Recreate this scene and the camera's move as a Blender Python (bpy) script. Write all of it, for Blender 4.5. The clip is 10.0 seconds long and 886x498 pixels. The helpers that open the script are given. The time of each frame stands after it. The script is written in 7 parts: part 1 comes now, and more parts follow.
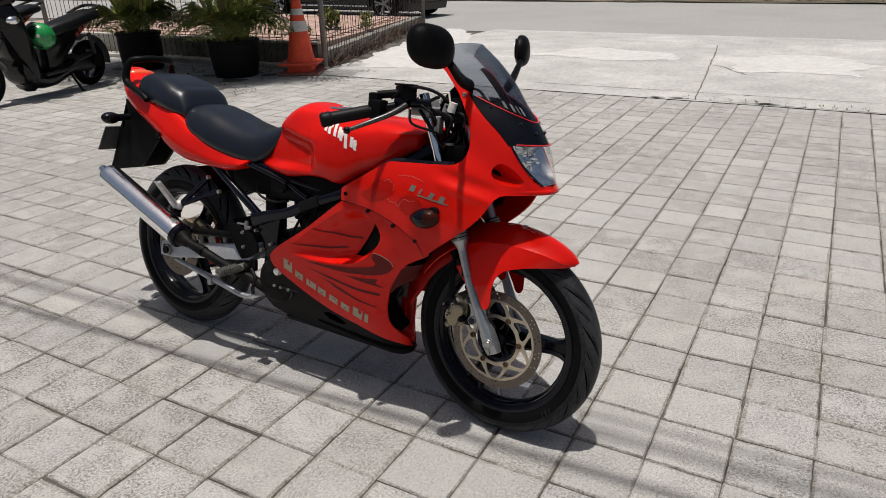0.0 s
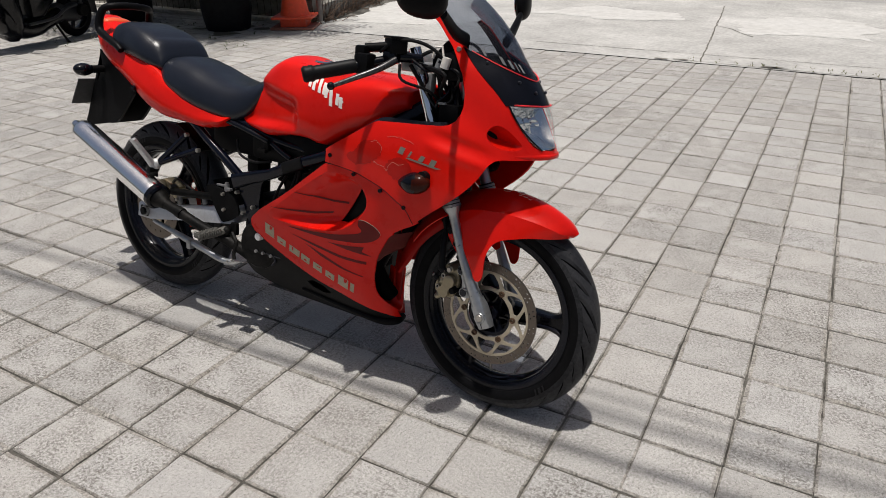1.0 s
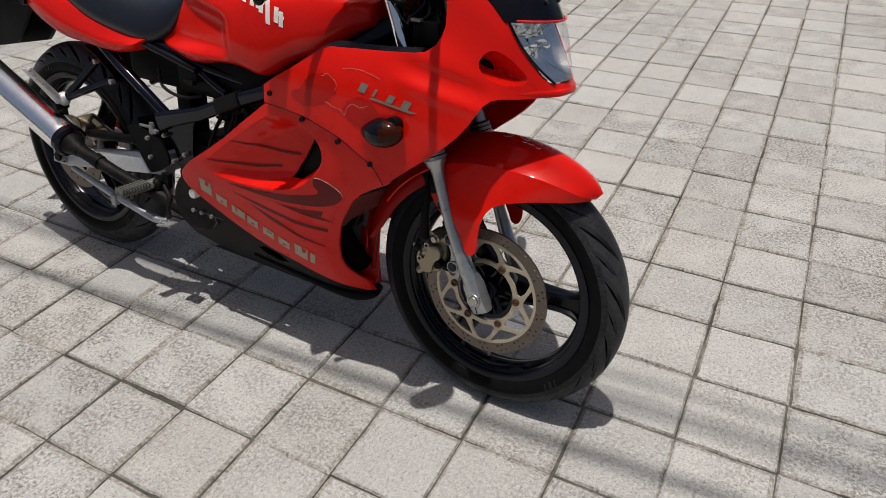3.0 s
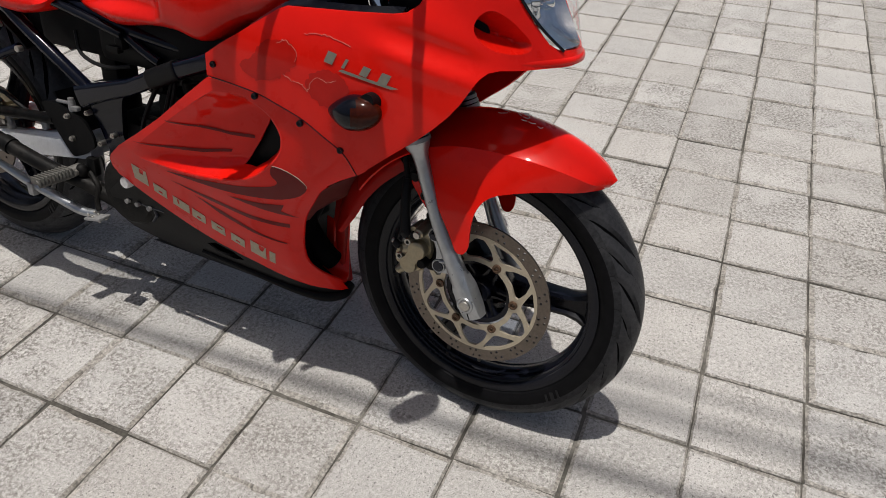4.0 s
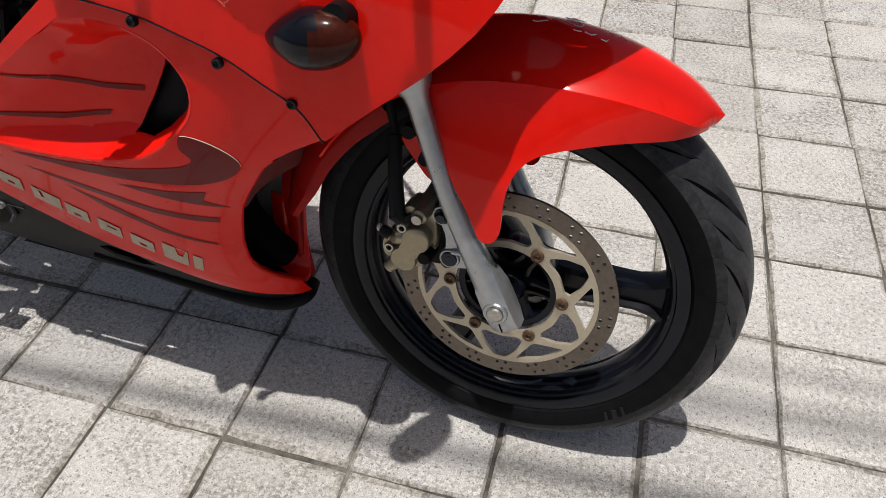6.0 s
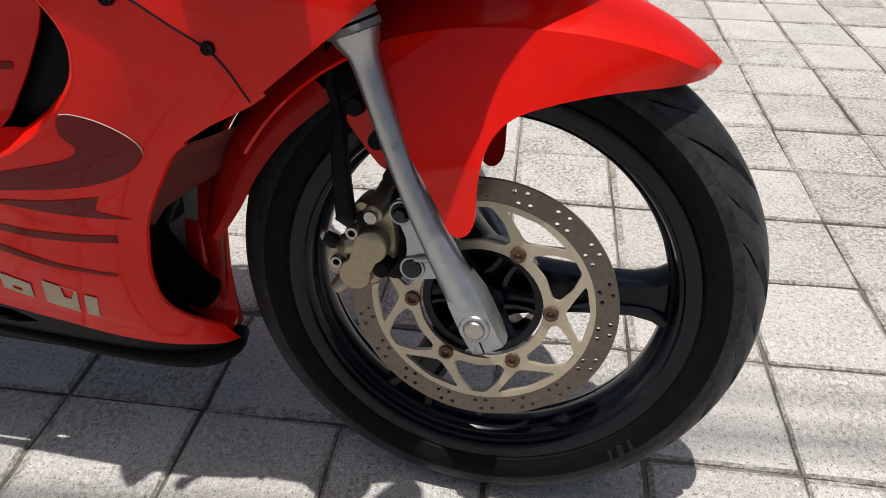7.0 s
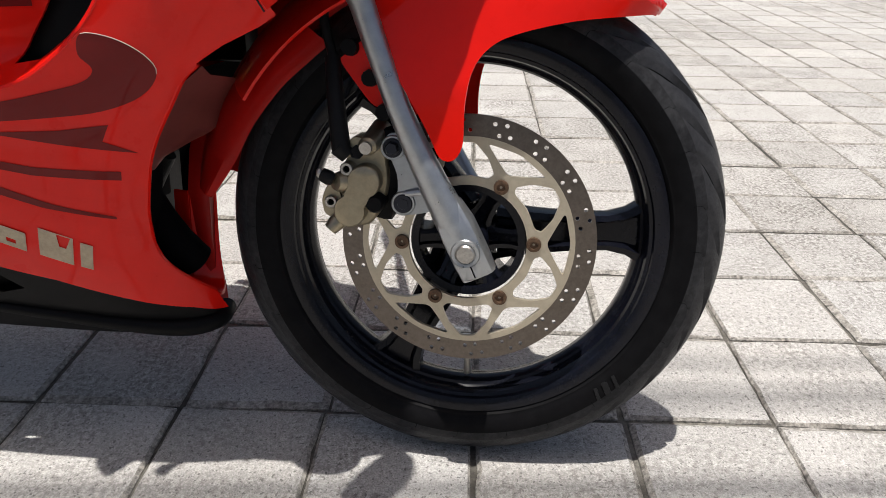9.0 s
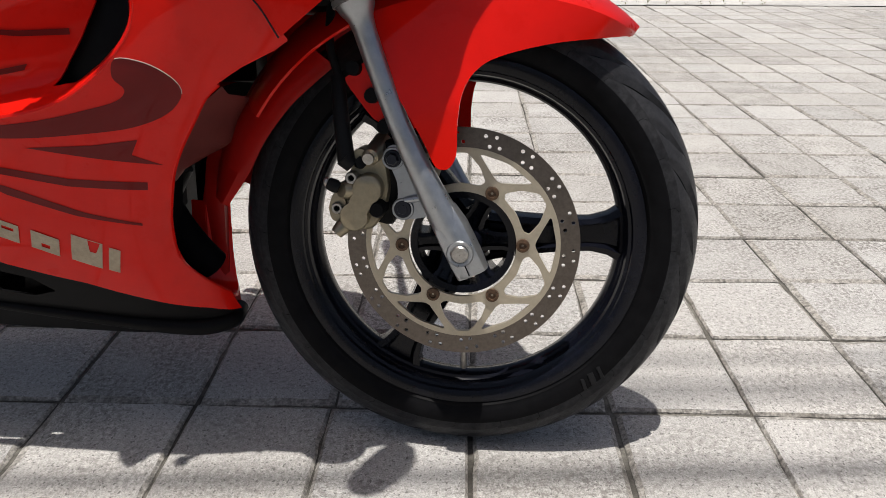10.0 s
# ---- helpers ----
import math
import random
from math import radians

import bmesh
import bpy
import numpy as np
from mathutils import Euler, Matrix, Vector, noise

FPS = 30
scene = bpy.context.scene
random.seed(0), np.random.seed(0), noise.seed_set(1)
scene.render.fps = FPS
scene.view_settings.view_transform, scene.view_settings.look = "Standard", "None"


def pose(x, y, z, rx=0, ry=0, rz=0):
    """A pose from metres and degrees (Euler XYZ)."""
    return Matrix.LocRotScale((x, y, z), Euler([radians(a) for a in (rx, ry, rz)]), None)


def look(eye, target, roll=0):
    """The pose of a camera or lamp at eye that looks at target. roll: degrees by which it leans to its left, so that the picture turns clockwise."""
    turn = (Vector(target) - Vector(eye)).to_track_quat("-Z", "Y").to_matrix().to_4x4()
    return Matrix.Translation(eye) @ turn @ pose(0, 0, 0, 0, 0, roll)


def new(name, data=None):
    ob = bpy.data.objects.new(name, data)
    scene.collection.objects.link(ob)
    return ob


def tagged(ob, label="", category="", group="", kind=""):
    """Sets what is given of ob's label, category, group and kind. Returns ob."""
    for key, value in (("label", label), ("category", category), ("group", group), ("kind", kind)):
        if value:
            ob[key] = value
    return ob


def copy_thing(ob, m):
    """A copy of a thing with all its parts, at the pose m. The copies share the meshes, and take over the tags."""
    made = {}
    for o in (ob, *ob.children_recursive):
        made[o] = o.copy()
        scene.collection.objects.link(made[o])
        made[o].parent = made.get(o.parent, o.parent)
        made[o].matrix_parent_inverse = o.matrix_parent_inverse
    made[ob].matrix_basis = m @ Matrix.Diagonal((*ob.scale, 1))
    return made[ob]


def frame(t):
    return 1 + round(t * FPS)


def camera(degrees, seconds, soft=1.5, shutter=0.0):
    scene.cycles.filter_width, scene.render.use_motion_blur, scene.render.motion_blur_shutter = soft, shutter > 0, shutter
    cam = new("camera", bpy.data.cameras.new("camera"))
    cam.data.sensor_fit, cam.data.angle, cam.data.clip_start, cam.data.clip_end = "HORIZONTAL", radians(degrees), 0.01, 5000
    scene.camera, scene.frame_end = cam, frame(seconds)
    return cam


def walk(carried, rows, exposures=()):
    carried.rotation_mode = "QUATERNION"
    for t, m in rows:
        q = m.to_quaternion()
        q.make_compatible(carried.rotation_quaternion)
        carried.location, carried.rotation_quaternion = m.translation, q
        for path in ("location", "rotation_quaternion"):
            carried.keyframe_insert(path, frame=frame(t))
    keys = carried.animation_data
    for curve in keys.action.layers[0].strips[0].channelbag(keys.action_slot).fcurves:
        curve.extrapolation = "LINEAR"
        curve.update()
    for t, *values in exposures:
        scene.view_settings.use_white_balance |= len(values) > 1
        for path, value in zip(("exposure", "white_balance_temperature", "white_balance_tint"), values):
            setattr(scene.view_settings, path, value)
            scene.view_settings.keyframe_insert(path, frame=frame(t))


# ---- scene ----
cam = camera(65.4, 10.0, soft=0.65)
PATH = [
    (0, (0.225, 0.386, 1.255), (-0.675, 1.992, 0.474), -1.4),
    (0.5, (0.231, 0.42, 1.239), (-0.672, 2.002, 0.413), -0.3),
    (1, (0.183, 0.492, 1.223), (-0.687, 2.062, 0.34), -0.4),
    (1.5, (0.115, 0.584, 1.213), (-0.732, 2.141, 0.287), -1.3),
    (2, (0.071, 0.646, 1.192), (-0.748, 2.167, 0.184), -1.3),
    (2.5, (0.025, 0.761, 1.17), (-0.783, 2.255, 0.113), -1.3),
    (2.7, (0.018, 0.807, 1.168), (-0.792, 2.275, 0.078), -1.7),
    (3.8, (-0.108, 1.01, 1.114), (-0.765, 2.449, -0.112), -0.3),
    (4, (-0.143, 1.028, 1.1), (-0.776, 2.467, -0.136), -0.4),
    (4.5, (-0.223, 1.088, 1.07), (-0.76, 2.52, -0.219), 0.1),
    (5, (-0.271, 1.157, 1.032), (-0.756, 2.568, -0.3), 0.2),
    (5.2, (-0.296, 1.2, 1.012), (-0.753, 2.585, -0.356), -0.2),
    (6.3, (-0.394, 1.348, 0.871), (-0.735, 2.713, -0.55), -0.4),
    (6.5, (-0.407, 1.357, 0.828), (-0.702, 2.787, -0.538), 0.4),
    (7, (-0.424, 1.353, 0.751), (-0.636, 2.942, -0.444), 0.2),
    (7.5, (-0.434, 1.343, 0.665), (-0.634, 3.073, -0.318), -0.6),
    (8, (-0.442, 1.309, 0.624), (-0.567, 3.091, -0.275), 0.9),
    (8.5, (-0.451, 1.258, 0.616), (-0.534, 3.043, -0.282), 0.5),
    (9, (-0.46, 1.216, 0.62), (-0.519, 2.994, -0.295), 0.6),
    (9.5, (-0.46, 1.17, 0.632), (-0.509, 2.954, -0.271), 0.3),
    (10, (-0.455, 1.147, 0.634), (-0.512, 2.948, -0.234), 0.0),
]
EXPOSURES = ((0, -.04), (2.5, -.02), (4, .05), (4.5, .09), (5.2, .16), (6.5, .40), (7, .45), (7.5, .62), (8.5, .64), (10, .37))
walk(cam, [(t, look(eye, target, roll)) for t, eye, target, roll in PATH], EXPOSURES)

# ---- light: a high noon sun and a bright hazy sky ----
world = bpy.data.worlds.new("sky")
scene.world = world
world.use_nodes = True
wt = world.node_tree
sky = wt.nodes.new("ShaderNodeTexSky")
sky.sky_type = "NISHITA"
sky.sun_disc = False
sky.sun_elevation, sky.sun_rotation = radians(87.0), radians(205.0)
sky.dust_density, sky.air_density, sky.ozone_density = 5.0, 0.85, 0.6
wt.links.new(sky.outputs[0], wt.nodes["Background"].inputs[0])
wt.nodes["Background"].inputs[1].default_value = 0.064
sun = new("sun", bpy.data.lights.new("sun", "SUN"))
sun.data.energy, sun.data.angle, sun.data.color = 4.42, radians(0.53), (1.0, 0.96, 0.91)
sun.matrix_world = look((0.002 * 30, -0.070 * 30, 30), (0, 0, 0))

# ---- tools ----
from mathutils import geometry


def mat(name, base, rough=0.5, metal=0.0, coat=0.0, grain=0.0, scale=40.0, spots=0.0, spot_scale=3.0, bump=0.0, bump_scale=200.0, trans=0.0, ior=1.45, spec=0.5, alt=None, tone=0.0, broad=0.0, broad_scale=1.0, pits=0.0, pit_scale=300.0, crisp=0.2):
    """A surface with two scales of colour change and a fine relief, in metres of the object."""
    m = bpy.data.materials.new(name)
    m.use_nodes = True
    nt = m.node_tree
    b = nt.nodes["Principled BSDF"]
    b.inputs["Base Color"].default_value = (*base, 1)
    b.inputs["Roughness"].default_value = rough
    b.inputs["Metallic"].default_value = metal
    b.inputs["Coat Weight"].default_value = coat
    b.inputs["Coat Roughness"].default_value = 0.04
    b.inputs["Transmission Weight"].default_value = trans
    b.inputs["IOR"].default_value = ior
    b.inputs["Specular IOR Level"].default_value = spec
    tc = nt.nodes.new("ShaderNodeTexCoord")

    def noise_at(s, detail=6.0, rough_n=0.6):
        n = nt.nodes.new("ShaderNodeTexNoise")
        n.inputs["Scale"].default_value = s
        n.inputs["Detail"].default_value = detail
        n.inputs["Roughness"].default_value = rough_n
        nt.links.new(tc.outputs["Object"], n.inputs["Vector"])
        return n

    def ramp(src, a, c, lo, hi):
        r = nt.nodes.new("ShaderNodeMapRange")
        r.inputs["From Min"].default_value, r.inputs["From Max"].default_value = a, c
        r.inputs["To Min"].default_value, r.inputs["To Max"].default_value = lo, hi
        nt.links.new(src, r.inputs["Value"])
        return r.outputs[0]

    col = None

    def mix(kind, fac, a, bcol):
        x = nt.nodes.new("ShaderNodeMix")
        x.data_type, x.blend_type = "RGBA", kind
        if isinstance(fac, float):
            x.inputs[0].default_value = fac
        else:
            nt.links.new(fac, x.inputs[0])
        for sock, v in ((x.inputs[6], a), (x.inputs[7], bcol)):
            if isinstance(v, tuple):
                sock.default_value = (*v, 1)
            else:
                nt.links.new(v, sock)
        return x.outputs[2]

    if spots:
        n = noise_at(spot_scale, 8.0, 0.65)
        col = mix("MIX", ramp(n.outputs[0], 0.45, 0.68, 0.0, spots), base, alt if alt else tuple(c * 0.45 for c in base))
    if grain:
        n = noise_at(scale, 4.0, 0.7)
        f = ramp(n.outputs[0], 0.5 - crisp, 0.5 + crisp, 1.0 - grain, 1.0 + grain)
        g = nt.nodes.new("ShaderNodeCombineColor")
        for k in range(3):
            nt.links.new(f, g.inputs[k])
        col = mix("MULTIPLY", 1.0, col if col else base, g.outputs[0])
        if metal or coat:
            nt.links.new(ramp(n.outputs[0], 0.3, 0.7, rough * 0.8, min(1.0, rough * 1.3)), b.inputs["Roughness"])
    if broad:
        n = noise_at(broad_scale, 5.0, 0.55)
        f = ramp(n.outputs[0], 0.32, 0.68, 1.0 - broad, 1.0 + broad * 0.6)
        g = nt.nodes.new("ShaderNodeCombineColor")
        for k in range(3):
            nt.links.new(f, g.inputs[k])
        col = mix("MULTIPLY", 1.0, col if col else base, g.outputs[0])
    if pits:
        n = noise_at(pit_scale, 2.0, 0.5)
        f = ramp(n.outputs[0], 0.34, 0.46, 1.0 - pits, 1.0)
        g = nt.nodes.new("ShaderNodeCombineColor")
        for k in range(3):
            nt.links.new(f, g.inputs[k])
        col = mix("MULTIPLY", 1.0, col if col else base, g.outputs[0])
    if tone:
        oi = nt.nodes.new("ShaderNodeObjectInfo")
        gm = nt.nodes.new("ShaderNodeNewGeometry")
        ad = nt.nodes.new("ShaderNodeMath")
        ad.operation = "ADD"
        nt.links.new(oi.outputs["Random"], ad.inputs[0])
        nt.links.new(gm.outputs["Random Per Island"], ad.inputs[1])
        fr = nt.nodes.new("ShaderNodeMath")
        fr.operation = "FRACT"
        nt.links.new(ad.outputs[0], fr.inputs[0])
        g = nt.nodes.new("ShaderNodeCombineColor")
        f = ramp(fr.outputs[0], 0.0, 1.0, 1.0 - tone, 1.0 + tone)
        for k in range(3):
            nt.links.new(f, g.inputs[k])
        col = mix("MULTIPLY", 1.0, col if col else base, g.outputs[0])
    if col:
        nt.links.new(col, b.inputs["Base Color"])
    if bump:
        n = noise_at(bump_scale, 5.0, 0.65)
        bp = nt.nodes.new("ShaderNodeBump")
        bp.inputs["Strength"].default_value = bump
        bp.inputs["Distance"].default_value = 0.004
        nt.links.new(n.outputs[0], bp.inputs["Height"])
        nt.links.new(bp.outputs[0], b.inputs["Normal"])
    return m


def part(name, bm, material, parent=None, label="", sharp=38.0):
    """Links a bmesh (or verts and faces) as one mesh object under its thing."""
    me = bpy.data.meshes.new(name)
    if isinstance(bm, tuple):
        me.from_pydata([tuple(v) for v in bm[0]], [], [tuple(f) for f in bm[1]])
        tmp = bmesh.new()
        tmp.from_mesh(me)
        bmesh.ops.recalc_face_normals(tmp, faces=tmp.faces)
        tmp.to_mesh(me)
        tmp.free()
    else:
        bm.to_mesh(me)
        bm.free()
    me.materials.append(material)
    me.polygons.foreach_set("use_smooth", [True] * len(me.polygons))
    me.set_sharp_from_angle(angle=radians(sharp))
    ob = new(name, me)
    if parent is not None:
        ob.parent = parent
    if label:
        ob["label"] = label
    return ob


def thing(name, label, category, place=None, group="", kind=""):
    ob = tagged(new(name), label, category, group, kind)
    ob.empty_display_size = 0.1
    if place is not None:
        ob.matrix_world = place
    return ob


def join(*meshes):
    vs, fs = [], []
    for v, f in meshes:
        k = len(vs)
        vs += [tuple(p) for p in v]
        fs += [tuple(i + k for i in q) for q in f]
    return vs, fs


def moved(mesh, m):
    return [tuple(m @ Vector(p)) for p in mesh[0]], mesh[1]


def mirrored(mesh):
    return [(p[0], -p[1], p[2]) for p in mesh[0]], [tuple(reversed(f)) for f in mesh[1]]


def spline(pts, n=6, closed=False):
    """Points along a smooth curve through pts."""
    p = [Vector(q) for q in pts]
    k = len(p)
    out = []
    for i in range(k if closed else k - 1):
        a = p[(i - 1) % k] if closed or i > 0 else p[0] * 2 - p[1]
        b, c = p[i], p[(i + 1) % k]
        d = p[(i + 2) % k] if closed or i + 2 < k else p[-1] * 2 - p[-2]
        for j in range(n):
            t = j / n
            out.append(0.5 * ((2 * b) + (c - a) * t + (2 * a - 5 * b + 4 * c - d) * t * t + (3 * b - a - 3 * c + d) * t ** 3))
    if not closed:
        out.append(p[-1])
    return out


def smooth_curve(xs, ys):
    xs, ys = np.array(xs, float), np.array(ys, float)
    m = np.gradient(ys, xs)

    def f(x):
        x = min(max(x, xs[0]), xs[-1])
        i = min(max(int(np.searchsorted(xs, x)) - 1, 0), len(xs) - 2)
        h = xs[i + 1] - xs[i]
        t = (x - xs[i]) / h
        return float((2 * t ** 3 - 3 * t * t + 1) * ys[i] + (t ** 3 - 2 * t * t + t) * h * m[i] + (3 * t * t - 2 * t ** 3) * ys[i + 1] + (t ** 3 - t * t) * h * m[i + 1])

    return f


def loft(rings, closed=True, caps=True):
    n = len(rings[0])
    vs = [tuple(p) for r in rings for p in r]
    fs = []
    for i in range(len(rings) - 1):
        for j in range(n if closed else n - 1):
            a, b = i * n + j, i * n + (j + 1) % n
            fs.append((a, b, b + n, a + n))
    if caps and closed:
        fs.append(tuple(range(n)))
        fs.append(tuple(range(len(vs) - n, len(vs)))[::-1])
    return vs, fs


def tube(pts, r, segs=10, smooth=0, caps=True):
    """A round bar along pts; r: one radius or one for each point."""
    radii = list(r) if isinstance(r, (list, tuple)) else [r] * len(pts)
    p = [Vector(q) for q in pts]
    if smooth:
        rr = spline([(q, 0, 0) for q in radii], smooth)
        p = spline(p, smooth)
        radii = [q.x for q in rr]
    rings = []
    side = None
    for i, q in enumerate(p):
        d = (p[min(i + 1, len(p) - 1)] - p[max(i - 1, 0)]).normalized()
        if side is None:
            side = d.orthogonal().normalized()
        side = (side - d * side.dot(d)).normalized()
        up = d.cross(side)
        rings.append([q + (side * math.cos(2 * math.pi * k / segs) + up * math.sin(2 * math.pi * k / segs)) * radii[i] for k in range(segs)])
    return loft(rings, True, caps)


def lathe(profile, segs=48, closed=True):
    """Turns (radius, y) points about the y axis."""
    rings = [[(r * math.cos(2 * math.pi * k / segs), y, r * math.sin(2 * math.pi * k / segs)) for r, y in profile] for k in range(segs)]
    n = len(profile)
    vs = [p for r in rings for p in r]
    fs = []
    for i in range(segs):
        for j in range(n if closed else n - 1):
            a, b = i * n + j, i * n + (j + 1) % n
            c = ((i + 1) % segs) * n
            fs.append((a, b, c + (j + 1) % n, c + j))
    return vs, fs


def box(x, y, z, cx=0, cy=0, cz=0, bevel=0.0, m=None):
    bm = bmesh.new()
    bmesh.ops.create_cube(bm, size=1, matrix=Matrix.Translation((cx, cy, cz)) @ Matrix.Diagonal((x, y, z, 1)))
    if bevel:
        bmesh.ops.bevel(bm, geom=list(bm.edges), offset=bevel, segments=2, affect="EDGES", profile=0.6)
    bm.verts.index_update()
    out = [tuple(v.co) for v in bm.verts], [tuple(v.index for v in f.verts) for f in bm.faces]
    bm.free()
    return moved(out, m) if m else out


def ball(rx, ry, rz, at=(0, 0, 0), segs=20, rings=12, power=1.0):
    vs, fs = [], []
    for i in range(rings + 1):
        a = math.pi * i / rings
        for k in range(segs):
            b = 2 * math.pi * k / segs
            s = lambda v: math.copysign(abs(v) ** power, v)
            vs.append((at[0] + rx * s(math.sin(a)) * s(math.cos(b)), at[1] + ry * s(math.sin(a)) * s(math.sin(b)), at[2] + rz * s(math.cos(a))))
    for i in range(rings):
        for k in range(segs):
            fs.append((i * segs + k, i * segs + (k + 1) % segs, (i + 1) * segs + (k + 1) % segs, (i + 1) * segs + k))
    return vs, fs


def inside(poly, pts):
    q = np.array([(p[0], p[1]) for p in poly])
    x, y = pts[:, 0], pts[:, 1]
    res = np.zeros(len(pts), bool)
    for (x0, y0), (x1, y1) in zip(q, np.roll(q, -1, 0)):
        if y0 != y1:
            res ^= ((y0 > y) != (y1 > y)) & (x < (x1 - x0) * (y - y0) / (y1 - y0) + x0)
    return res


def dense(loop, step):
    out = []
    for a, b in zip(loop, loop[1:] + loop[:1]):
        a, b = np.array(a[:2], float), np.array(b[:2], float)
        n = max(1, int(round(np.linalg.norm(b - a) / step)))
        out += [tuple(a + (b - a) * k / n) for k in range(n)]
    return out


def fill(outline, holes=(), step=0.012):
    """Triangles over a flat outline with holes: points, faces."""
    loops = [dense([tuple(p)[:2] for p in l], step) for l in (outline, *holes)]
    pts = [p for l in loops for p in l]
    edges, k = [], 0
    for l in loops:
        edges += [(k + i, k + (i + 1) % len(l)) for i in range(len(l))]
        k += len(l)
    rim = np.array(pts)
    lo, hi = rim.min(0), rim.max(0)
    gx, gy = np.meshgrid(np.arange(lo[0], hi[0], step), np.arange(lo[1], hi[1], step * 0.87))
    gx = gx + (np.arange(gx.shape[0])[:, None] % 2) * step / 2
    grid = np.stack([gx.ravel(), gy.ravel()], 1)
    keep = inside(loops[0], grid)
    for l in loops[1:]:
        keep &= ~inside(l, grid)
    grid = grid[keep]
    if len(grid):
        near = np.array([np.min(np.sum((rim - g) ** 2, 1)) for g in grid])
        grid = grid[near > (0.55 * step) ** 2]
    every = [Vector(p) for p in pts] + [Vector(tuple(g)) for g in grid]
    v, _, f, *_ = geometry.delaunay_2d_cdt(every, edges, [], 0, 1e-7)
    co = np.array([tuple(p) for p in v])
    mid = np.array([co[list(q)].mean(0) for q in f])
    ok = inside(loops[0], mid)
    for l in loops[1:]:
        ok &= ~inside(l, mid)
    return co, [tuple(q) for q, o in zip(f, ok) if o]


def shell(co, faces, place, thick):
    """A sheet with thickness: place(u, v, depth) gives the point."""
    n = len(co)
    vs = [place(u, v, 0.0) for u, v in co]
    if not thick:
        return vs, faces
    vs += [place(u, v, thick) for u, v in co]
    count = {}
    for f in faces:
        for a, b in zip(f, f[1:] + f[:1]):
            count[(a, b)] = 1
    fs = list(faces) + [tuple(i + n for i in reversed(f)) for f in faces]
    for a, b in count:
        if (b, a) not in count:
            fs.append((b, a, a + n, b + n))
    return vs, fs


def plate(outline, holes=(), thick=0.004, y=0.0, step=0.02):
    """A flat plate in the x-z plane, from y to y + thick."""
    co, f = fill(outline, holes, step)
    return shell(co, f, lambda u, v, d: (u, y + d, v), thick)


def ring2(r, n=24, cx=0.0, cz=0.0, a0=0.0):
    return [(cx + r * math.cos(a0 + 2 * math.pi * k / n), cz + r * math.sin(a0 + 2 * math.pi * k / n)) for k in range(n)]


def to_edge(pts, outline):
    """Distance of each point from an open or closed line."""
    q = np.array([tuple(p)[:2] for p in outline])
    best = np.full(len(pts), 9.0)
    for a, b in zip(q[:-1], q[1:]):
        ab = b - a
        t = np.clip(((pts - a) @ ab) / (ab @ ab + 1e-12), 0, 1)
        best = np.minimum(best, np.linalg.norm(pts - (a + t[:, None] * ab), axis=1))
    return best

# ---- materials ----
RED = mat("red_paint", (0.63, 0.0080, 0.0038), 0.30, 0.0, 0.38, spec=0.05, grain=0.05, scale=18)
# darker matt copy of the red: shade behind the front wheel put into colour
RED_SHADED = mat("shaded_matt_red", (0.34, 0.006, 0.004), 0.45, coat=0.15, spec=0.05, grain=0.1, scale=25, spots=0.4, spot_scale=18, alt=(0.22, 0.012, 0.01))
RED_DARK = mat("dark_red_decal", (0.130, 0.007, 0.007), 0.34, 0.0, 0.25, spec=0.06, grain=0.06, scale=30)
RED_PALE = mat("greyed_inner_red", (0.13, 0.030, 0.026), 0.45, grain=0.12, scale=30)
RED_LINE = mat("red_pinstripe", (0.75, 0.02, 0.03), 0.3)
GREY_DECAL = mat("grey_decal", (0.20, 0.185, 0.15), 0.35, 0.3, coat=0.5, grain=0.1, scale=120)
SILVER_DECAL = mat("silver_decal", (0.36, 0.295, 0.21), 0.38, 0.25, grain=0.18, scale=160, spots=0.5, spot_scale=60, alt=(0.30, 0.22, 0.15))
WHITE_DECAL = mat("white_decal", (0.80, 0.76, 0.70), 0.35, grain=0.06, scale=90)
PLASTIC = mat("black_plastic", (0.004, 0.004, 0.0045), 0.46, spec=0.10, grain=0.25, scale=60, bump=0.05, bump_scale=700)
GLOSS_BLACK = mat("gloss_black", (0.003, 0.0034, 0.006), 0.2, 0.0, 0.25, spec=0.15, grain=0.2, scale=30)
NAVY = mat("navy_frame_paint", (0.003, 0.004, 0.010), 0.17, 0.0, 0.15, spec=0.18, grain=0.25, scale=45, bump=0.03)
SOOT = mat("dirty_black_metal", (0.004, 0.004, 0.004), 0.5, 0.1, spec=0.12, grain=0.45, scale=70, spots=0.6, spot_scale=25, alt=(0.020, 0.018, 0.016), bump=0.15, bump_scale=300)
VINYL = mat("seat_vinyl", (0.008, 0.010, 0.016), 0.30, spec=0.50, grain=0.15, scale=25, bump=0.10, bump_scale=1600)
RUBBER = mat("tyre_rubber", (0.0048, 0.0048, 0.0054), 0.50, spec=0.06, grain=0.25, scale=60, spots=0.15, spot_scale=40, alt=(0.015, 0.015, 0.015), bump=0.10, bump_scale=500)
TREAD = mat("worn_tread_rubber", (0.024, 0.0243, 0.0268), 0.44, spec=0.24, grain=0.35, scale=140, spots=0.45, spot_scale=26, alt=(0.046, 0.046, 0.048), bump=0.15, bump_scale=600)
SHOULDER = mat("tyre_shoulder_rubber", (0.018, 0.0182, 0.0200), 0.46, spec=0.14, grain=0.4, scale=140, spots=0.5, spot_scale=26, alt=(0.048, 0.048, 0.050), bump=0.12, bump_scale=600)
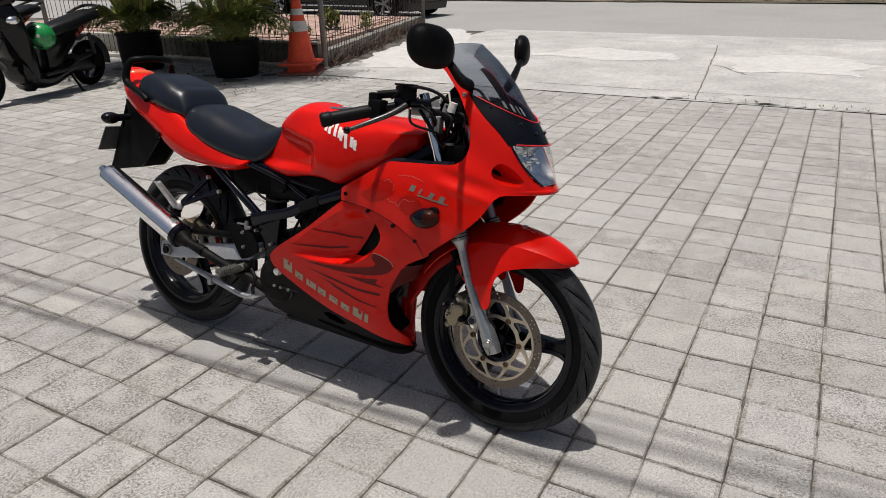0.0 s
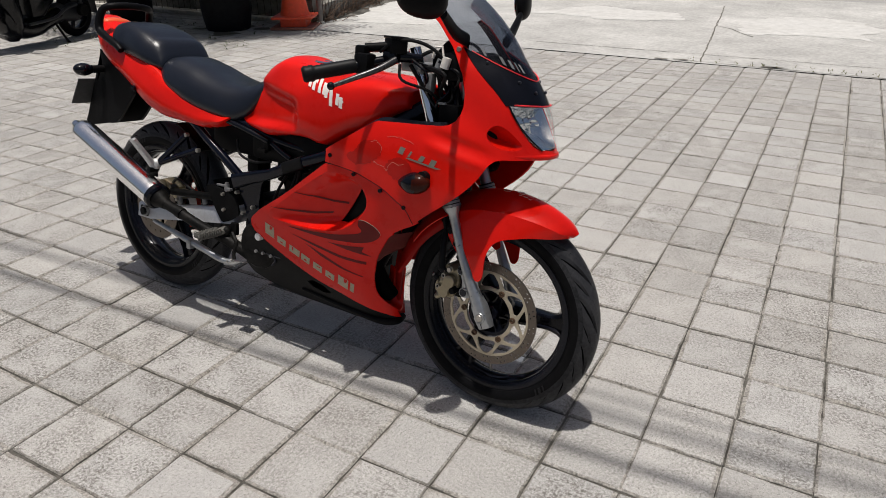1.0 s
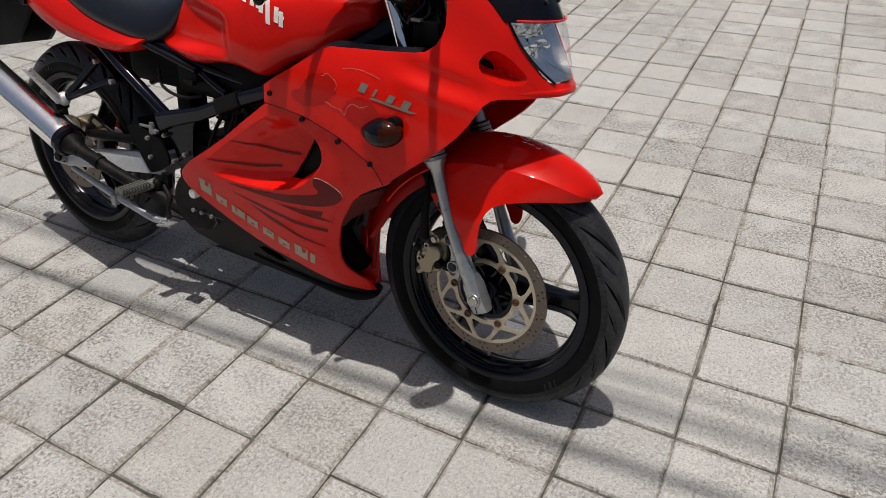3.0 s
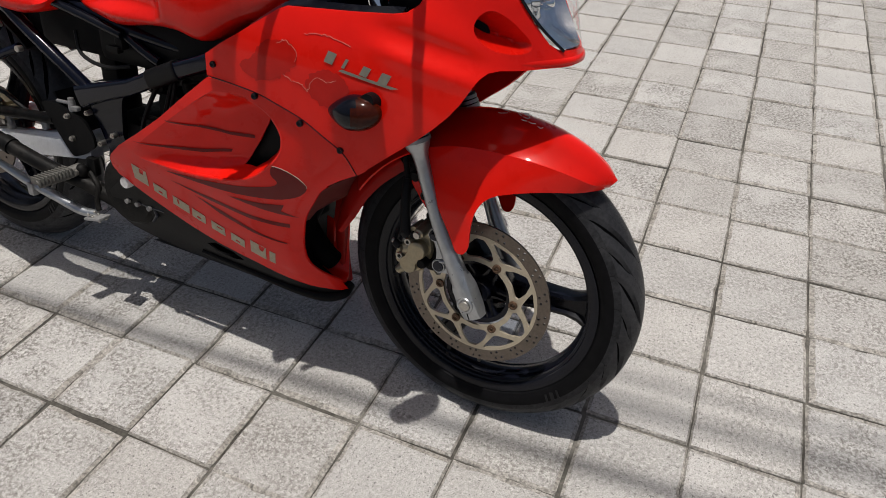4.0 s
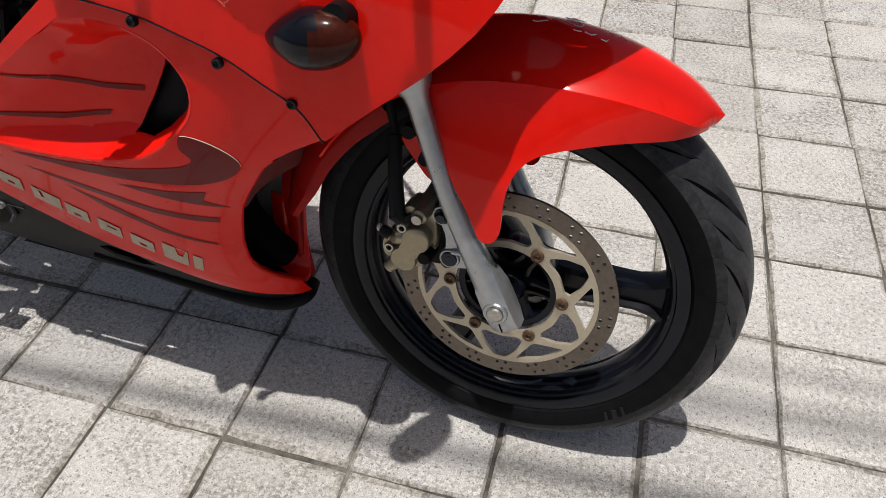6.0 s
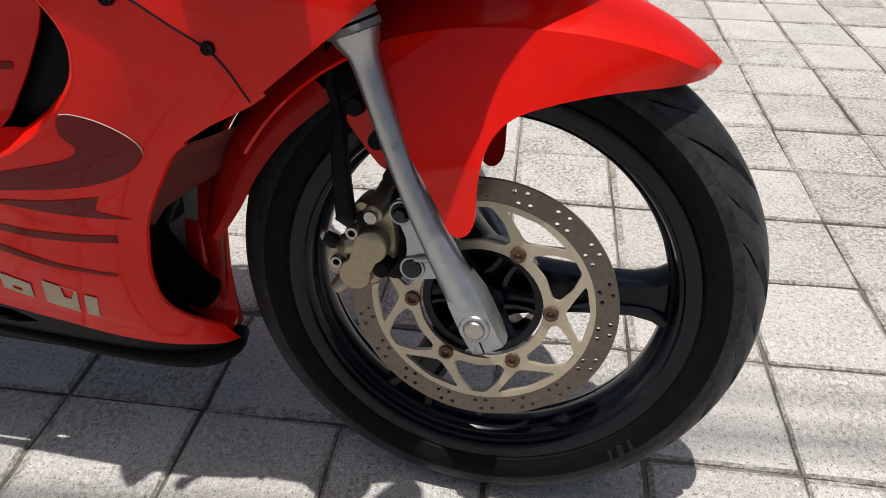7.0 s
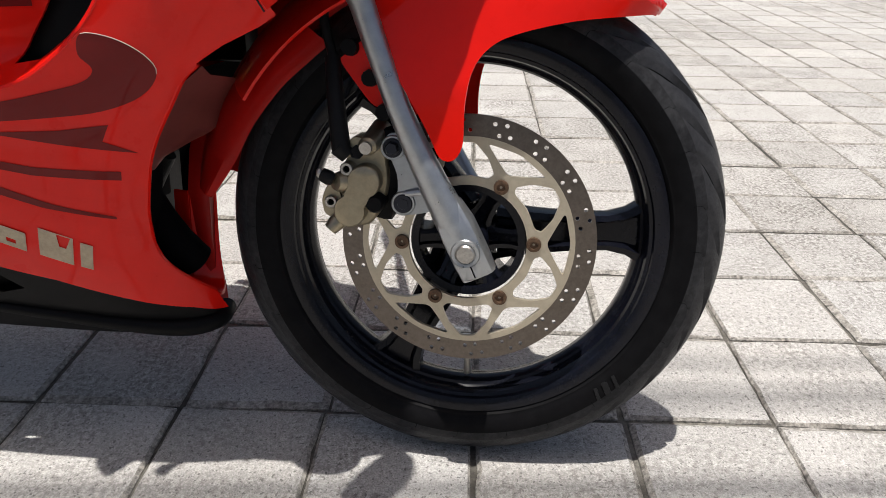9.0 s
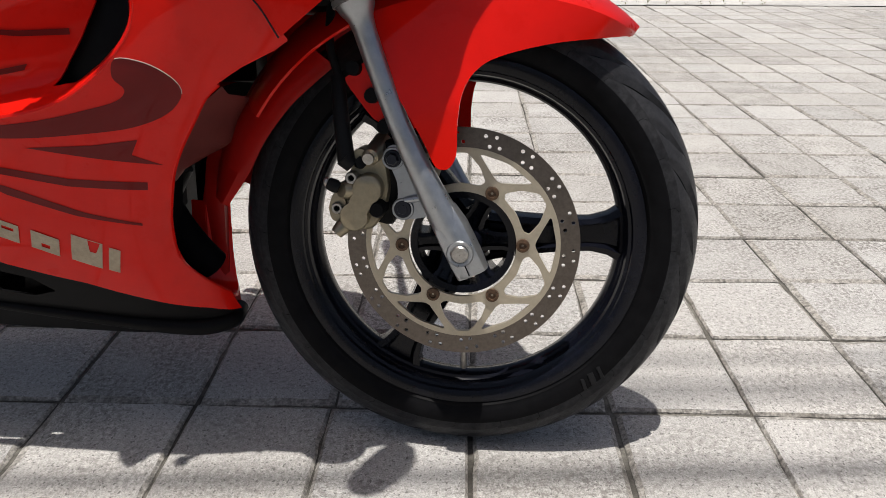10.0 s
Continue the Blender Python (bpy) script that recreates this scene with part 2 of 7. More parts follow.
RIM = mat("rim_black_paint", (0.0032, 0.0038, 0.0072), 0.22, 0.0, 0.0, spec=0.26, grain=0.2, scale=60, spots=0.08, spot_scale=90, alt=(0.03, 0.03, 0.03))
CHROME = mat("chrome", (0.90, 0.90, 0.90), 0.06, 1.0, grain=0.04, scale=30)
ALU = mat("painted_aluminium", (0.37, 0.385, 0.40), 0.33, 0.85, grain=0.10, scale=80, spots=0.25, spot_scale=35, alt=(0.36, 0.35, 0.33), bump=0.03)
ALU_CAST = mat("cast_aluminium", (0.28, 0.28, 0.28), 0.48, 0.6, grain=0.22, scale=140, spots=0.4, spot_scale=40, alt=(0.20, 0.19, 0.17), bump=0.1)
GOLD = mat("gold_anodised", (0.31, 0.27, 0.19), 0.36, 0.8, grain=0.14, scale=140, spots=0.45, spot_scale=50, alt=(0.30, 0.24, 0.16), bump=0.06)
DISC = mat("disc_carrier", (0.46, 0.405, 0.31), 0.42, 0.65, grain=0.10, scale=120, spots=0.25, spot_scale=40, alt=(0.38, 0.33, 0.25))
STEEL = mat("brushed_disc_steel", (0.15, 0.128, 0.11), 0.36, 1.0, grain=0.18, scale=200)
BOLT = mat("zinc_bolt", (0.40, 0.38, 0.35), 0.35, 0.9, grain=0.25, scale=200)
RUST = mat("rusty_bolt", (0.11, 0.066, 0.040), 0.5, 0.6, grain=0.5, scale=260)
BLUE_BOLT = mat("blue_black_bolt", (0.016, 0.018, 0.026), 0.3, 0.4)
SMOKE = mat("smoked_lens", (0.030, 0.005, 0.002), 0.12, 0.0, 0.12, spec=0.12, grain=0.3, scale=90)
PEG = mat("bare_peg_metal", (0.62, 0.62, 0.61), 0.45, 0.5, grain=0.2, scale=150)
POLISHED = mat("polished_silencer", (0.97, 0.97, 0.97), 0.17, 1.0, grain=0.03, scale=60)
SWING = mat("silver_swingarm_paint", (0.55, 0.56, 0.58), 0.38, 0.35, grain=0.10, scale=90, spots=0.3, spot_scale=40, alt=(0.42, 0.42, 0.41))
PEG_RUBBER = mat("worn_peg_rubber", (0.075, 0.072, 0.064), 0.6, grain=0.35, scale=160, bump=0.1, bump_scale=400)
TAIL_RED = mat("tail_lens", (0.75, 0.10, 0.03), 0.15, 0.0, 0.6)
REFLECTOR = mat("headlight_reflector", (0.78, 0.79, 0.80), 0.12, 1.0, grain=0.1, scale=60)
PLATE = mat("plate_black", (0.055, 0.056, 0.056), 0.5, grain=0.2, scale=50)
PLATE_BAR = mat("plate_figures", (0.085, 0.085, 0.085), 0.5)
HOSE = mat("hose_black", (0.007, 0.007, 0.0075), 0.5, spec=0.15, grain=0.2, scale=200)


def glass(name, tint, gloss=0.06):
    m = bpy.data.materials.new(name)
    m.use_nodes = True
    nt = m.node_tree
    out = nt.nodes["Material Output"]
    t = nt.nodes.new("ShaderNodeBsdfTransparent")
    t.inputs[0].default_value = (*tint, 1)
    g = nt.nodes.new("ShaderNodeBsdfGlossy")
    g.inputs["Roughness"].default_value = gloss
    lw = nt.nodes.new("ShaderNodeLayerWeight")
    pw = nt.nodes.new("ShaderNodeMath")
    pw.operation = "POWER"
    pw.inputs[1].default_value = 4.0
    nt.links.new(lw.outputs["Facing"], pw.inputs[0])
    fr = nt.nodes.new("ShaderNodeMath")
    fr.operation = "MULTIPLY_ADD"
    fr.inputs[1].default_value, fr.inputs[2].default_value = 0.7, 0.035
    nt.links.new(pw.outputs[0], fr.inputs[0])
    mx = nt.nodes.new("ShaderNodeMixShader")
    nt.links.new(fr.outputs[0], mx.inputs[0])
    nt.links.new(t.outputs[0], mx.inputs[1])
    nt.links.new(g.outputs[0], mx.inputs[2])
    nt.links.new(mx.outputs[0], out.inputs[0])
    return m


SCREEN = glass("smoked_screen", (0.56, 0.59, 0.64), 0.03)
CLEAR = glass("clear_lens", (0.93, 0.95, 0.96), 0.02)

# ---- ground ----
def paver(name, base):
    """Sandy concrete: fine grains, dark pits that gather in stained patches, every block with a tone of its own."""
    m = bpy.data.materials.new(name)
    m.use_nodes = True
    nt = m.node_tree
    b = nt.nodes["Principled BSDF"]
    b.inputs["Roughness"].default_value = 0.92
    b.inputs["Specular IOR Level"].default_value = 0.3
    link = nt.links.new

    def math_node(op, *args):
        n = nt.nodes.new("ShaderNodeMath")
        n.operation = op
        for k, v in enumerate(args):
            if isinstance(v, (int, float)):
                n.inputs[k].default_value = v
            else:
                link(v, n.inputs[k])
        return n.outputs[0]

    tc, oi, gm = (nt.nodes.new("ShaderNode" + k) for k in ("TexCoord", "ObjectInfo", "NewGeometry"))
    own = math_node("FRACT", math_node("ADD", oi.outputs["Random"], gm.outputs["Random Per Island"]))
    shift = nt.nodes.new("ShaderNodeCombineXYZ")
    link(math_node("MULTIPLY", own, 41.0), shift.inputs[0])
    link(math_node("MULTIPLY", own, 97.0), shift.inputs[1])
    at = nt.nodes.new("ShaderNodeVectorMath")
    link(tc.outputs["Object"], at.inputs[0])
    link(shift.outputs[0], at.inputs[1])

    def grain(scale, detail=3.0, rough=0.6):
        n = nt.nodes.new("ShaderNodeTexNoise")
        n.inputs["Scale"].default_value, n.inputs["Detail"].default_value, n.inputs["Roughness"].default_value = scale, detail, rough
        link(at.outputs[0], n.inputs["Vector"])
        return n.outputs[0]

    def span(v, a, c, lo, hi):
        n = nt.nodes.new("ShaderNodeMapRange")
        for k, q in enumerate((a, c, lo, hi)):
            n.inputs[k + 1].default_value = q
        link(v, n.inputs[0])
        return n.outputs[0]

    def blend(fac, one, two):
        n = nt.nodes.new("ShaderNodeMix")
        n.data_type = "RGBA"
        link(fac, n.inputs[0])
        for sock, v in ((n.inputs[6], one), (n.inputs[7], two)):
            if isinstance(v, tuple):
                sock.default_value = (*v, 1)
            else:
                link(v, sock)
        return n.outputs[2]

    fine, mid = grain(430, 2.0), grain(150, 4.0, 0.65)
    second = math_node("FRACT", math_node("MULTIPLY", own, 7.31))
    third = math_node("FRACT", math_node("MULTIPLY", own, 23.7))
    col = blend(third, base, (base[0] * 0.995, base[1] * 0.980, base[2] * 0.960))
    light = math_node("MULTIPLY", span(fine, 0.30, 0.70, 0.70, 1.26), span(mid, 0.3, 0.7, 0.80, 1.16))
    light = math_node("MULTIPLY", light, span(own, 0.0, 1.0, 0.91, 1.07))
    light = math_node("MULTIPLY", light, span(grain(22, 5.0, 0.6), 0.35, 0.65, 0.93, 1.05))
    tint = nt.nodes.new("ShaderNodeVectorMath")
    tint.operation = "SCALE"
    link(col, tint.inputs[0])
    link(light, tint.inputs["Scale"])
    stain = math_node("MULTIPLY", span(grain(120, 6.0, 0.75), 0.44, 0.58, 0.0, 1.0), span(grain(11, 6.0, 0.7), 0.40, 0.54, 0.12, 1.0))
    area = nt.nodes.new("ShaderNodeTexNoise")
    area.inputs["Scale"].default_value, area.inputs["Detail"].default_value = 0.55, 3.0
    link(gm.outputs["Position"], area.inputs["Vector"])
    dirty = math_node("ADD", math_node("MULTIPLY", second, 0.75), span(area.outputs[0], 0.38, 0.62, -0.20, 0.55))
    stain = math_node("MULTIPLY", stain, span(dirty, 0.05, 0.85, 0.15, 1.0))
    col = blend(stain, tint.outputs[0], (base[0] * 0.33, base[1] * 0.313, base[2] * 0.292))
    pit = span(grain(190, 1.0), 0.31, 0.37, 0.8, 0.0)
    col = blend(pit, col, (base[0] * 0.30, base[1] * 0.29, base[2] * 0.28))
    link(col, b.inputs["Base Color"])
    bp = nt.nodes.new("ShaderNodeBump")
    bp.inputs["Strength"].default_value, bp.inputs["Distance"].default_value = 0.75, 0.003
    link(math_node("ADD", fine, math_node("MULTIPLY", mid, 1.6)), bp.inputs["Height"])
    link(bp.outputs[0], b.inputs["Normal"])
    return m


TILE = paver("concrete_paver", (0.424, 0.415, 0.400))
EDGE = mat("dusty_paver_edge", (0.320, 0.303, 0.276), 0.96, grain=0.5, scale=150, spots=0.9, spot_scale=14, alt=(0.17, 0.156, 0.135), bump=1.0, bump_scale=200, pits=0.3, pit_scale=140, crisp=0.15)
JOINT = mat("sandy_joint", (0.050, 0.046, 0.039), 0.97, grain=0.5, scale=90, spots=0.95, spot_scale=3.5, alt=(0.17, 0.16, 0.14), bump=0.6, bump_scale=120)
SLAB = mat("concrete_apron", (0.37, 0.363, 0.345), 0.9, grain=0.2, scale=22, spots=1.0, spot_scale=0.7, alt=(0.48, 0.472, 0.45), bump=0.3, bump_scale=60, broad=0.14, broad_scale=2.5)
PALE = mat("pale_cement_patch", (0.485, 0.478, 0.458), 0.9, grain=0.14, scale=9, spots=0.6, spot_scale=2, alt=(0.42, 0.41, 0.385), bump=0.25, bump_scale=60)
ROAD = mat("worn_asphalt", (0.29, 0.285, 0.275), 0.88, grain=0.16, scale=20, spots=0.6, spot_scale=0.4, alt=(0.235, 0.23, 0.222), bump=0.3, bump_scale=60)
CRACK = mat("crack_dirt", (0.14, 0.13, 0.11), 0.95, grain=0.4, scale=40)
GX, GY, PITCH = -.44, 1.74, .2


def sheet(name, pts, z, material, parent=None):
    return part(name, ([(x, y, z) for x, y in pts], [tuple(range(len(pts)))]), material, parent)


ground = tagged(sheet("ground", [(-90, -60), (90, -60), (90, 120), (-90, 120)], -.0060, JOINT), "sandy ground under the paving", "ground", kind="structure")


def grid_sheet(name, x0, x1, y0, y1, z, material, step=.35, wave=.004, wob=.12):
    """A slab with slightly uneven top and edges."""
    nx, ny = int((x1 - x0) / step), int((y1 - y0) / step)
    vs = []
    for j in range(ny + 1):
        for i in range(nx + 1):
            x, y = x0 + (x1 - x0) * i / nx, y0 + (y1 - y0) * j / ny
            h = noise.noise((x * .8, y * .8, 1)) * wave
            if j in (0, ny):
                y += noise.noise((x * 1.3, j, 4)) * wob
            vs.append((x, y, z + h))
    fs = [(j * (nx + 1) + i, j * (nx + 1) + i + 1, (j + 1) * (nx + 1) + i + 1, (j + 1) * (nx + 1) + i) for j in range(ny) for i in range(nx)]
    return part(name, (vs, fs), material)


apron = tagged(grid_sheet("concrete_apron", -5.3, 7.5, 6.945, 12.4, .004, SLAB, .35, .001, .012), "stained concrete apron between paving and road", "driveway", kind="structure")
road = tagged(grid_sheet("road", -60, 60, 12.0, 20.2, .0, ROAD, .8, .004, .25), "worn light grey road", "road", kind="structure")
verge = tagged(grid_sheet("verge", -60, 60, 20.0, 30.0, .03, mat("dirt_verge", (0.13, 0.11, 0.08), 0.95, grain=0.4, scale=12, spots=0.8, spot_scale=1.2, alt=(0.05, 0.055, 0.03), bump=0.5, bump_scale=20), .8, .06, .3), "dirt verge with dry weeds beyond the road", "verge", kind="structure")
# ---- the motorcycle: x ahead, y to its left, z up, leaning on its side stand ----
BIKE_AT = pose(-1.752, 1.963, 0, -10.0, 0, -3.3)
bike = thing("motorcycle", "red sport motorcycle with full fairing, leaning on its side stand", "motorcycle", BIKE_AT)
AX, AZ = 1.300, 0.280
STEER = Matrix.Translation((AX, 0, 0)) @ Matrix.Rotation(radians(-1.5), 4, "Z") @ Matrix.Translation((-AX, 0, 0))


def soft_step(v):
    v = min(max(v, 0.0), 1.0)
    return v * v * (3 - 2 * v)


def body_line(x, z):
    """A pressed ridge that runs down towards the nose, with a hollow above it."""
    dz = z - (.7105 - .27 * (x - 1.16))
    ridge = .0055 * math.exp(-(dz / (.006 if dz > 0 else .016)) ** 2)
    hollow = .0085 * math.exp(-((dz - .024) / .014) ** 2)
    return (ridge - hollow) * soft_step((x - 1.12) / .09) * soft_step((1.345 - x) / .08)


class Skin:
    """A fairing side: its plan goes from a flat flank round to the middle of the front."""

    def __init__(self, width, front, back, power, crease=None):
        self.w, self.f, self.b, self.p, self.crease = width, front, back, power, crease

    def flat(self, x, z):
        f, b = self.f(z), self.b(z)
        s = (x - b) / (f - b)
        return x if s <= 0 else b + (f - b) * math.asin(min(s, 1.0) ** (self.p / 2))

    def at(self, u, z, d=0.0, out=0.0):
        f, b = self.f(z), self.b(z)
        a = (u - b) / (f - b)
        w = self.w(z) - d + out
        if a <= 0:
            return (u, -w, z)
        a = min(a, math.pi / 2)
        x = b + (f - b) * math.sin(a) ** (2 / self.p) - d * math.sin(a) + out * math.sin(a)
        if self.crease:
            w += self.crease(x, z)
        return (x, -w * max(math.cos(a), 0.0) ** (2 / self.p), z)

    def point(self, x, z, d=0.0):
        return self.at(self.flat(x, z), z, d)

    def sheet(self, outline, holes=(), thick=0.004, step=0.012, lift=0.0, depth=None):
        loops = [[(self.flat(x, z), z) for x, z in dense([tuple(q)[:2] for q in l], step)] for l in (outline, *holes)]
        co, fs = fill(loops[0], loops[1:], step)
        if depth is not None:
            dd = depth(co)
            table = {(round(float(u), 6), round(float(v), 6)): float(q) for (u, v), q in zip(co, dd)}
            return shell(co, fs, lambda u, v, d: self.at(u, v, table[(round(float(u), 6), round(float(v), 6))] + d), thick)
        return shell(co, fs, lambda u, v, d: self.at(u, v, d, lift), thick)


UPPER_F = smooth_curve((.44, .60, .69, .72, .81, .866, .906, .96, 1.014, 1.06), (1.46, 1.44, 1.405, 1.392, 1.364, 1.328, 1.294, 1.254, 1.20, 1.14))
UPPER = Skin(smooth_curve((.44, .50, .56, .62, .68, .74, .80, .86, .92, .98, 1.06), (.185, .197, .206, .212, .215, .208, .187, .168, .152, .142, .13)),
             UPPER_F, lambda z: min(.95, UPPER_F(z) - .36), 2.0, body_line)
LOWER = Skin(smooth_curve((.14, .18, .24, .30, .363, .41, .46, .51, .56, .66), (.06, .09, .125, .148, .166, .182, .194, .199, .203, .205)),
             smooth_curve((.14, .30, .36, .42, .50, .58, .66), (1.02, 1.02, 1.04, 1.09, 1.20, 1.32, 1.40)), lambda z: .84, 3.0)


def both(name, mesh, material, parent, label=""):
    """The same part on the right and on the left."""
    a = part(name, mesh, material, parent, label)
    b = part(name, mirrored(mesh), material, parent, label)
    return a, b


# -- wheels --
def crown_at(r, half, rim_r, phi):
    """Round tread section: radius and offset at the angle phi from the crown."""
    drop = r - rim_r - .030
    return r - drop * (1 - math.cos(phi)) / (1 - math.cos(1.42)), half * .99 * math.sin(phi) / math.sin(1.42)


def tyre_mesh(r, half, rim_r, cuts, sign=1):
    """A tyre turned about its axle; cuts: slanted tread grooves on each side, sunk into the rubber. Also gives each face's kind: 0 wall, 1 groove, 2 tread, 3 shoulder."""
    rows = 44 if cuts else 14
    angles = [-1.42 + 2.84 * k / rows for k in range(rows + 1)]
    bead = [(rim_r - .002, half * .62), (rim_r + .006, half * .80), (rim_r + .010, half * .90), (rim_r + .0125, half * .905), (rim_r + .0145, half * .94), (rim_r + .023, half * .985)]
    prof = [(q, -y) for q, y in bead] + [crown_at(r, half, rim_r, a) for a in angles] + bead[::-1]
    if not cuts:
        return lathe(prof, 64)
    n, pitch = len(prof), 2 * math.pi / cuts
    marks = ((0.0, .0150, .05, .98), (.46 * pitch, .0115, .40, .94))
    vs, depth = [], []
    for c in range(cuts):
        cols = []
        for i, (rr, y) in enumerate(prof):
            k = i - len(bead)
            phi = angles[min(max(k, 0), rows)]
            t = min(max((abs(phi) - .10) / 1.14, 0.0), 1.0)
            w = []
            for at_, wide, a, b in marks:
                q = (t - a) / (b - a)
                w.append(max(.0004, wide * min(1.0, q / .30) * min(1.0, (1 - q) / .30)) / rr if 0 < q < 1 and 0 <= k <= rows else .0004 / rr)
            edge = [(-w[0], 0), (-.62 * w[0], 1), (.62 * w[0], 1), (w[0], 0)]
            second = [(marks[1][0] + f * w[1], d) for f, d in ((-1, 0), (-.62, 1), (.62, 1), (1, 0))]
            fill1 = [(w[0] + (marks[1][0] - w[1] - w[0]) * q, 0) for q in (.25, .5, .75)]
            fill2 = [(marks[1][0] + w[1] + (pitch - w[0] - marks[1][0] - w[1]) * q, 0) for q in (.2, .4, .6, .8)]
            lean = sign * .44 * (1 - t) ** 1.15
            row = []
            for j, (a, d) in enumerate(edge + fill1 + second + fill2):
                ww = w[0] if j < 4 else w[1]
                q = rr - d * .0062 * min(1.0, max(0.0, ww * rr - .0006) / .002)
                ang = c * pitch + a + lean
                row.append((q * math.cos(ang), y, q * math.sin(ang)))
            cols.append(row)
        for j in range(len(cols[0])):
            vs += [cols[i][j] for i in range(n)]
    per, total = 15, 15 * cuts
    fs, kinds = [], []
    for c in range(total):
        for i in range(n):
            a, b = c * n + i, c * n + (i + 1) % n
            d = ((c + 1) % total) * n
            fs.append((a, b, d + (i + 1) % n, d + i))
            k = i - len(bead)
            row = 0 <= k < rows
            lean = abs(angles[k] + angles[k + 1]) if row else 9
            kinds.append(1 if row and c % per in (1, 8) else 2 if lean < 2.14 else 3 if lean < 2.66 else 0)
    return (vs, fs), kinds


RUBBER_MARK = mat("raised_rubber", (0.010, 0.010, 0.011), 0.45, spec=0.2, grain=0.3, scale=90)
# near black for grooves, slits and the duct: shade of depth put into colour
RECESS_BLACK = mat("recess_black", (0.0025, 0.0025, 0.003), 0.8, spec=0.03, grain=0.3, scale=80)


def wheel(kind, cx, cz, r, half, rim_r, m, grooves, spin):
    at = m @ Matrix.Translation((cx, 0, cz))
    tread, cut = tyre_mesh(r, half, rim_r, grooves, spin)
    ty = part(kind + "_tyre", moved(tread, at), RUBBER, bike, "worn black road tyre")
    ty.data.materials.append(RECESS_BLACK)
    ty.data.materials.append(TREAD)
    ty.data.materials.append(SHOULDER)
    for poly, c in zip(ty.data.polygons, cut):
        poly.material_index = c
    for side in (-1, 1):
        for a0 in (-.85, 1.9):
            rr = rim_r + .026
            bars = []
            for q in range(3):
                a = a0 + q * .055
                bars.append(moved(box(.004 + .003 * (q == 1), .0012, .016, 0, 0, 0, .0004), Matrix.Rotation(-a + math.pi / 2, 4, "Y") @ Matrix.Translation((0, side * half * .998, rr)) @ Matrix.Rotation(.35, 4, "Y")))
            part("sidewall_mark", moved(join(*bars), at), RUBBER_MARK, ty)
    w = half * .86
    near = [(rim_r + .006, w), (rim_r - .002, w + .001), (rim_r - .009, w - .002), (rim_r - .0105, w - .006), (rim_r - .0140, w * .80), (rim_r - .0155, w * .66), (rim_r - .0135, w * .60), (rim_r - .0160, w * .54), (rim_r - .0185, w * .36), (rim_r - .0230, w * .22)]
    prof = [(q, -y) for q, y in near] + [(rim_r - .0235, 0)] + near[::-1] + [(rim_r - .004, w * .8), (rim_r - .010, 0), (rim_r - .004, -w * .8)]
    rim = part(kind + "_rim", moved(lathe(prof, 96), at), RIM, bike, "glossy black painted three-spoke wheel rim")
    for side in (-1, 1):
        part("rim_ridge", moved(lathe([(rim_r - .0210, side * w * .36), (rim_r - .0180, side * w * .42), (rim_r - .0180, side * w * .30)], 96), at), RIM, rim)
    hub = lathe([(.010, -.050), (.020, -.050), (.023, -.046), (.024, -.02), (.034, -.012), (.034, .012), (.024, .02), (.023, .046), (.020, .050), (.010, .050)], 40)
    part("hub", moved(hub, at), RIM, rim)
    cup = lathe([(.0545, -.046), (.0625, -.047), (.0635, -.044), (.0635, -.016), (.059, -.010), (.0545, -.012)], 64)
    part("disc_flange", moved(cup, at), RIM, rim)
    for k in range(6):
        a = spin_at[kind] + k * math.pi / 3
        rings = []
        for x, hw, y0, y1 in ((.020, .0150, -.034, .010), (.034, .0115, -.036, .006), (.048, .0105, -.040, .000), (.058, .0140, -.043, -.006)):
            rings.append([(x, y0, -hw), (x, y0 - .0015, -hw * .55), (x, y0 + .004, -hw * .4), (x, y0 + .004, hw * .4), (x, y0 - .0015, hw * .55), (x, y0, hw), (x, y1, hw), (x, y1, -hw)])
        part("flange_arm", moved(moved(loft(rings), Matrix.Rotation(-a, 4, "Y")), at), RIM, rim)
    for k in range(3):
        a = spin_at[kind] + k * 2 * math.pi / 3
        rot = Matrix.Rotation(-a, 4, "Y")
        rings = []
        for t in np.linspace(0, 1, 9):
            x = .030 + t * (rim_r - .016 - .030)
            hh = .0215 + .012 * (1 - t) ** 3 + .020 * (max(0, t - .72) / .28) ** 2
            tt = .016 - .003 * t
            rings.append([(x, -tt, -hh * .9), (x, -tt - .002, -hh * .62), (x, -tt + .007, -hh * .45), (x, -tt + .007, hh * .45), (x, -tt - .002, hh * .62), (x, -tt, hh * .9), (x, 0, hh), (x, tt, hh * .9),
                          (x, tt + .002, hh * .62), (x, tt - .007, hh * .45), (x, tt - .007, -hh * .45), (x, tt + .002, -hh * .62), (x, tt, -hh * .9), (x, 0, -hh)])
        part("spoke", moved(moved(loft(rings), rot), at), RIM, rim)
    va = -1.56 if kind == "front" else -1.0
    part("valve", moved(tube([(math.cos(va) * (rim_r - .028), -.004, math.sin(va) * (rim_r - .028)), (math.cos(va) * (rim_r - .058), -.010, math.sin(va) * (rim_r - .058))], [.0045, .0036], 8), at), BOLT, rim)
    return ty, rim


spin_at = {"front": radians(3), "rear": radians(-62)}
wheel("front", AX, AZ, .280, .043, .209, STEER, 14, -1)
wheel("rear", 0.0, .294, .294, .052, .210, Matrix.Identity(4), 14, 1)

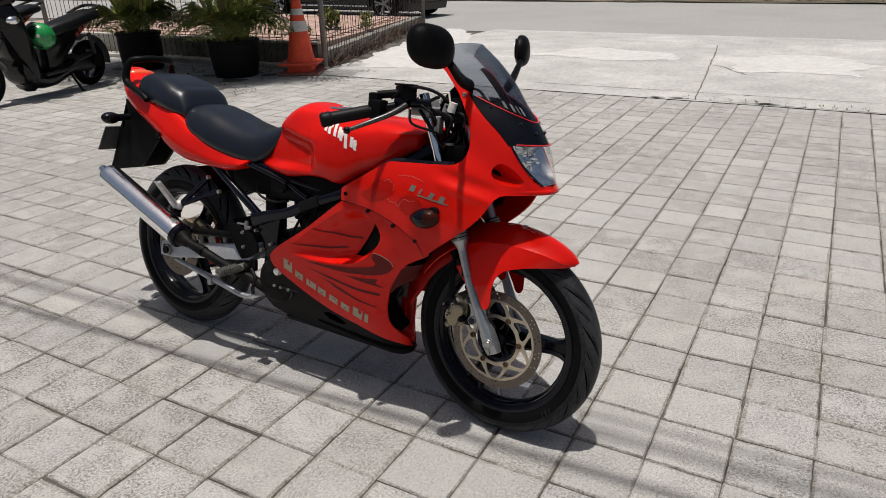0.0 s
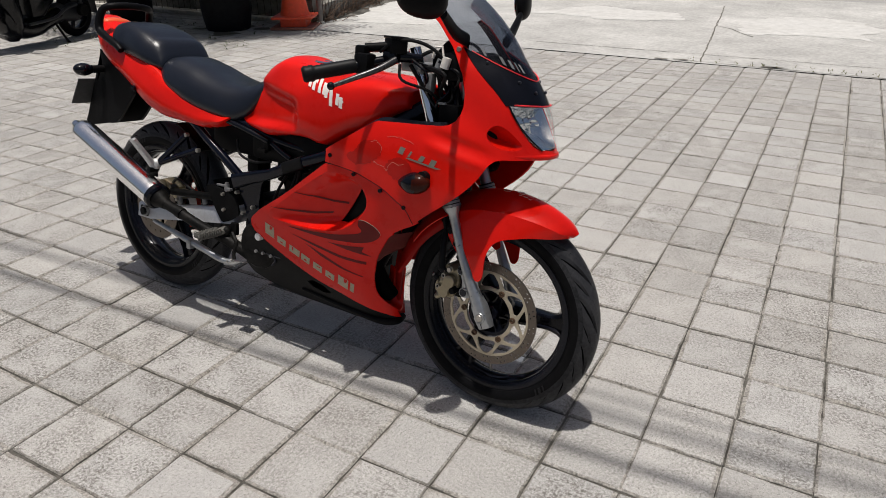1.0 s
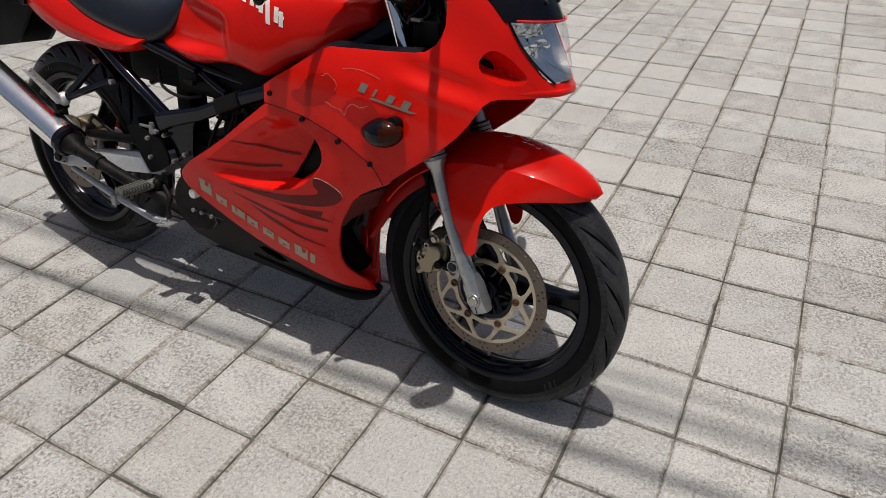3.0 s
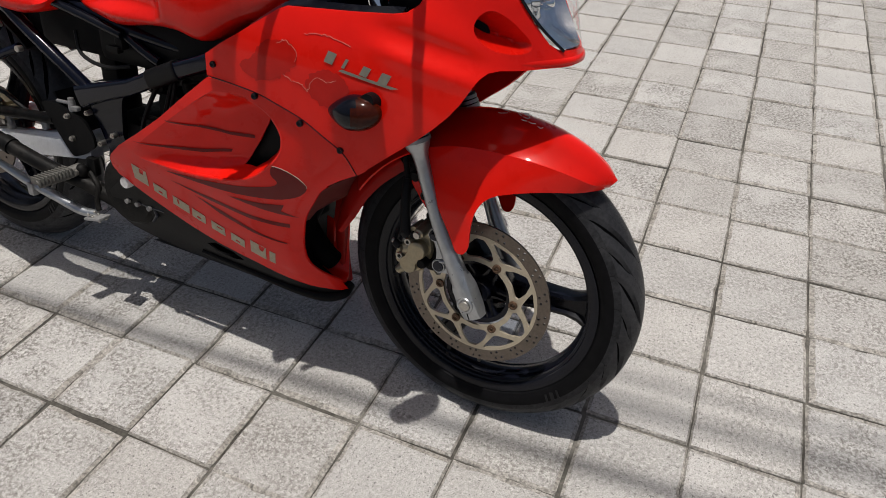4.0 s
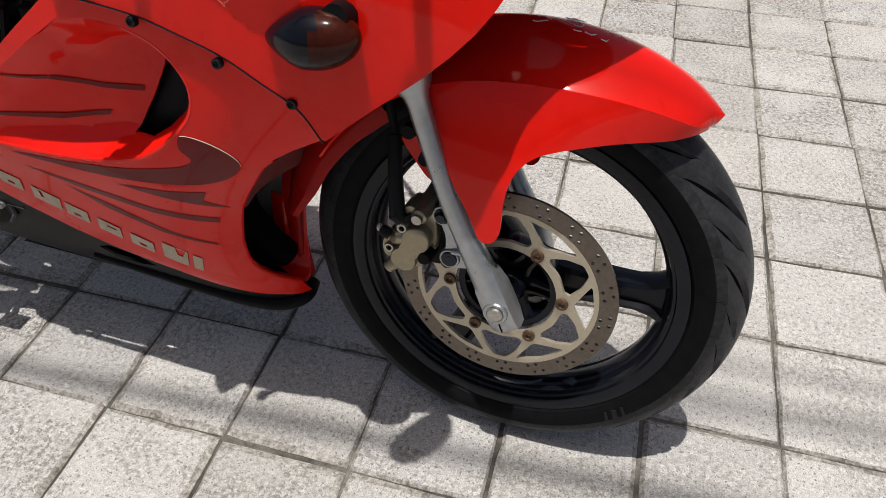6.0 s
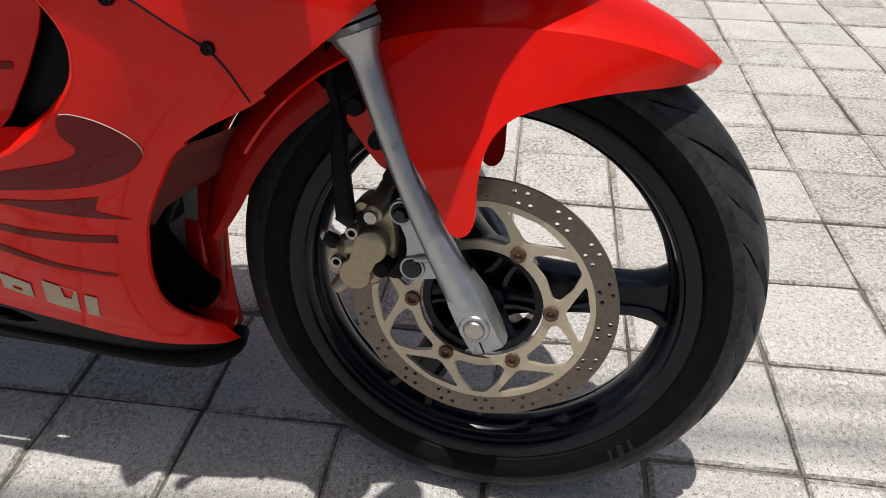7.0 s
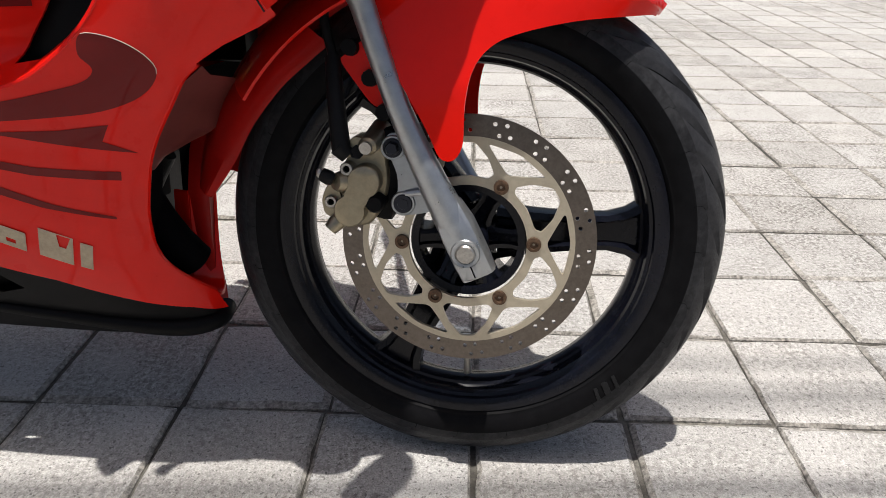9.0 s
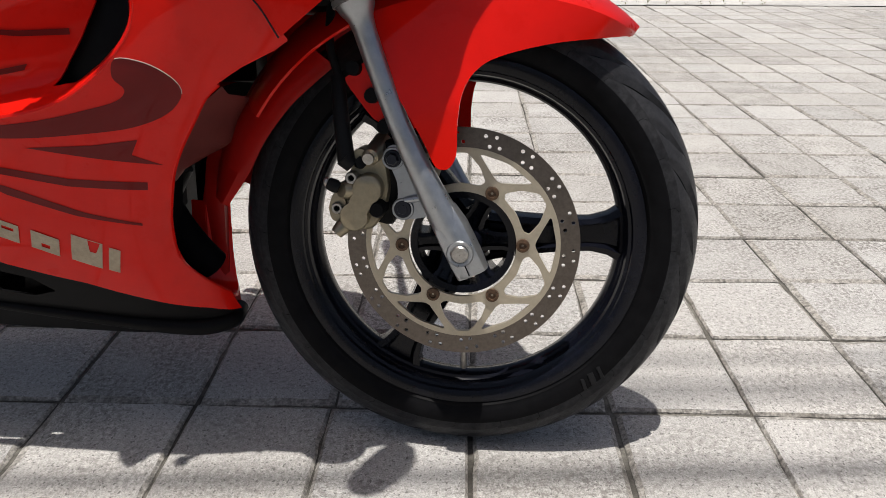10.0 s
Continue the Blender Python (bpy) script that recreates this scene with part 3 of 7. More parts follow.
# -- front brake disc --
at = STEER @ Matrix.Translation((AX, -.053, AZ))
band_holes = []
for k in range(36):
    a = 2 * math.pi * k / 36
    for j in range(2):
        aa = a + (j - .5) * .055 + (.04 if k % 2 else -.04)
        rr = .1195 + j * .0105 + (.0015 if k % 2 else 0)
        band_holes.append(ring2(.0024, 7, rr * math.cos(aa), rr * math.sin(aa)))
disc = part("brake_disc", moved(plate(ring2(.1375, 96), [ring2(.1135, 84)] + band_holes, .0042, -.0021, .006), at), STEEL, bike, "drilled steel front brake disc")
def rounded(loop, share=.22):
    """The loop with its corners cut round."""
    out = []
    for k, q in enumerate(loop):
        q, a, b = Vector(q), Vector(loop[k - 1]), Vector(loop[(k + 1) % len(loop)])
        p0, p1 = q.lerp(a, share), q.lerp(b, share)
        out += [tuple(p0.lerp(q, u).lerp(q.lerp(p1, u), u)) for u in (0, .33, .67, 1)]
    return out


def pol(r, d, a):
    return (r * math.cos(a + radians(d)), r * math.sin(a + radians(d)))


windows = []
for k in range(6):
    a = radians(2) + math.pi * k / 3
    windows.append(rounded([pol(r, d, a) for r, d in ((.0860, -2.0), (.0860, 2.0), (.0955, 11.0), (.1095, 19.0), (.1105, 0), (.1095, -19.0), (.0955, -11.0))]))
    windows.append(rounded([pol(r, d, a + math.pi / 6) for r, d in ((.0735, 17.5), (.0800, 20.5), (.0945, 13.5), (.1090, 4.2), (.1090, -4.2), (.0945, -13.5), (.0800, -20.5), (.0735, -17.5), (.0740, 0))]))
carrier = part("disc_carrier", moved(plate(ring2(.1150, 84), [ring2(.0640, 48)] + windows, .0050, -.0028, .007), at), DISC, disc, "pale gold brake disc carrier")
for k in range(6):
    a = radians(2) + math.pi * k / 3
    c = Matrix.Translation((.0712 * math.cos(a), 0, .0712 * math.sin(a)))
    part("disc_bolt", moved(moved(lathe([(.0015, -.0042), (.0042, -.0042), (.0046, -.0065), (.0078, -.0060), (.0082, -.002), (.0015, -.002)], 16), c), at), RUST, disc, "rusty disc bolt")

# -- fork --
FT = Vector((-.495, 0, 1)).normalized()
FORK_BEND = smooth_curve((-.03, 0.0, .033, .078, .120, .161, .202, .241, .267, .295, .33), (0.0, 0.0, -.0015, -.0030, -.0030, -.0015, .0022, .0065, .0100, .0135, .0160))
for side in (-1, 1):
    base = Vector((AX + .004, side * .087, AZ))

    def fork_at(q):
        return base + FT * q + Vector((FORK_BEND(q), side * .007 * soft_step(q / .18), 0))

    leg = tube([fork_at(q) for q in (-.026, -.024, .0, .034, .077, .120, .161, .202, .241, .267, .280, .290, .298)], [.0165, .0182, .0190, .0182, .0156, .0134, .0122, .0118, .0120, .0124, .0142, .0195, .0220], 28)
    fl = part("fork_leg", moved(leg, STEER), ALU, bike, "silver painted fork lower leg")
    part("seal_core", moved(tube([fork_at(.296), fork_at(.334)], .0212, 20), STEER), HOSE, fl)
    for q in range(4):
        part("dust_seal", moved(tube([fork_at(.2985 + q * .0085), fork_at(.3045 + q * .0085)], [.0242 - q * .0006, .0240 - q * .0006], 24), STEER), ALU_CAST, fl)
    top = Vector((AX + .005 - .2657, side * .097, AZ - .010 + .6476))
    part("fork_tube", moved(tube([fork_at(.32), top], .0155, 18), STEER), CHROME if side < 0 else ALU, bike, "polished fork stanchion tube")
    if side < 0:
        rings = []
        for q, hw, y0 in ((-.0275, .0165, .0090), (-.0270, .0184, .0130), (-.010, .0192, .0182), (.012, .0192, .0186), (.032, .0188, .0180), (.055, .0150, .0120)):
            c = base + FT * q
            u = Vector((FT.z, 0, -FT.x))
            rings.append([c + u * hw * f + Vector((0, -y0 * g, 0)) for f, g in ((-1, -.6), (-1, .35), (-.86, .80), (-.55, .98), (0, 1.0), (.55, .98), (.86, .80), (1, .35), (1, -.6))])
        part("axle_clamp", moved(loft(rings), STEER), ALU, fl)
        face = base + Vector((-.002, -.0185, .003))
        part("clamp_boss", moved(moved(lathe([(.0108, -.0012), (.0140, -.0016), (.0152, .0), (.0152, .006), (.0108, .006)], 32), Matrix.Translation(face)), STEER), ALU, fl)
        part("axle_nut", moved(moved(lathe([(.0004, -.0042), (.0082, -.0042), (.0098, -.0026), (.0100, .004), (.0004, .004)], 24), Matrix.Translation(face)), STEER), BOLT, fl, "zinc axle end")
        part("clamp_slit", moved(box(.0010, .0016, .018, 0, 0, 0, 0, Matrix.Translation(face + Vector((.0075, -.0004, -.0165))) @ Matrix.Rotation(radians(-24), 4, "Y")), STEER), RECESS_BLACK, fl)
        part("pinch_bolt", moved(tube([base + Vector((.014, -.002, -.004)), base + Vector((.0215, -.002, -.001))], [.0068, .0062], 12), STEER), BOLT, fl)
    else:
        part("axle_end", moved(tube([base, base + Vector((0, .025, 0))], .012, 12), STEER), BOLT, fl)
# caliper bracket, caliper
def lobes(c0, r0, c1, r1, waist):
    """Outline of two discs that run into one another."""
    a, b = Vector(c0), Vector(c1)
    d = (b - a).normalized()
    n = Vector((-d.y, d.x))
    ang = math.atan2(d.y, d.x)
    one = [a + Vector((math.cos(ang + q), math.sin(ang + q))) * r0 for q in np.linspace(radians(48), radians(312), 18)]
    two = [b + Vector((math.cos(ang + q), math.sin(ang + q))) * r1 for q in np.linspace(radians(228), radians(492), 18)]
    m = a.lerp(b, .5)
    return one + [m - n * waist] + two + [m + n * waist]


def cast(line, y0, y1, edge):
    """A casting from the depth y0 out to y1, its outer edge rounded off."""
    mid = sum((Vector(q) for q in line), Vector((0, 0))) / len(line)
    rings = []
    for y, k in ((y0, 1.0), (y1 + edge, 1.0), (y1 + edge * .3, .975), (y1, .93)):
        rings.append([(mid.x + (q[0] - mid.x) * k, y, mid.y + (q[1] - mid.y) * k) for q in line])
    return loft(rings)


PEANUT = lobes((1.1955, .3495), .0172, (1.1795, .3170), .0168, .0135)
body_line_ = rounded([(1.158, .302), (1.196, .297), (1.213, .320), (1.219, .350), (1.214, .384), (1.196, .398), (1.180, .384), (1.170, .362), (1.154, .338)], .3)
cal = part("brake_caliper", moved(cast(body_line_, -.052, -.079, .006), STEER), GOLD, bike, "weathered gold two-piston front brake caliper")
part("piston_housing", moved(cast(PEANUT, -.070, -.0945, .004), STEER), GOLD, cal, "twin piston housing")
part("inner_half", moved(box(.034, .040, .098, 1.214, -.050, .352, .010, Matrix.Translation((1.214, 0, .352)) @ Matrix.Rotation(radians(12), 4, "Y") @ Matrix.Translation((-1.214, 0, -.352))), STEER), SOOT, cal, "dark inner caliper half")
part("caliper_bridge", moved(tube([(1.2000, -.100, .3855), (1.2000, -.097, .3858), (1.2010, -.085, .388), (1.2040, -.045, .398)], [.0066, .0094, .0104, .0108], 20), STEER), GOLD, cal)
part("bridge_cap", moved(tube([(1.1993, -.1040, .3849), (1.1996, -.099, .3853)], [.0062, .0066], 16), STEER), BOLT, cal)
part("caliper_ear", moved(cast(rounded([(1.176, .372), (1.192, .374), (1.199, .392), (1.186, .396), (1.174, .385)], .3), -.060, -.092, .005), STEER), GOLD, cal)
part("mount_lug", moved(cast(rounded([(1.150, .310), (1.166, .304), (1.170, .330), (1.162, .348), (1.152, .340), (1.147, .325)], .3), -.060, -.082, .004), STEER), GOLD, cal)
for x, y, z, rr in ((1.1774, -.0925, .3614, .0072), (1.1587, -.0865, .3250, .0068)):
    part("socket_bolt", moved(moved(lathe([(.0036, .0045), (.0036, -.001), (rr * .85, -.001), (rr, .001), (rr, .014), (.0036, .014)], 18), Matrix.Translation((x, y, z))), STEER), BOLT, cal)
    part("socket", moved(tube([(x, y + .003, z), (x, y + .012, z)], .0038, 6), STEER), RECESS_BLACK, cal)
part("slider_boot", moved(tube([(1.2060, -.0945, .3262), (1.2060, -.090, .3262), (1.2065, -.060, .328)], [.0075, .0098, .0105], 18), STEER), PLASTIC, cal, "black rubber slider boot")
part("pad_pin", moved(tube([(1.1750, -.078, .3120), (1.1640, -.086, .3030), (1.1580, -.0885, .2960)], [.0095, .0092, .0072], 14), STEER), GOLD, cal)
part("banjo_block", moved(tube([(1.1720, -.086, .3470), (1.1660, -.094, .3480)], [.0120, .0085], 14), STEER), GOLD, cal)
part("banjo", moved(join(tube([(1.1790, -.094, .3760), (1.1700, -.097, .3850)], [.0085, .0098], 12), tube([(1.1860, -.088, .3780), (1.1900, -.096, .3800)], .0070, 6)), STEER), HOSE, cal)
nip = part("bleed_nipple", moved(tube([(1.1640, -.0945, .3500), (1.1600, -.0945, .3520), (1.1520, -.0938, .3552)], [.0060, .0078, .0070], 14), STEER), HOSE, cal, "black rubber bleed cap")
part("nipple_cap", moved(ball(.0040, .0040, .0056, (1.1498, -.0935, .3562), 12, 8), STEER), BOLT, nip)
br = plate(rounded([(1.2120, .386), (1.2170, .397), (1.2300, .398), (1.2480, .404), (1.2650, .372), (1.2760, .338), (1.2640, .318), (1.2420, .3135), (1.2270, .3130), (1.2230, .3240), (1.2280, .3390), (1.2270, .3560), (1.2200, .3720), (1.2120, .376)], .3), (), .008, -.078, .010)
bk = part("caliper_bracket", moved(br, STEER), ALU, bike, "silver caliper bracket")
part("bracket_rib", moved(tube([(1.2360, -.079, .3360), (1.2480, -.080, .3385), (1.2640, -.080, .3400)], [.0035, .0042, .0042], 10), STEER), ALU, bk)
for x, z, y in ((1.2223, .3830, -.0880), (1.2336, .3255, -.0830)):
    part("bracket_bolt", moved(tube([(x, y, z), (x, y + .003, z), (x, -.076, z)], [.0060, .0078, .0080], 6), STEER), BLUE_BOLT, bk, "blue-black flange bolt")
    part("washer", moved(tube([(x, -.0825, z), (x, -.0815, z), (x, -.079, z)], [.0092, .0100, .0102], 20), STEER), BLUE_BOLT, bk)
    part("bolt_boss", moved(tube([(x, -.0805, z), (x, -.0795, z), (x, -.074, z)], [.0120, .0128, .0130], 24), STEER), ALU, bk)
part("brake_hose", moved(tube([(1.174, -.096, .383), (1.166, -.086, .43), (1.160, -.072, .47), (1.150, -.066, .51), (1.150, -.05, .58), (1.14, -.06, .70), (1.10, -.10, .80), (1.06, -.14, .88)], [.0085, .0062, .0050, .0050, .0050, .0050, .0050, .0050], 10, 5), STEER), HOSE, bike, "black rubber brake hose")
part("hose_sleeve", moved(tube([(1.1735, -.096, .380), (1.166, -.086, .43), (1.160, -.073, .47)], [.0098, .0088, .0080], 10, 4), STEER), HOSE, bike)

# -- front mudguard --
crown = ((0.3180, 0.0), (0.3163, .013), (0.3112, .028), (0.3020, .045), (0.2915, .061), (0.2820, .0740), (0.2745, .0815))


def guard_ease(d):
    """How the mudguard narrows and flattens towards its tip, by degrees from the top."""
    tip = math.sqrt(max(.05, 1 - (max(0.0, d - 30.5) / 7.0) ** 2))
    return (1 - .60 * (max(0.0, d - 2) / 39.0) ** 2) * tip, 1 - .84 * (max(0.0, d + 6) / 47.0) ** 1.8


rings = []
for q in range(41):
    d = -58 + q * (95.4 / 40)
    a = radians(d)
    ease, flat = guard_ease(d)
    drop = max(0.0, (d - 25) / 15.0) ** 2 * .005
    row = []
    for r, y in crown:
        k = .3175 - (.3175 - r) * flat - drop
        row.append((AX + k * math.sin(a), -y * ease, AZ + k * math.cos(a)))
    full = row[::-1] + [(x, -y, z) for x, y, z in row[1:]]
    rings.append(full + [(AX + (p[0] - AX) * .991, p[1] * .97, AZ + (p[2] - AZ) * .991) for p in full[::-1]])
guard = part("front_mudguard", moved(loft(rings), STEER), RED, bike, "glossy red front mudguard")


def guard_y(x, z, d):
    r, a = math.hypot(x - AX, z - AZ), math.degrees(math.atan2(x - AX, z - AZ))
    ease, flat = guard_ease(a)
    top = .3175 - .0430 * flat
    low = min(max((top - r) / .11, 0), 1)
    return -(.0815 + .020 * low ** .8 - .006 * low * max(0, a / 30)) * ease + d


def arc(r, d):
    k = .3175 - (.3175 - r) * guard_ease(d)[1] - max(0.0, (d - 25) / 15.0) ** 2 * .005
    return (AX + k * math.sin(radians(d)), AZ + k * math.cos(radians(d)))


side_line = [arc(.2760, d) for d in range(-26, 37, 2)]
side_line += [tuple(q)[:2] for q in spline([(1.478, .5185, 0), (1.45, .5155, 0), (1.395, .509, 0), (1.345, .497, 0), (1.318, .484, 0), (1.302, .462, 0), (1.296, .43, 0), (1.2955, .395, 0), (1.290, .380, 0), (1.281, .3755, 0), (1.272, .380, 0), (1.262, .40, 0), (1.244, .432, 0), (1.222, .465, 0), (1.200, .497, 0)], 4)]
co, fs = fill(side_line, (), .010)
flank = shell(co, fs, lambda u, v, d: (u, guard_y(u, v, d), v), .003)
edge_line = sorted(arc(.2760, d) for d in range(-26, 37))


def tucked(x, y, z):
    """The far flank, cut shorter towards the tip."""
    top = float(np.interp(x, [q[0] for q in edge_line], [q[1] for q in edge_line])) - .002
    c = min(1.0, max(0.0, (x - 1.33) / .06)) * .85
    return x, y * .96, (z + c * (top - z) if z < top else z)


far_flank = mirrored(([tucked(*p) for p in flank[0]], flank[1]))
for mesh in (flank, far_flank):
    part("mudguard_flank", moved(mesh, STEER), RED, guard)
stay = plate(rounded([(1.166, .468), (1.178, .476), (1.205, .500), (1.236, .470), (1.250, .420), (1.236, .408), (1.224, .416), (1.211, .4195), (1.198, .4265)], .25), (), .003, -.074, .012)
for mesh in (stay, mirrored(stay)):
    part("mudguard_stay", moved(mesh, STEER), RED, guard, "red inner stay of the mudguard")
for x, z in ((1.2130, .4180), (1.1990, .4510), (1.1790, .4800)):
    part("stay_bolt", moved(tube([(x, -.083, z), (x, -.072, z)], [.0080, .0090], 12), STEER), PLASTIC, guard)
rs = random.Random(17)
for k in range(11):
    d, y = rs.uniform(-3, 11), rs.uniform(-.030, .012)
    k0 = .3180 - .0030 * (y / .034) ** 2
    line = [(AX + k0 * math.sin(radians(d + q * rs.uniform(.5, 1.4))), y + .004 * q * rs.uniform(-1, 1), AZ + k0 * math.cos(radians(d + q * 1.0))) for q in range(3)]
    part("scuff", moved(tube(line, .0006, 5), STEER), WHITE_DECAL, guard, "pale scuff in the paint")
part("guard_lip", moved(tube([(1.350, .05, .50), (1.352, .052, .475), (1.348, .05, .462)], [.010, .010, .004], 8), STEER), PLASTIC, guard)

# -- upper fairing --
front_edge = [(1.188, .932), (1.216, .900), (1.251, .868), (1.284, .839), (1.308, .813), (1.326, .785), (1.348, .754), (1.369, .726), (1.379, .7185), (1.3885, .7155)]
upper_line = [(.873, .656), (.905, .677), (.939, .697), (.98, .722), (1.010, .741), (1.022, .746), (1.08, .749), (1.131, .751), (1.178, .7535), (1.196, .757), (1.210, .768), (1.217, .784), (1.219, .80), (1.214, .83), (1.198, .87), (1.176, .903),
              (1.158, .93), (1.139, .952), (1.114, .979), (1.098, .992), (1.112, .998), (1.140, .983), (1.165, .957)] + front_edge + [(UPPER_F(.7135), .7135), (UPPER_F(.705), .705), (UPPER_F(.6985), .6985), (1.396, .6955), (1.375, .6955), (1.345, .693), (1.322, .692), (1.308, .688), (1.299, .679), (1.291, .664), (1.280, .644), (1.266, .624), (1.247, .604), (1.224, .583), (1.190, .556), (1.152, .525), (1.133, .5095)]
seam = [(1.131, .508), (1.111, .541), (1.080, .563), (1.045, .585), (1.005, .600), (.968, .611), (.920, .617), (.870, .621)]
duct = [tuple(q)[:2] for q in spline([(1.281, .745, 0), (1.286, .762, 0), (1.300, .768, 0), (1.322, .757, 0), (1.344, .736, 0), (1.352, .722, 0), (1.343, .7145, 0), (1.318, .7155, 0), (1.293, .727, 0)], 4, True)]
up_mesh = UPPER.sheet(upper_line + seam[1:], [duct], .0045, .0075)
upper_r, upper_l = both("upper_fairing", up_mesh, RED, bike, "glossy red upper fairing panel with patched paint")
for ob in (upper_r, upper_l):
    ob.data.materials.append(PLASTIC)
    n = len(up_mesh[0]) // 2
    for poly in ob.data.polygons:
        poly.material_index = int(min(poly.vertices) >= n and poly.center.z > .735)


def bowl(line, deep, reach):
    ring = [(UPPER.flat(x, z), z) for x, z in line]
    return lambda c: deep * np.minimum(to_edge(c, ring + ring[:1]) / reach, 1.0) ** .7


dm = UPPER.sheet(duct, (), .002, .006, depth=bowl(duct, .050, .024))
# black sheet low in the nose duct paints the shade on its rear side
shade_sheet = UPPER.sheet([(1.303 + (x - 1.316) * .52, .7445 + (z - .741) * .58) for x, z in duct], (), .002, .006, depth=lambda c: np.full(len(c), .040))
for mesh, hole, own in ((dm, shade_sheet, upper_r), (mirrored(dm), mirrored(shade_sheet), upper_l)):
    part("nose_duct", mesh, RED, own)
    part("duct_throat", hole, PLASTIC, own)
# nose underside
rings = []
for u in np.linspace(0, 1, 9):
    z = .6965
    rings.append([UPPER.at(UPPER.b(z) + (UPPER.f(z) - UPPER.b(z)) * (.98 + (math.pi / 2 - .98) * u), z, k) for k in (0.0, .012, .030)])
chin = loft([[(p[0], p[1], p[2] + q * .004) for q, p in enumerate(r)] for r in rings], False, False)
part("chin", join(chin, mirrored(chin)), RED, upper_r)
lip_z = .7005
nose = [Vector(UPPER.at(UPPER.b(lip_z) + (UPPER.f(lip_z) - UPPER.b(lip_z)) * (.80 + (math.pi / 2 - .80) * u), lip_z, .0045)) for u in np.linspace(0, 1, 12)]
lip_r = [.0012 + .0056 * soft_step(k / 7) for k in range(12)]
part("nose_lip", tube(nose + [Vector((p.x, -p.y, p.z)) for p in nose[-2::-1]], lip_r + lip_r[-2::-1], 10), RED, upper_r)


def screw(x, z, skin, parent, r=.0052, lift=0.002, material=GLOSS_BLACK):
    p = Vector(skin.point(x, z))
    m = Matrix.Translation(p + Vector((0, -lift, 0)))
    part("screw", moved(lathe([(.0012, .001), (.0028, -.0004), (.0030, -.0022), (r * .85, -.0022), (r, -.0008), (r, .004), (.0012, .004)], 14), m), material, parent, "black socket screw")


for x, z in ((.887, .642), (.962, .606), (1.041, .578), (1.107, .547)):
    screw(x, z, UPPER if x > .95 or x < .9 else LOWER, upper_r)
screw(1.172, .927, UPPER, upper_r, .0058, .002, BOLT)

# scuffed repaint patches with ragged, lifted edges
def ragged(line, seed, closed=False, amp=.004):
    out = []
    pts = spline([(x, z, 0) for x, z in line], 7, closed)
    for k, q in enumerate(pts):
        out.append((q.x + amp * noise.noise((k * .61, seed, 0)) + amp * .5 * noise.noise((k * 1.7, seed, 3)), q.y + amp * noise.noise((k * .61, seed, 7)) + amp * .5 * noise.noise((k * 1.7, seed, 9))))
    return out


PATCH = mat("patched_red", (0.40, 0.007, 0.004), 0.34, 0.0, 0.3, spec=0.06, grain=0.08, scale=40)
BARE = mat("bare_scratch", (0.50, 0.13, 0.10), 0.5)
for k, line in enumerate(([(.940, .652), (.965, .668), (.985, .692), (1.025, .700), (1.042, .686), (1.040, .668), (1.025, .654), (1.004, .640), (.965, .634)], [(1.058, .650), (1.085, .668), (1.112, .662), (1.125, .640), (1.105, .622), (1.085, .612), (1.06, .63)])):
    part("paint_patch", UPPER.sheet(ragged(line, k, True), (), 0, .008, .0006), PATCH, upper_r, "patch of repainted red")
for k, line in enumerate(([(1.010, .694), (1.025, .700), (1.042, .686), (1.040, .672)], [(1.02, .650), (1.035, .643), (1.05, .640), (1.058, .632), (1.066, .648), (1.078, .655), (1.09, .650), (1.105, .655)], [(1.055, .714), (1.085, .716), (1.10, .713), (1.125, .706)])):
    part("scratch", tube([UPPER.point(x, z, -.0006) for x, z in ragged(line, k + 20, False, .003)], .0004, 5), BARE, upper_r)


def stroke(skin, pts, material, parent, lift=.0012, name="lettering"):
    part(name, skin.sheet(pts, (), 0, .006, lift), material, parent)


# silver model mark: four slanted blocks
for k in range(4):
    x, z = 1.086 + k * .0265, .688 - k * .0064
    w, h = (.013, .0045, .011, .013)[k], (.0080, .0066, .0066, .0074)[k]
    pts = [(x, z - h), (x + w, z - h - w * .24), (x + w + .007, z + h - w * .24), (x + .007, z + h)]
    part("lettering", UPPER.sheet(pts, (), 0, .005, .0012), GREY_DECAL, upper_r)
stroke(UPPER, [(1.108, .6695), (1.185, .654), (1.196, .656), (1.114, .6725)], GREY_DECAL, upper_r)

part("inner_fairing", join(box(.22, .25, .012, 1.130, 0, .682, .004), box(.10, .24, .012, 1.02, 0, .69, .004)), PLASTIC, bike, "black inner fairing panel")

# -- cockpit rim and inner cowl --
rim_line = [UPPER.point(x, z, .006) for x, z in ((.95, .700), (1.02, .742), (1.08, .746), (1.131, .748), (1.190, .752))]
lip = loft([[(p[0], p[1] + q, p[2] + h) for q, h in ((0, .002), (.012, .010), (.030, .006), (.050, -.02), (.050, -.045), (.0, -.02))] for p in spline(rim_line, 5)])
both("cockpit_trim", lip, GLOSS_BLACK, bike, "dark inner cockpit trim")

# -- windscreen --
edge_x = smooth_curve((.812, .839, .868, .900, .932, .957), (1.309, 1.284, 1.251, 1.216, 1.188, 1.165))


def reach(z):
    """Angle from the middle to the side edge of the screen."""
    zz = min(z, .957)
    f, b = UPPER.f(zz), UPPER.b(zz)
    side = math.pi / 2 - math.asin(min((edge_x(zz) - b) / (f - b), 1.0)) + .03
    return side + (.80 - side) * min(max((z - .957) / .09, 0), 1) if z > .957 else side


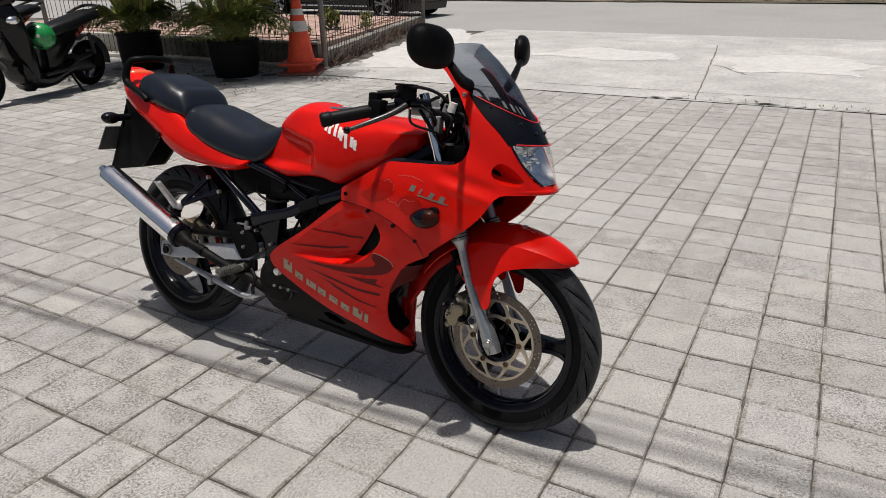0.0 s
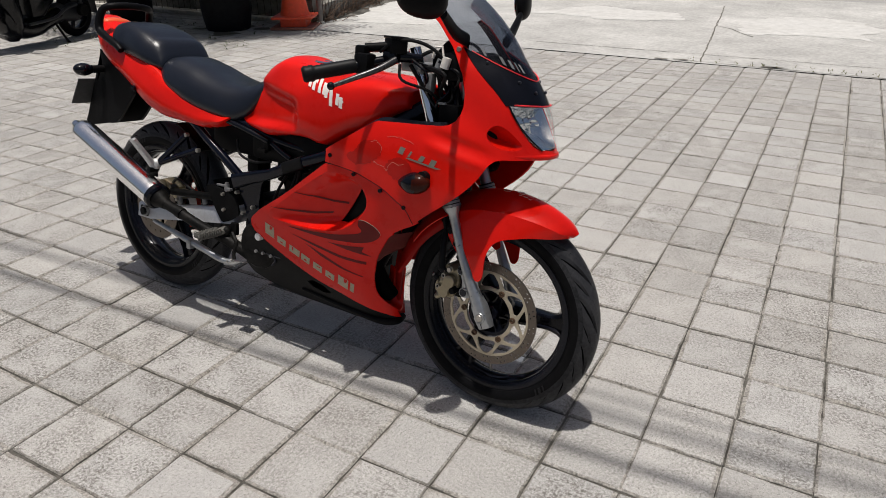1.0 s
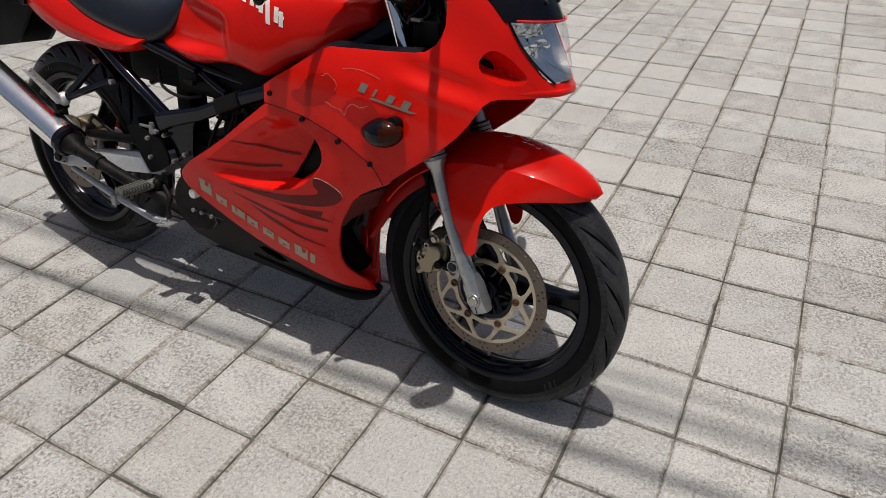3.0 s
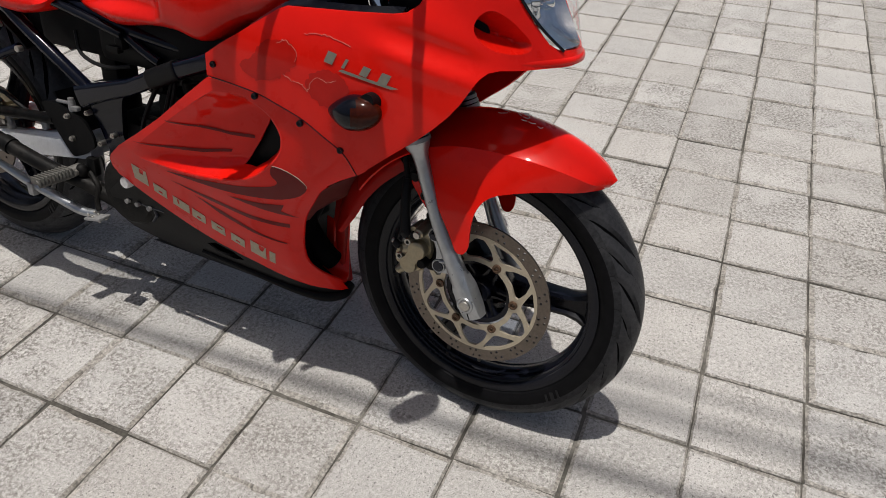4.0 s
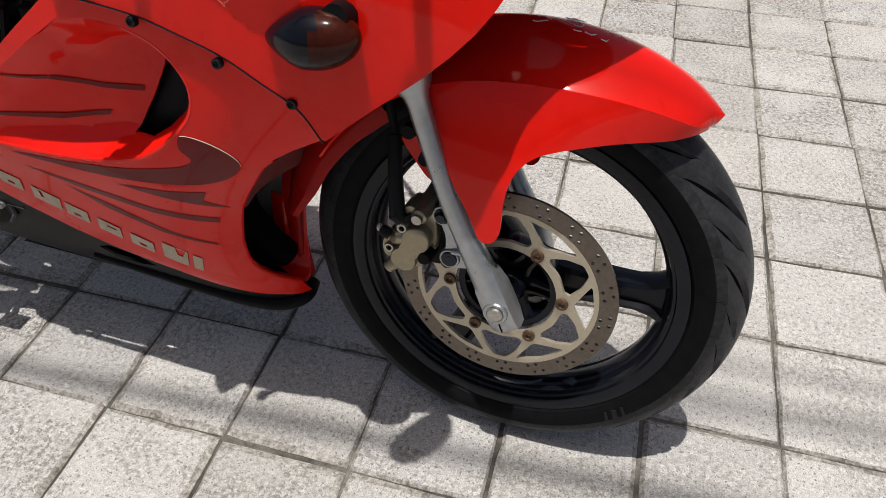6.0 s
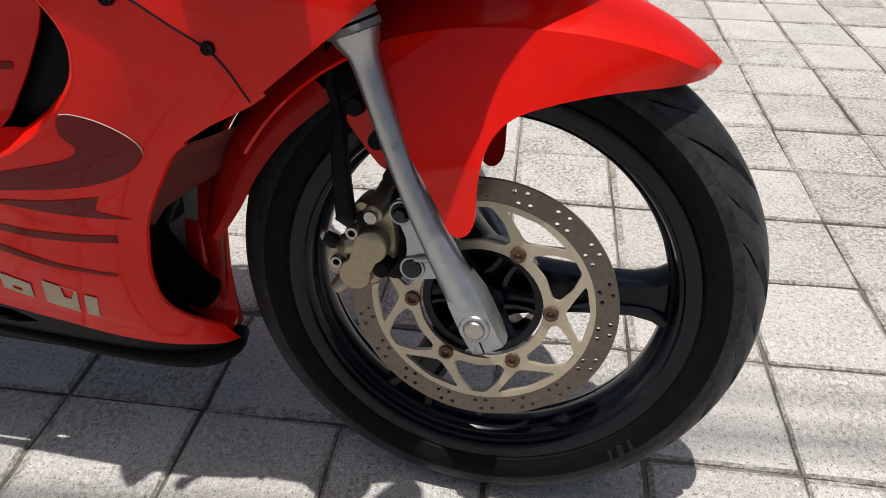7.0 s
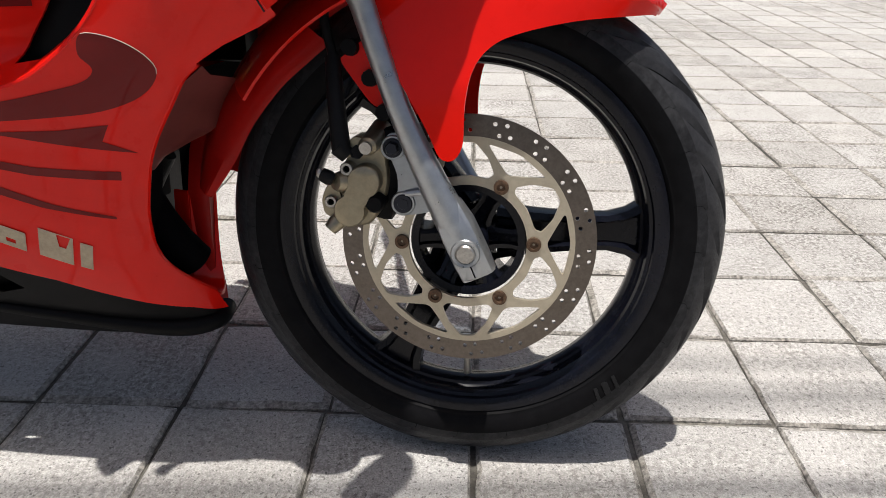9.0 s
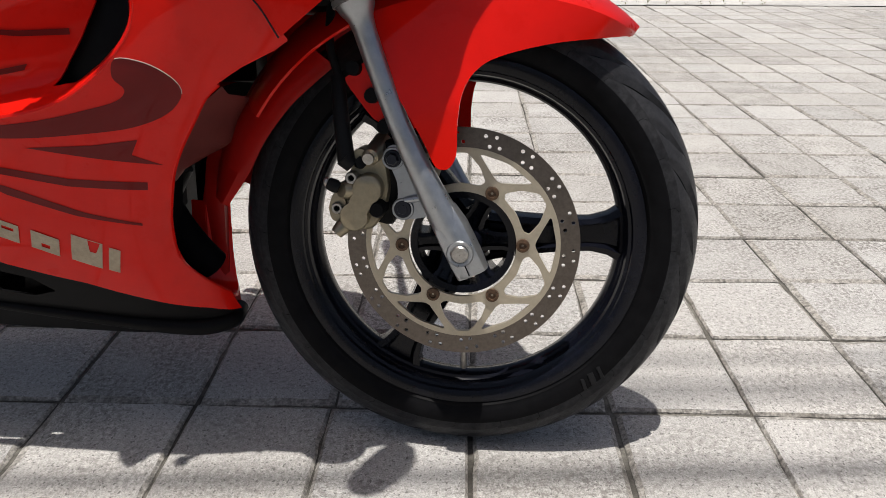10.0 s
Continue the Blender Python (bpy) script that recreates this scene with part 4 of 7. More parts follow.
def screen_grid(low, high, n1=32, n2=16):
    vs, fs = [], []
    for j in range(n2 + 1):
        for i in range(n1 + 1):
            s = -1 + 2 * i / n1
            e = abs(s)
            z = low(e) + (high(e) - low(e)) * j / n2
            f, b = UPPER.f(z), UPPER.b(z)
            p = UPPER.at(b + (f - b) * (math.pi / 2 - reach(z) * e), z, 0.0, .003)
            vs.append((p[0], p[1] if s < 0 else -p[1], p[2]))
    for j in range(n2):
        for i in range(n1):
            a = j * (n1 + 1) + i
            fs.append((a, a + 1, a + n1 + 2, a + n1 + 1))
    return vs, fs


def slab(mesh, back):
    v, f = mesh
    n = len(v)
    edges = {(a, b) for q in f for a, b in zip(q, q[1:] + q[:1])}
    walls = [(b, a, a + n, b + n) for a, b in edges if (b, a) not in edges]
    return list(v) + [(x - back, y * .985, z - back * .4) for x, y, z in v], list(f) + [tuple(i + n for i in reversed(q)) for q in f] + walls


stripe = lambda e: .869 + .063 * e ** 1.8
top_z = lambda e: 1.057 - .030 * e ** 3.5
clear_part = screen_grid(stripe, top_z)
dark_part = screen_grid(lambda e: .813, stripe, 32, 10)
screen = part("windscreen", slab(clear_part, .003), SCREEN, bike, "smoked transparent windscreen")
part("screen_base", slab(dark_part, .003), GLOSS_BLACK, screen, "opaque black lower screen")
O = Vector((.0014, 0, .0006))
part("pinstripe", tube([Vector(p) + O for p in clear_part[0][1:32]], .0015, 6), RED_LINE, screen)
part("pinstripe", tube([Vector(p) + O + Vector((0, 0, .002)) for p in dark_part[0][2:31]], .0018, 6), RED_LINE, screen)
for k, (i, j) in enumerate(((3, 9), (8, 7), (12, 5), (20, 5), (24, 7), (29, 9))):
    part("screen_screw", ball(.0042, .0042, .0042, Vector(dark_part[0][j * 33 + i]) + O, 10, 6), BLUE_BOLT, screen)
FAINT = mat("faint_grey_mark", (0.13, 0.135, 0.14), 0.6)
for k, (i, w) in enumerate(((3.2, .8), (6.6, 1.1), (8.5, 1.1), (10.2, .5), (11.4, 1.0))):
    def on(ii, jj):
        a, b = int(ii), int(jj)
        p, q = Vector(clear_part[0][b * 33 + a]), Vector(clear_part[0][b * 33 + a + 1])
        u, v = Vector(clear_part[0][(b + 1) * 33 + a]), Vector(clear_part[0][(b + 1) * 33 + a + 1])
        return p.lerp(q, ii - a).lerp(u.lerp(v, ii - a), jj - b) + O * .6
    part("screen_mark", ([on(i, .9), on(i + w * .7, .9), on(i + w * .7, 2.6), on(i, 2.6)], [(0, 1, 2, 3)]), FAINT, screen, "faint grey bar of old figures")

# -- headlight --
vs, fs = [], []
for j in range(13):
    t = j / 12
    z = .7165 + (.8125 - .7165) * t
    f, b = UPPER.f(z), UPPER.b(z)
    xe = 1.3835 - (1.3835 - 1.308) * t - .004 * math.sin(math.pi * t)
    u1 = UPPER.flat(min(xe, f - 1e-4), z)
    for i in range(21):
        s = -1 + 2 * i / 20
        u = b + (f - b) * math.pi / 2 - (b + (f - b) * math.pi / 2 - u1) * abs(s)
        p = UPPER.at(u, z, 0.0, .002)
        vs.append((p[0], p[1] if s < 0 else -p[1], p[2]))
for j in range(12):
    for i in range(20):
        a = j * 21 + i
        fs.append((a, a + 1, a + 22, a + 21))
lamp = part("headlight", (vs, fs), CLEAR, bike, "clear faceted headlight lens")
back = []
for k, (x, y, z) in enumerate(vs):
    i, j = k % 21, k // 21
    e = max(abs(i - 10) / 10, abs(j - 6) / 6)
    fac = (.007 * math.sin(i * 2.1 + .6 * j) + .005 * math.sin(j * 1.7)) * (1 - e)
    back.append((x - .004 - .055 * (1 - e ** 3) - fac, y * .97, z + .001))
part("reflector", (back, fs), REFLECTOR, lamp, "chromed headlight reflector")
part("bulb", ball(.014, .010, .010, (1.335, 0, .770), 14, 8), CHROME, lamp)
part("headlight_rim", tube([Vector(vs[j * 21]) for j in range(13)], .0022, 6), GLOSS_BLACK, lamp)

# -- lower fairing with its scoop and front duct --
front_rim = [(1.118, .497), (1.085, .480), (1.062, .465), (1.047, .452), (1.030, .428), (1.011, .400), (.997, .375), (.988, .350), (.980, .317), (.977, .290), (.977, .268), (.983, .250), (.992, .234), (1.003, .217), (1.011, .203)]
bottom = [(1.016, .178), (.992, .192), (.955, .204), (.910, .221), (.870, .236), (.836, .244), (.785, .258), (.73, .280), (.68, .304), (.625, .332), (.590, .351), (.573, .363), (.566, .380), (.570, .398), (.579, .410)]
lower_line = seam[::-1][1:] + [(1.131, .506)] + front_rim + bottom + [(.614, .438), (.68, .480), (.741, .522), (.80, .568), (.862, .615)]
lip_r = [(.905, .5985), (.94, .596), (.968, .586), (.988, .569), (.999, .546), (.9955, .521), (.982, .500), (.960, .478), (.935, .459), (.911, .446), (.882, .436), (.852, .430), (.81, .4245), (.769, .4215), (.72, .4215), (.663, .425)]
lip_l = [(.645, .434), (.69, .470), (.754, .517), (.82, .563), (.868, .594)]
scoop_line = lip_r + lip_l
low_mesh = LOWER.sheet(lower_line, [scoop_line], .0045, .011)
lower_r, lower_l = both("lower_fairing", low_mesh, RED, bike, "glossy red lower fairing panel with decals")


def scoop_depth(c):
    right = [(LOWER.flat(x, z), z) for x, z in lip_r]
    d = to_edge(c, right)
    ramp = np.clip((c[:, 0] - .64) / .30, 0, 1)
    left = to_edge(c, [(LOWER.flat(x, z), z) for x, z in lip_l])
    return .062 * ramp ** 1.2 * np.minimum(d / .026, 1.0) ** .8 * np.minimum(left / .03, 1.0)


mouth = [(.922, .506), (.905, .482), (.890, .459), (.922, .464), (.950, .482), (.975, .505), (.986, .527), (.988, .548), (.978, .566), (.955, .572), (.942, .54)]
sc = LOWER.sheet(scoop_line, [mouth], .003, .009, depth=scoop_depth)
for mesh, own in ((sc, lower_r), (mirrored(sc), lower_l)):
    part("air_scoop", mesh, RED, own, "recessed air scoop")
for line in ([(.735, .522), (.79, .5145), (.86, .512), (.912, .515), (.912, .509), (.86, .5065), (.79, .510)], [(.655, .4585), (.735, .4625), (.805, .4690), (.862, .4800), (.858, .4740), (.80, .4620), (.73, .4575)]):
    part("decal", LOWER.sheet(line, (), 0, .006, depth=lambda c: scoop_depth(c) - .0016), RED_DARK, lower_r)
# black box behind the scoop mouth stands in for the shade inside it
both("scoop_void", box(.13, .05, .13, .945, -.118, .52, .01), PLASTIC, bike)
rimtube = tube([Vector(LOWER.point(x, z, .003)) for x, z in lip_r[1:]], .0034, 8, 3)
for mesh, own in ((rimtube, lower_r), (mirrored(rimtube), lower_l)):
    part("scoop_lip", mesh, RED, own)
edge = tube([Vector(LOWER.point(x, z, .004)) for x, z in front_rim[2:]], [.004] * (len(front_rim) - 2), 8, 3)
for mesh, own in ((edge, lower_r), (mirrored(edge), lower_l)):
    part("duct_rim", mesh, RED, own)
# inner duct wall, near black to carry the shade of its depth
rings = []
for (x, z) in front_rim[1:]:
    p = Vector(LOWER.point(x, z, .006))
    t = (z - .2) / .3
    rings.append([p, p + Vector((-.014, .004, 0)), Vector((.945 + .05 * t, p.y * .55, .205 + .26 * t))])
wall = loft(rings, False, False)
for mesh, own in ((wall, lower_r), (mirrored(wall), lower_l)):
    part("duct_wall", mesh, RECESS_BLACK, own)
pal = [[(1.062, -.158, .462), (1.030, -.150, .436), (1.004, -.138, .402), (.984, -.130, .362)], [(1.052, -.118, .452), (1.024, -.116, .428), (1.004, -.108, .398), (.982, -.108, .356)], [(1.052, -.060, .446), (1.030, -.070, .424), (1.012, -.076, .396), (.984, -.088, .366)], [(1.040, -.020, .440), (1.030, -.030, .416), (1.022, -.045, .392), (1.000, -.060, .378)]]
both("duct_roof", slab(loft([spline(r, 4) for r in pal], False, False), .003), RED_PALE, bike, "greyish red inner duct wall")
part("duct_hose", tube([(.950, -.075, .42), (.940, -.062, .335), (.948, -.058, .30), (.968, -.050, .262), (.985, -.035, .236)], [.018, .020, .021, .022, .020], 16, 5), RECESS_BLACK, bike, "black air hose inside the duct")
# added panel: stops the bright ground showing through the duct
part("duct_back", box(.012, .160, .17, .915, -.035, .380, .004), RECESS_BLACK, bike, "black panel added behind the duct to keep it dark")
# the duct's rounded mouth runs under and up into the middle rib
lip_out = [Vector(LOWER.point(x, z, .002)) for x, z in ((.988, .350), (.980, .317), (.977, .285), (.984, .248), (1.001, .218), (1.010, .204))] + [Vector(q) for q in ((1.012, -.034, .195), (1.008, -.016, .198), (1.001, -.004, .214), (.995, .005, .25), (.993, .011, .312))]
lip_in = [Vector(q) for q in ((.962, -.120, .345), (.951, -.104, .316), (.947, -.094, .285), (.949, -.080, .256), (.956, -.064, .232), (.961, -.050, .216), (.966, -.036, .206), (.971, -.026, .208), (.973, -.020, .222), (.971, -.015, .255), (.969, -.008, .312))]
lip_out, lip_in = spline(lip_out, 5), spline(lip_in, 5)
rings = []
for a, b in zip(lip_out, lip_in):
    d = b - a
    rings.append([a + Vector((-.004, .003, .0)), a, a + d * .12 + Vector((.004, 0, .002)), a + d * .45 + Vector((.003, 0, .002)), a + d * .8, b, b + Vector((-.02, .006, .0))])
part("duct_mouth", slab(loft(rings, False, False), .002), RED, lower_r, "rounded red mouth of the front duct")
# rib behind the front wheel
rings = []
for x, w, z, deep in ((.997, .022, .170, .040), (.997, .018, .190, .036), (.995, .014, .212, .030), (.992, .011, .26, .026), (.992, .010, .31, .025), (.998, .010, .36, .025), (1.012, .010, .41, .025)):
    rings.append([(x - deep, -w * .8, z), (x - .016, -w, z), (x - .005, -w, z), (x, -w * .7, z), (x, w * .7, z), (x - .005, w, z), (x - .016, w, z), (x - deep, w * .8, z)])
part("fairing_rib", loft(rings), RED_SHADED, bike, "red middle rib of the lower fairing")
# the far panel stands further back at its front edge
for ob in [lower_l] + [c for c in lower_l.children if c.name.startswith("duct")]:
    for v in ob.data.vertices:
        k = min(max((v.co.x - .80) / .17, 0.0), 1.0)
        v.co.x -= .060 * k * k * (3 - 2 * k) * (1 - min(max((v.co.z - .40) / .12, 0.0), 1.0))
# tail of the inner guard that hugs the front tyre
edge_line = spline([(x, -.055, z) for x, z in ((1.018, .318), (1.046, .358), (1.068, .397), (1.099, .436), (1.128, .462), (1.152, .482))], 4)
back_line = spline([(x, 0, z) for x, z in ((.993, .335), (.997, .372), (1.012, .415), (1.040, .458), (1.072, .494), (1.100, .520))], 4)
rings = []
for e, c in zip(edge_line, back_line):
    d = c - e
    half = [e, e + Vector((d.x * .22, -.003, d.z * .22)), e + Vector((d.x * .55, .004, d.z * .55)), e + Vector((d.x * .86, .024, d.z * .86)), c]
    rings.append(half + [Vector((q.x, -q.y, q.z)) for q in half[-2::-1]])
part("guard_tail", slab(loft(rings, False, False), .003), RED_SHADED, bike, "red guard tail behind the front tyre")
# belly pan
belly_line = [(.505, .300), (.56, .345), (.60, .345), (.68, .302), (.73, .278), (.785, .256), (.836, .242), (.910, .220), (.955, .203), (.992, .191), (1.016, .178), (1.018, .160), (.97, .152), (.868, .150), (.74, .152), (.64, .158), (.56, .172), (.50, .195), (.485, .23)]
bel = LOWER.sheet(belly_line, [[(.735, .235), (.76, .246), (.80, .236), (.82, .218), (.79, .210), (.75, .216)]], .004, .014, -.007)
belly = part("belly_pan", join(bel, mirrored(bel), loft([[(x, -.062, .152), (x, -.03, .146), (x, .03, .146), (x, .062, .152)] for x in np.linspace(.52, .972, 8)], False, False)), PLASTIC, bike, "matt black belly pan under the fairing")
lip_line = [Vector(LOWER.point(x, z, .006)) for x, z in ((.70, .196), (.80, .184), (.88, .174), (.94, .166), (.985, .162))] + [Vector(q) for q in ((1.004, -.030, .164), (1.004, -.004, .170))]
part("belly_lip", tube(lip_line, [.005, .007, .009, .011, .012, .012, .010], 12, 4), PLASTIC, bike, "rounded black front edge of the belly pan")
for v in belly.data.vertices:
    if v.co.y > .01:
        v.co.x -= .075 * soft_step((v.co.x - .70) / .25)

# decals on the lower fairing
swirl = [tuple(q)[:2] for q in spline([(.974, .487, 0), (1.000, .484, 0), (1.022, .471, 0), (1.028, .455, 0), (1.010, .435, 0), (.975, .421, 0), (.928, .414, 0), (.86, .408, 0), (.79, .408, 0), (.72, .412, 0), (.80, .4165, 0), (.88, .426, 0), (.935, .438, 0), (.966, .447, 0), (.977, .458, 0), (.968, .470, 0)], 4, True)]
stroke(LOWER, swirl, RED_DARK, lower_r, .0008, "decal")
part("decal_edge", tube([LOWER.point(x, z, -.001) for x, z in swirl[:13]], .0004, 5), mat("decal_edge_silver", (0.55, 0.42, 0.34), 0.4), lower_r)
for pts in ([(.72, .392), (.80, .380), (.893, .3655), (.970, .361), (.968, .352), (.89, .357), (.80, .372)], [(.77, .372), (.83, .352), (.90, .327), (.954, .3135), (.954, .3105), (.89, .323), (.82, .345)], [(.975, .408), (.93, .402), (.86, .398), (.93, .388), (.99, .380), (.965, .392)]):
    stroke(LOWER, pts, RED_DARK, lower_r, .0007, "decal")
# maker's name as eight plain silver blocks
for k in range(8):
    x = .618 + .0415 * k - (.004 if k == 7 else 0)
    z = .3610 - .0158 * k + .00045 * (k - 3.5) ** 2
    w = (.031, .029, .036, .029, .029, .029, .031, .011)[k]
    h = (.037, .0215, .0215, .0215, .0215, .0215, .032, .029)[k]
    slope = -.381
    a, b = (x, z), (x + w, z + slope * w)
    c = .30
    pts = [a, b, (b[0] + h * c, b[1] + h), (a[0] + h * c, a[1] + h)]

    def inner(u, v):
        return (x + w * u + h * v * c, z + slope * w * u + h * v)

    cut = {0: [(.48, .62), (.70, .62), (.85, .98), (.55, .98)], 1: [(.36, .24), (.66, .24), (.66, .44), (.36, .44)], 2: [(.30, .40), (.40, .40), (.36, .90), (.24, .90)], 3: [(.36, .24), (.66, .24), (.66, .44), (.36, .44)],
           4: [(.40, .58), (.82, .58), (.82, .74), (.40, .74)], 5: [(.36, .24), (.66, .24), (.66, .44), (.36, .44)], 6: [(.60, .55), (.80, .55), (.92, .97), (.52, .97)]}.get(k)
    part("lettering", LOWER.sheet(pts, [[inner(*q) for q in cut]] if cut else (), 0, .005, .0012), SILVER_DECAL, lower_r, "worn silver block of the maker's mark")

for own in (lower_r,):
    part("panel_gap", tube([Vector((x, min(LOWER.point(x, z)[1], UPPER.point(x, z)[1]) - .0004, z)) for x, z in seam], .0009, 6, 5), GLOSS_BLACK, own)

# -- turn signals --
for side in (-1, 1):
    p = Vector(UPPER.point(1.140, .615))
    c = Vector((p.x - .003, (p.y - .010) * -side, p.z))
    drop = lambda mesh: ([(x, c.y + (y - c.y) * (1 - .42 * max(0.0, (c.x - .004 - x) / .040) ** 1.3), c.z + .10 * (x - c.x) + (z - c.z) * (1 - .42 * max(0.0, (c.x - .004 - x) / .040) ** 1.3)) for x, y, z in mesh[0]], mesh[1])
    ob = part("turn_signal", drop(ball(.044, .026, .0265, c, 28, 18)), GLOSS_BLACK, bike, "smoked teardrop turn signal")
    full = ball(.0445, .0266, .027, c, 28, 18)
    front = [f for f in full[1] if all(full[0][i][0] > c.x + .008 for i in f)]
    part("signal_lens", drop((full[0], front)), SMOKE, ob, "dark amber lens")
    part("signal_boss", tube([Vector((c.x + .022, c.y * .93, c.z + .018)), Vector((c.x + .024, c.y * 1.03, c.z + .022))], [.014, .011], 14), PLASTIC, ob)

# -- fuel tank --
half_section = ((0, -.01), (.55, 0.0), (.84, .015), (.96, .08), (1.0, .24), (.99, .42), (.955, .60), (.87, .78), (.69, .915), (.37, .985), (0, 1.0))
stations = ((.412, .660, .528, .772, .080), (.430, .653, .538, .806, .094), (.468, .647, .553, .834, .108), (.515, .640, .578, .852, .119), (.572, .634, .615, .863, .129), (.662, .648, .680, .853, .140), (.729, .650, .740, .848, .146),
            (.793, .643, .800, .847, .147), (.865, .682, .865, .844, .138), (.94, .712, .935, .842, .138), (1.00, .750, .992, .831, .124), (1.036, .770, 1.030, .817, .100))
cols = [spline([(s[k], 0, 0) for s in stations], 7) for k in range(5)]
sec = spline([(a, b, 0) for a, b in half_section], 6)
rings = []
for i in range(len(cols[0])):
    xb, zb, xt, zt, hw = (c[i].x for c in cols)
    row = []
    for q in sec:
        z = zb + (zt - zb) * q.y
        x = xb + (xt - xb) * q.y
        knee = .020 * soft_step((.715 - x) / .045) * soft_step((.800 - .18 * (x - .5) - z) / .040) * soft_step((z - .655) / .03) * soft_step((x - .43) / .06)
        row.append((x, -(hw * q.x - knee * (q.x > .7)), z))
    rings.append(row + [(p[0], -p[1], p[2]) for p in row[-2:0:-1]])
tank = part("fuel_tank", loft(rings), RED, bike, "glossy red fuel tank", 60)
cap_at = Matrix.Translation((.690, 0, .8430)) @ Matrix.Rotation(radians(1), 4, "Y") @ Matrix.Rotation(radians(90), 4, "X")
cap = part("tank_cap", moved(lathe([(.001, .008), (.026, .008), (.029, .005), (.032, .005), (.033, .009), (.047, .007), (.050, .001), (.001, .001)], 36), cap_at), GLOSS_BLACK, tank, "black and chrome fuel cap")
part("cap_ring", moved(lathe([(.034, .0085), (.036, .011), (.046, .0085), (.046, .004), (.034, .004)], 36), cap_at), CHROME, cap)
part("cap_flap", box(.022, .014, .005, .690, 0, .8535, .002), CHROME, cap)


def tank_side(x, z):
    """Right flank of the tank at x, z."""
    i = min(range(len(rings)), key=lambda k: abs(rings[k][len(sec) // 2][0] - x))
    row = rings[i][:len(sec)]
    zs = [p[2] for p in row][14:]
    ys = [p[1] for p in row][14:]
    return float(np.interp(z, zs, ys))


# model name as five plain slanted strokes
for k, (x, z, w, h) in enumerate(((.735, .816, .028, .044), (.772, .800, .008, .036), (.788, .794, .020, .030), (.816, .776, .010, .046), (.834, .772, .024, .028))):
    for j in range(2 if k in (0, 2, 4) else 1):
        ww = .0105
        x0 = x + j * (w - ww) * .9
        z0 = z - j * .007
        quad = [(x0, z0 - h * .5), (x0 + ww, z0 - h * .5 - .002), (x0 + ww + .006 - h * .3, z0 + h * .5 - .002), (x0 + .006 - h * .3, z0 + h * .5)]
        co, ff = fill(quad, (), .006)
        part("lettering", shell(co, ff, lambda u, v, d: (u, tank_side(u, v) - .0016, v), 0), WHITE_DECAL, tank)
    if k in (0, 2, 4):
        quad = [(x, z + h * .1), (x + w, z - h * .30), (x + w, z - h * .10), (x, z + h * .30)]
        co, ff = fill(quad, (), .006)
        part("lettering", shell(co, ff, lambda u, v, d: (u, tank_side(u, v) - .0017, v), 0), WHITE_DECAL, tank)


# -- seats --
def seat(name, label, xs, top, edge, half, crown):
    rr = []
    for x in np.linspace(xs[0], xs[1], 34):
        t = (x - xs[0]) / (xs[1] - xs[0])
        zt, ze, hw = top(x), edge(x), half(x)
        row = []
        for q in np.linspace(0, 1, 12):
            y = hw * min(1.0, math.sin(q * math.pi / 2) ** .9 * 1.0)
            z = ze + (zt - ze) * max(0.0, 1 - (y / hw) ** crown) ** .55
            row.append((x, -y, z))
        row.append((x, -hw * .97, ze - .012))
        row.append((x, -hw * .80, ze - .016))
        rr.append([(p[0], -p[1], p[2]) for p in row[:0:-1]] + row)
    return part(name, loft(rr), VINYL, bike, label, 70)


ST = [smooth_curve((-.195, -.17, -.12, -.04, .03, .07, .093), (.845, .880, .902, .893, .868, .845, .803)), smooth_curve((-.195, -.1, 0, .093), (.838, .822, .806, .780)), smooth_curve((-.195, -.16, -.08, .03, .093), (.060, .097, .111, .118, .099))]
pillion = seat("pillion_seat", "black vinyl pillion seat", (-.195, .093), ST[0], ST[1], ST[2], 6.0)
RT = [smooth_curve((.068, .085, .12, .20, .30, .38, .44, .50, .522), (.775, .802, .814, .803, .774, .760, .764, .786, .792)), smooth_curve((.068, .15, .25, .36, .44, .48, .522), (.768, .728, .696, .678, .676, .704, .765)), smooth_curve((.068, .10, .18, .30, .40, .46, .50, .522), (.085, .108, .122, .126, .122, .108, .092, .082))]
rider = seat("rider_seat", "black vinyl rider seat", (.068, .522), RT[0], RT[1], RT[2], 3.4)

# -- tail cowl --
TL = smooth_curve((-.330, -.305, -.25, -.176, -.05, .009, .079, .20, .336, .390, .420), (.875, .835, .795, .760, .704, .664, .638, .626, .624, .640, .662))
TT = smooth_curve((-.330, -.30, -.22, -.103, .003, .075, .105, .176, .284, .420), (.893, .893, .862, .822, .803, .772, .754, .721, .692, .666))
TW = smooth_curve((-.330, -.315, -.28, -.22, -.12, 0, .10, .25, .42), (.012, .040, .066, .088, .110, .124, .131, .133, .128))
rr = []
for x in np.concatenate([np.linspace(-.330, -.28, 7), np.linspace(-.26, .42, 44)]):
    lo, hi, w = TL(x), TT(x), TW(x)
    deck = hi - .004 + (.026 if x < -.1 else 0) * min(1.0, (-.1 - x) / .1)
    right = [(x, -w * .86, lo), (x, -w * .97, lo + (hi - lo) * .10), (x, -w * 1.015, lo + (hi - lo) * .34), (x, -w * .985, lo + (hi - lo) * .52), (x, -w * .93, lo + (hi - lo) * .78), (x, -w * .86, hi - .004), (x, -w * .80, hi), (x, -w * .70, hi + (deck - hi) * .5), (x, -w * .3, deck)]
    rr.append(right + [(p[0], -p[1], p[2]) for p in right[::-1]])
tail = part("tail_cowl", loft(rr, True), RED, bike, "glossy red tail cowl", 50)
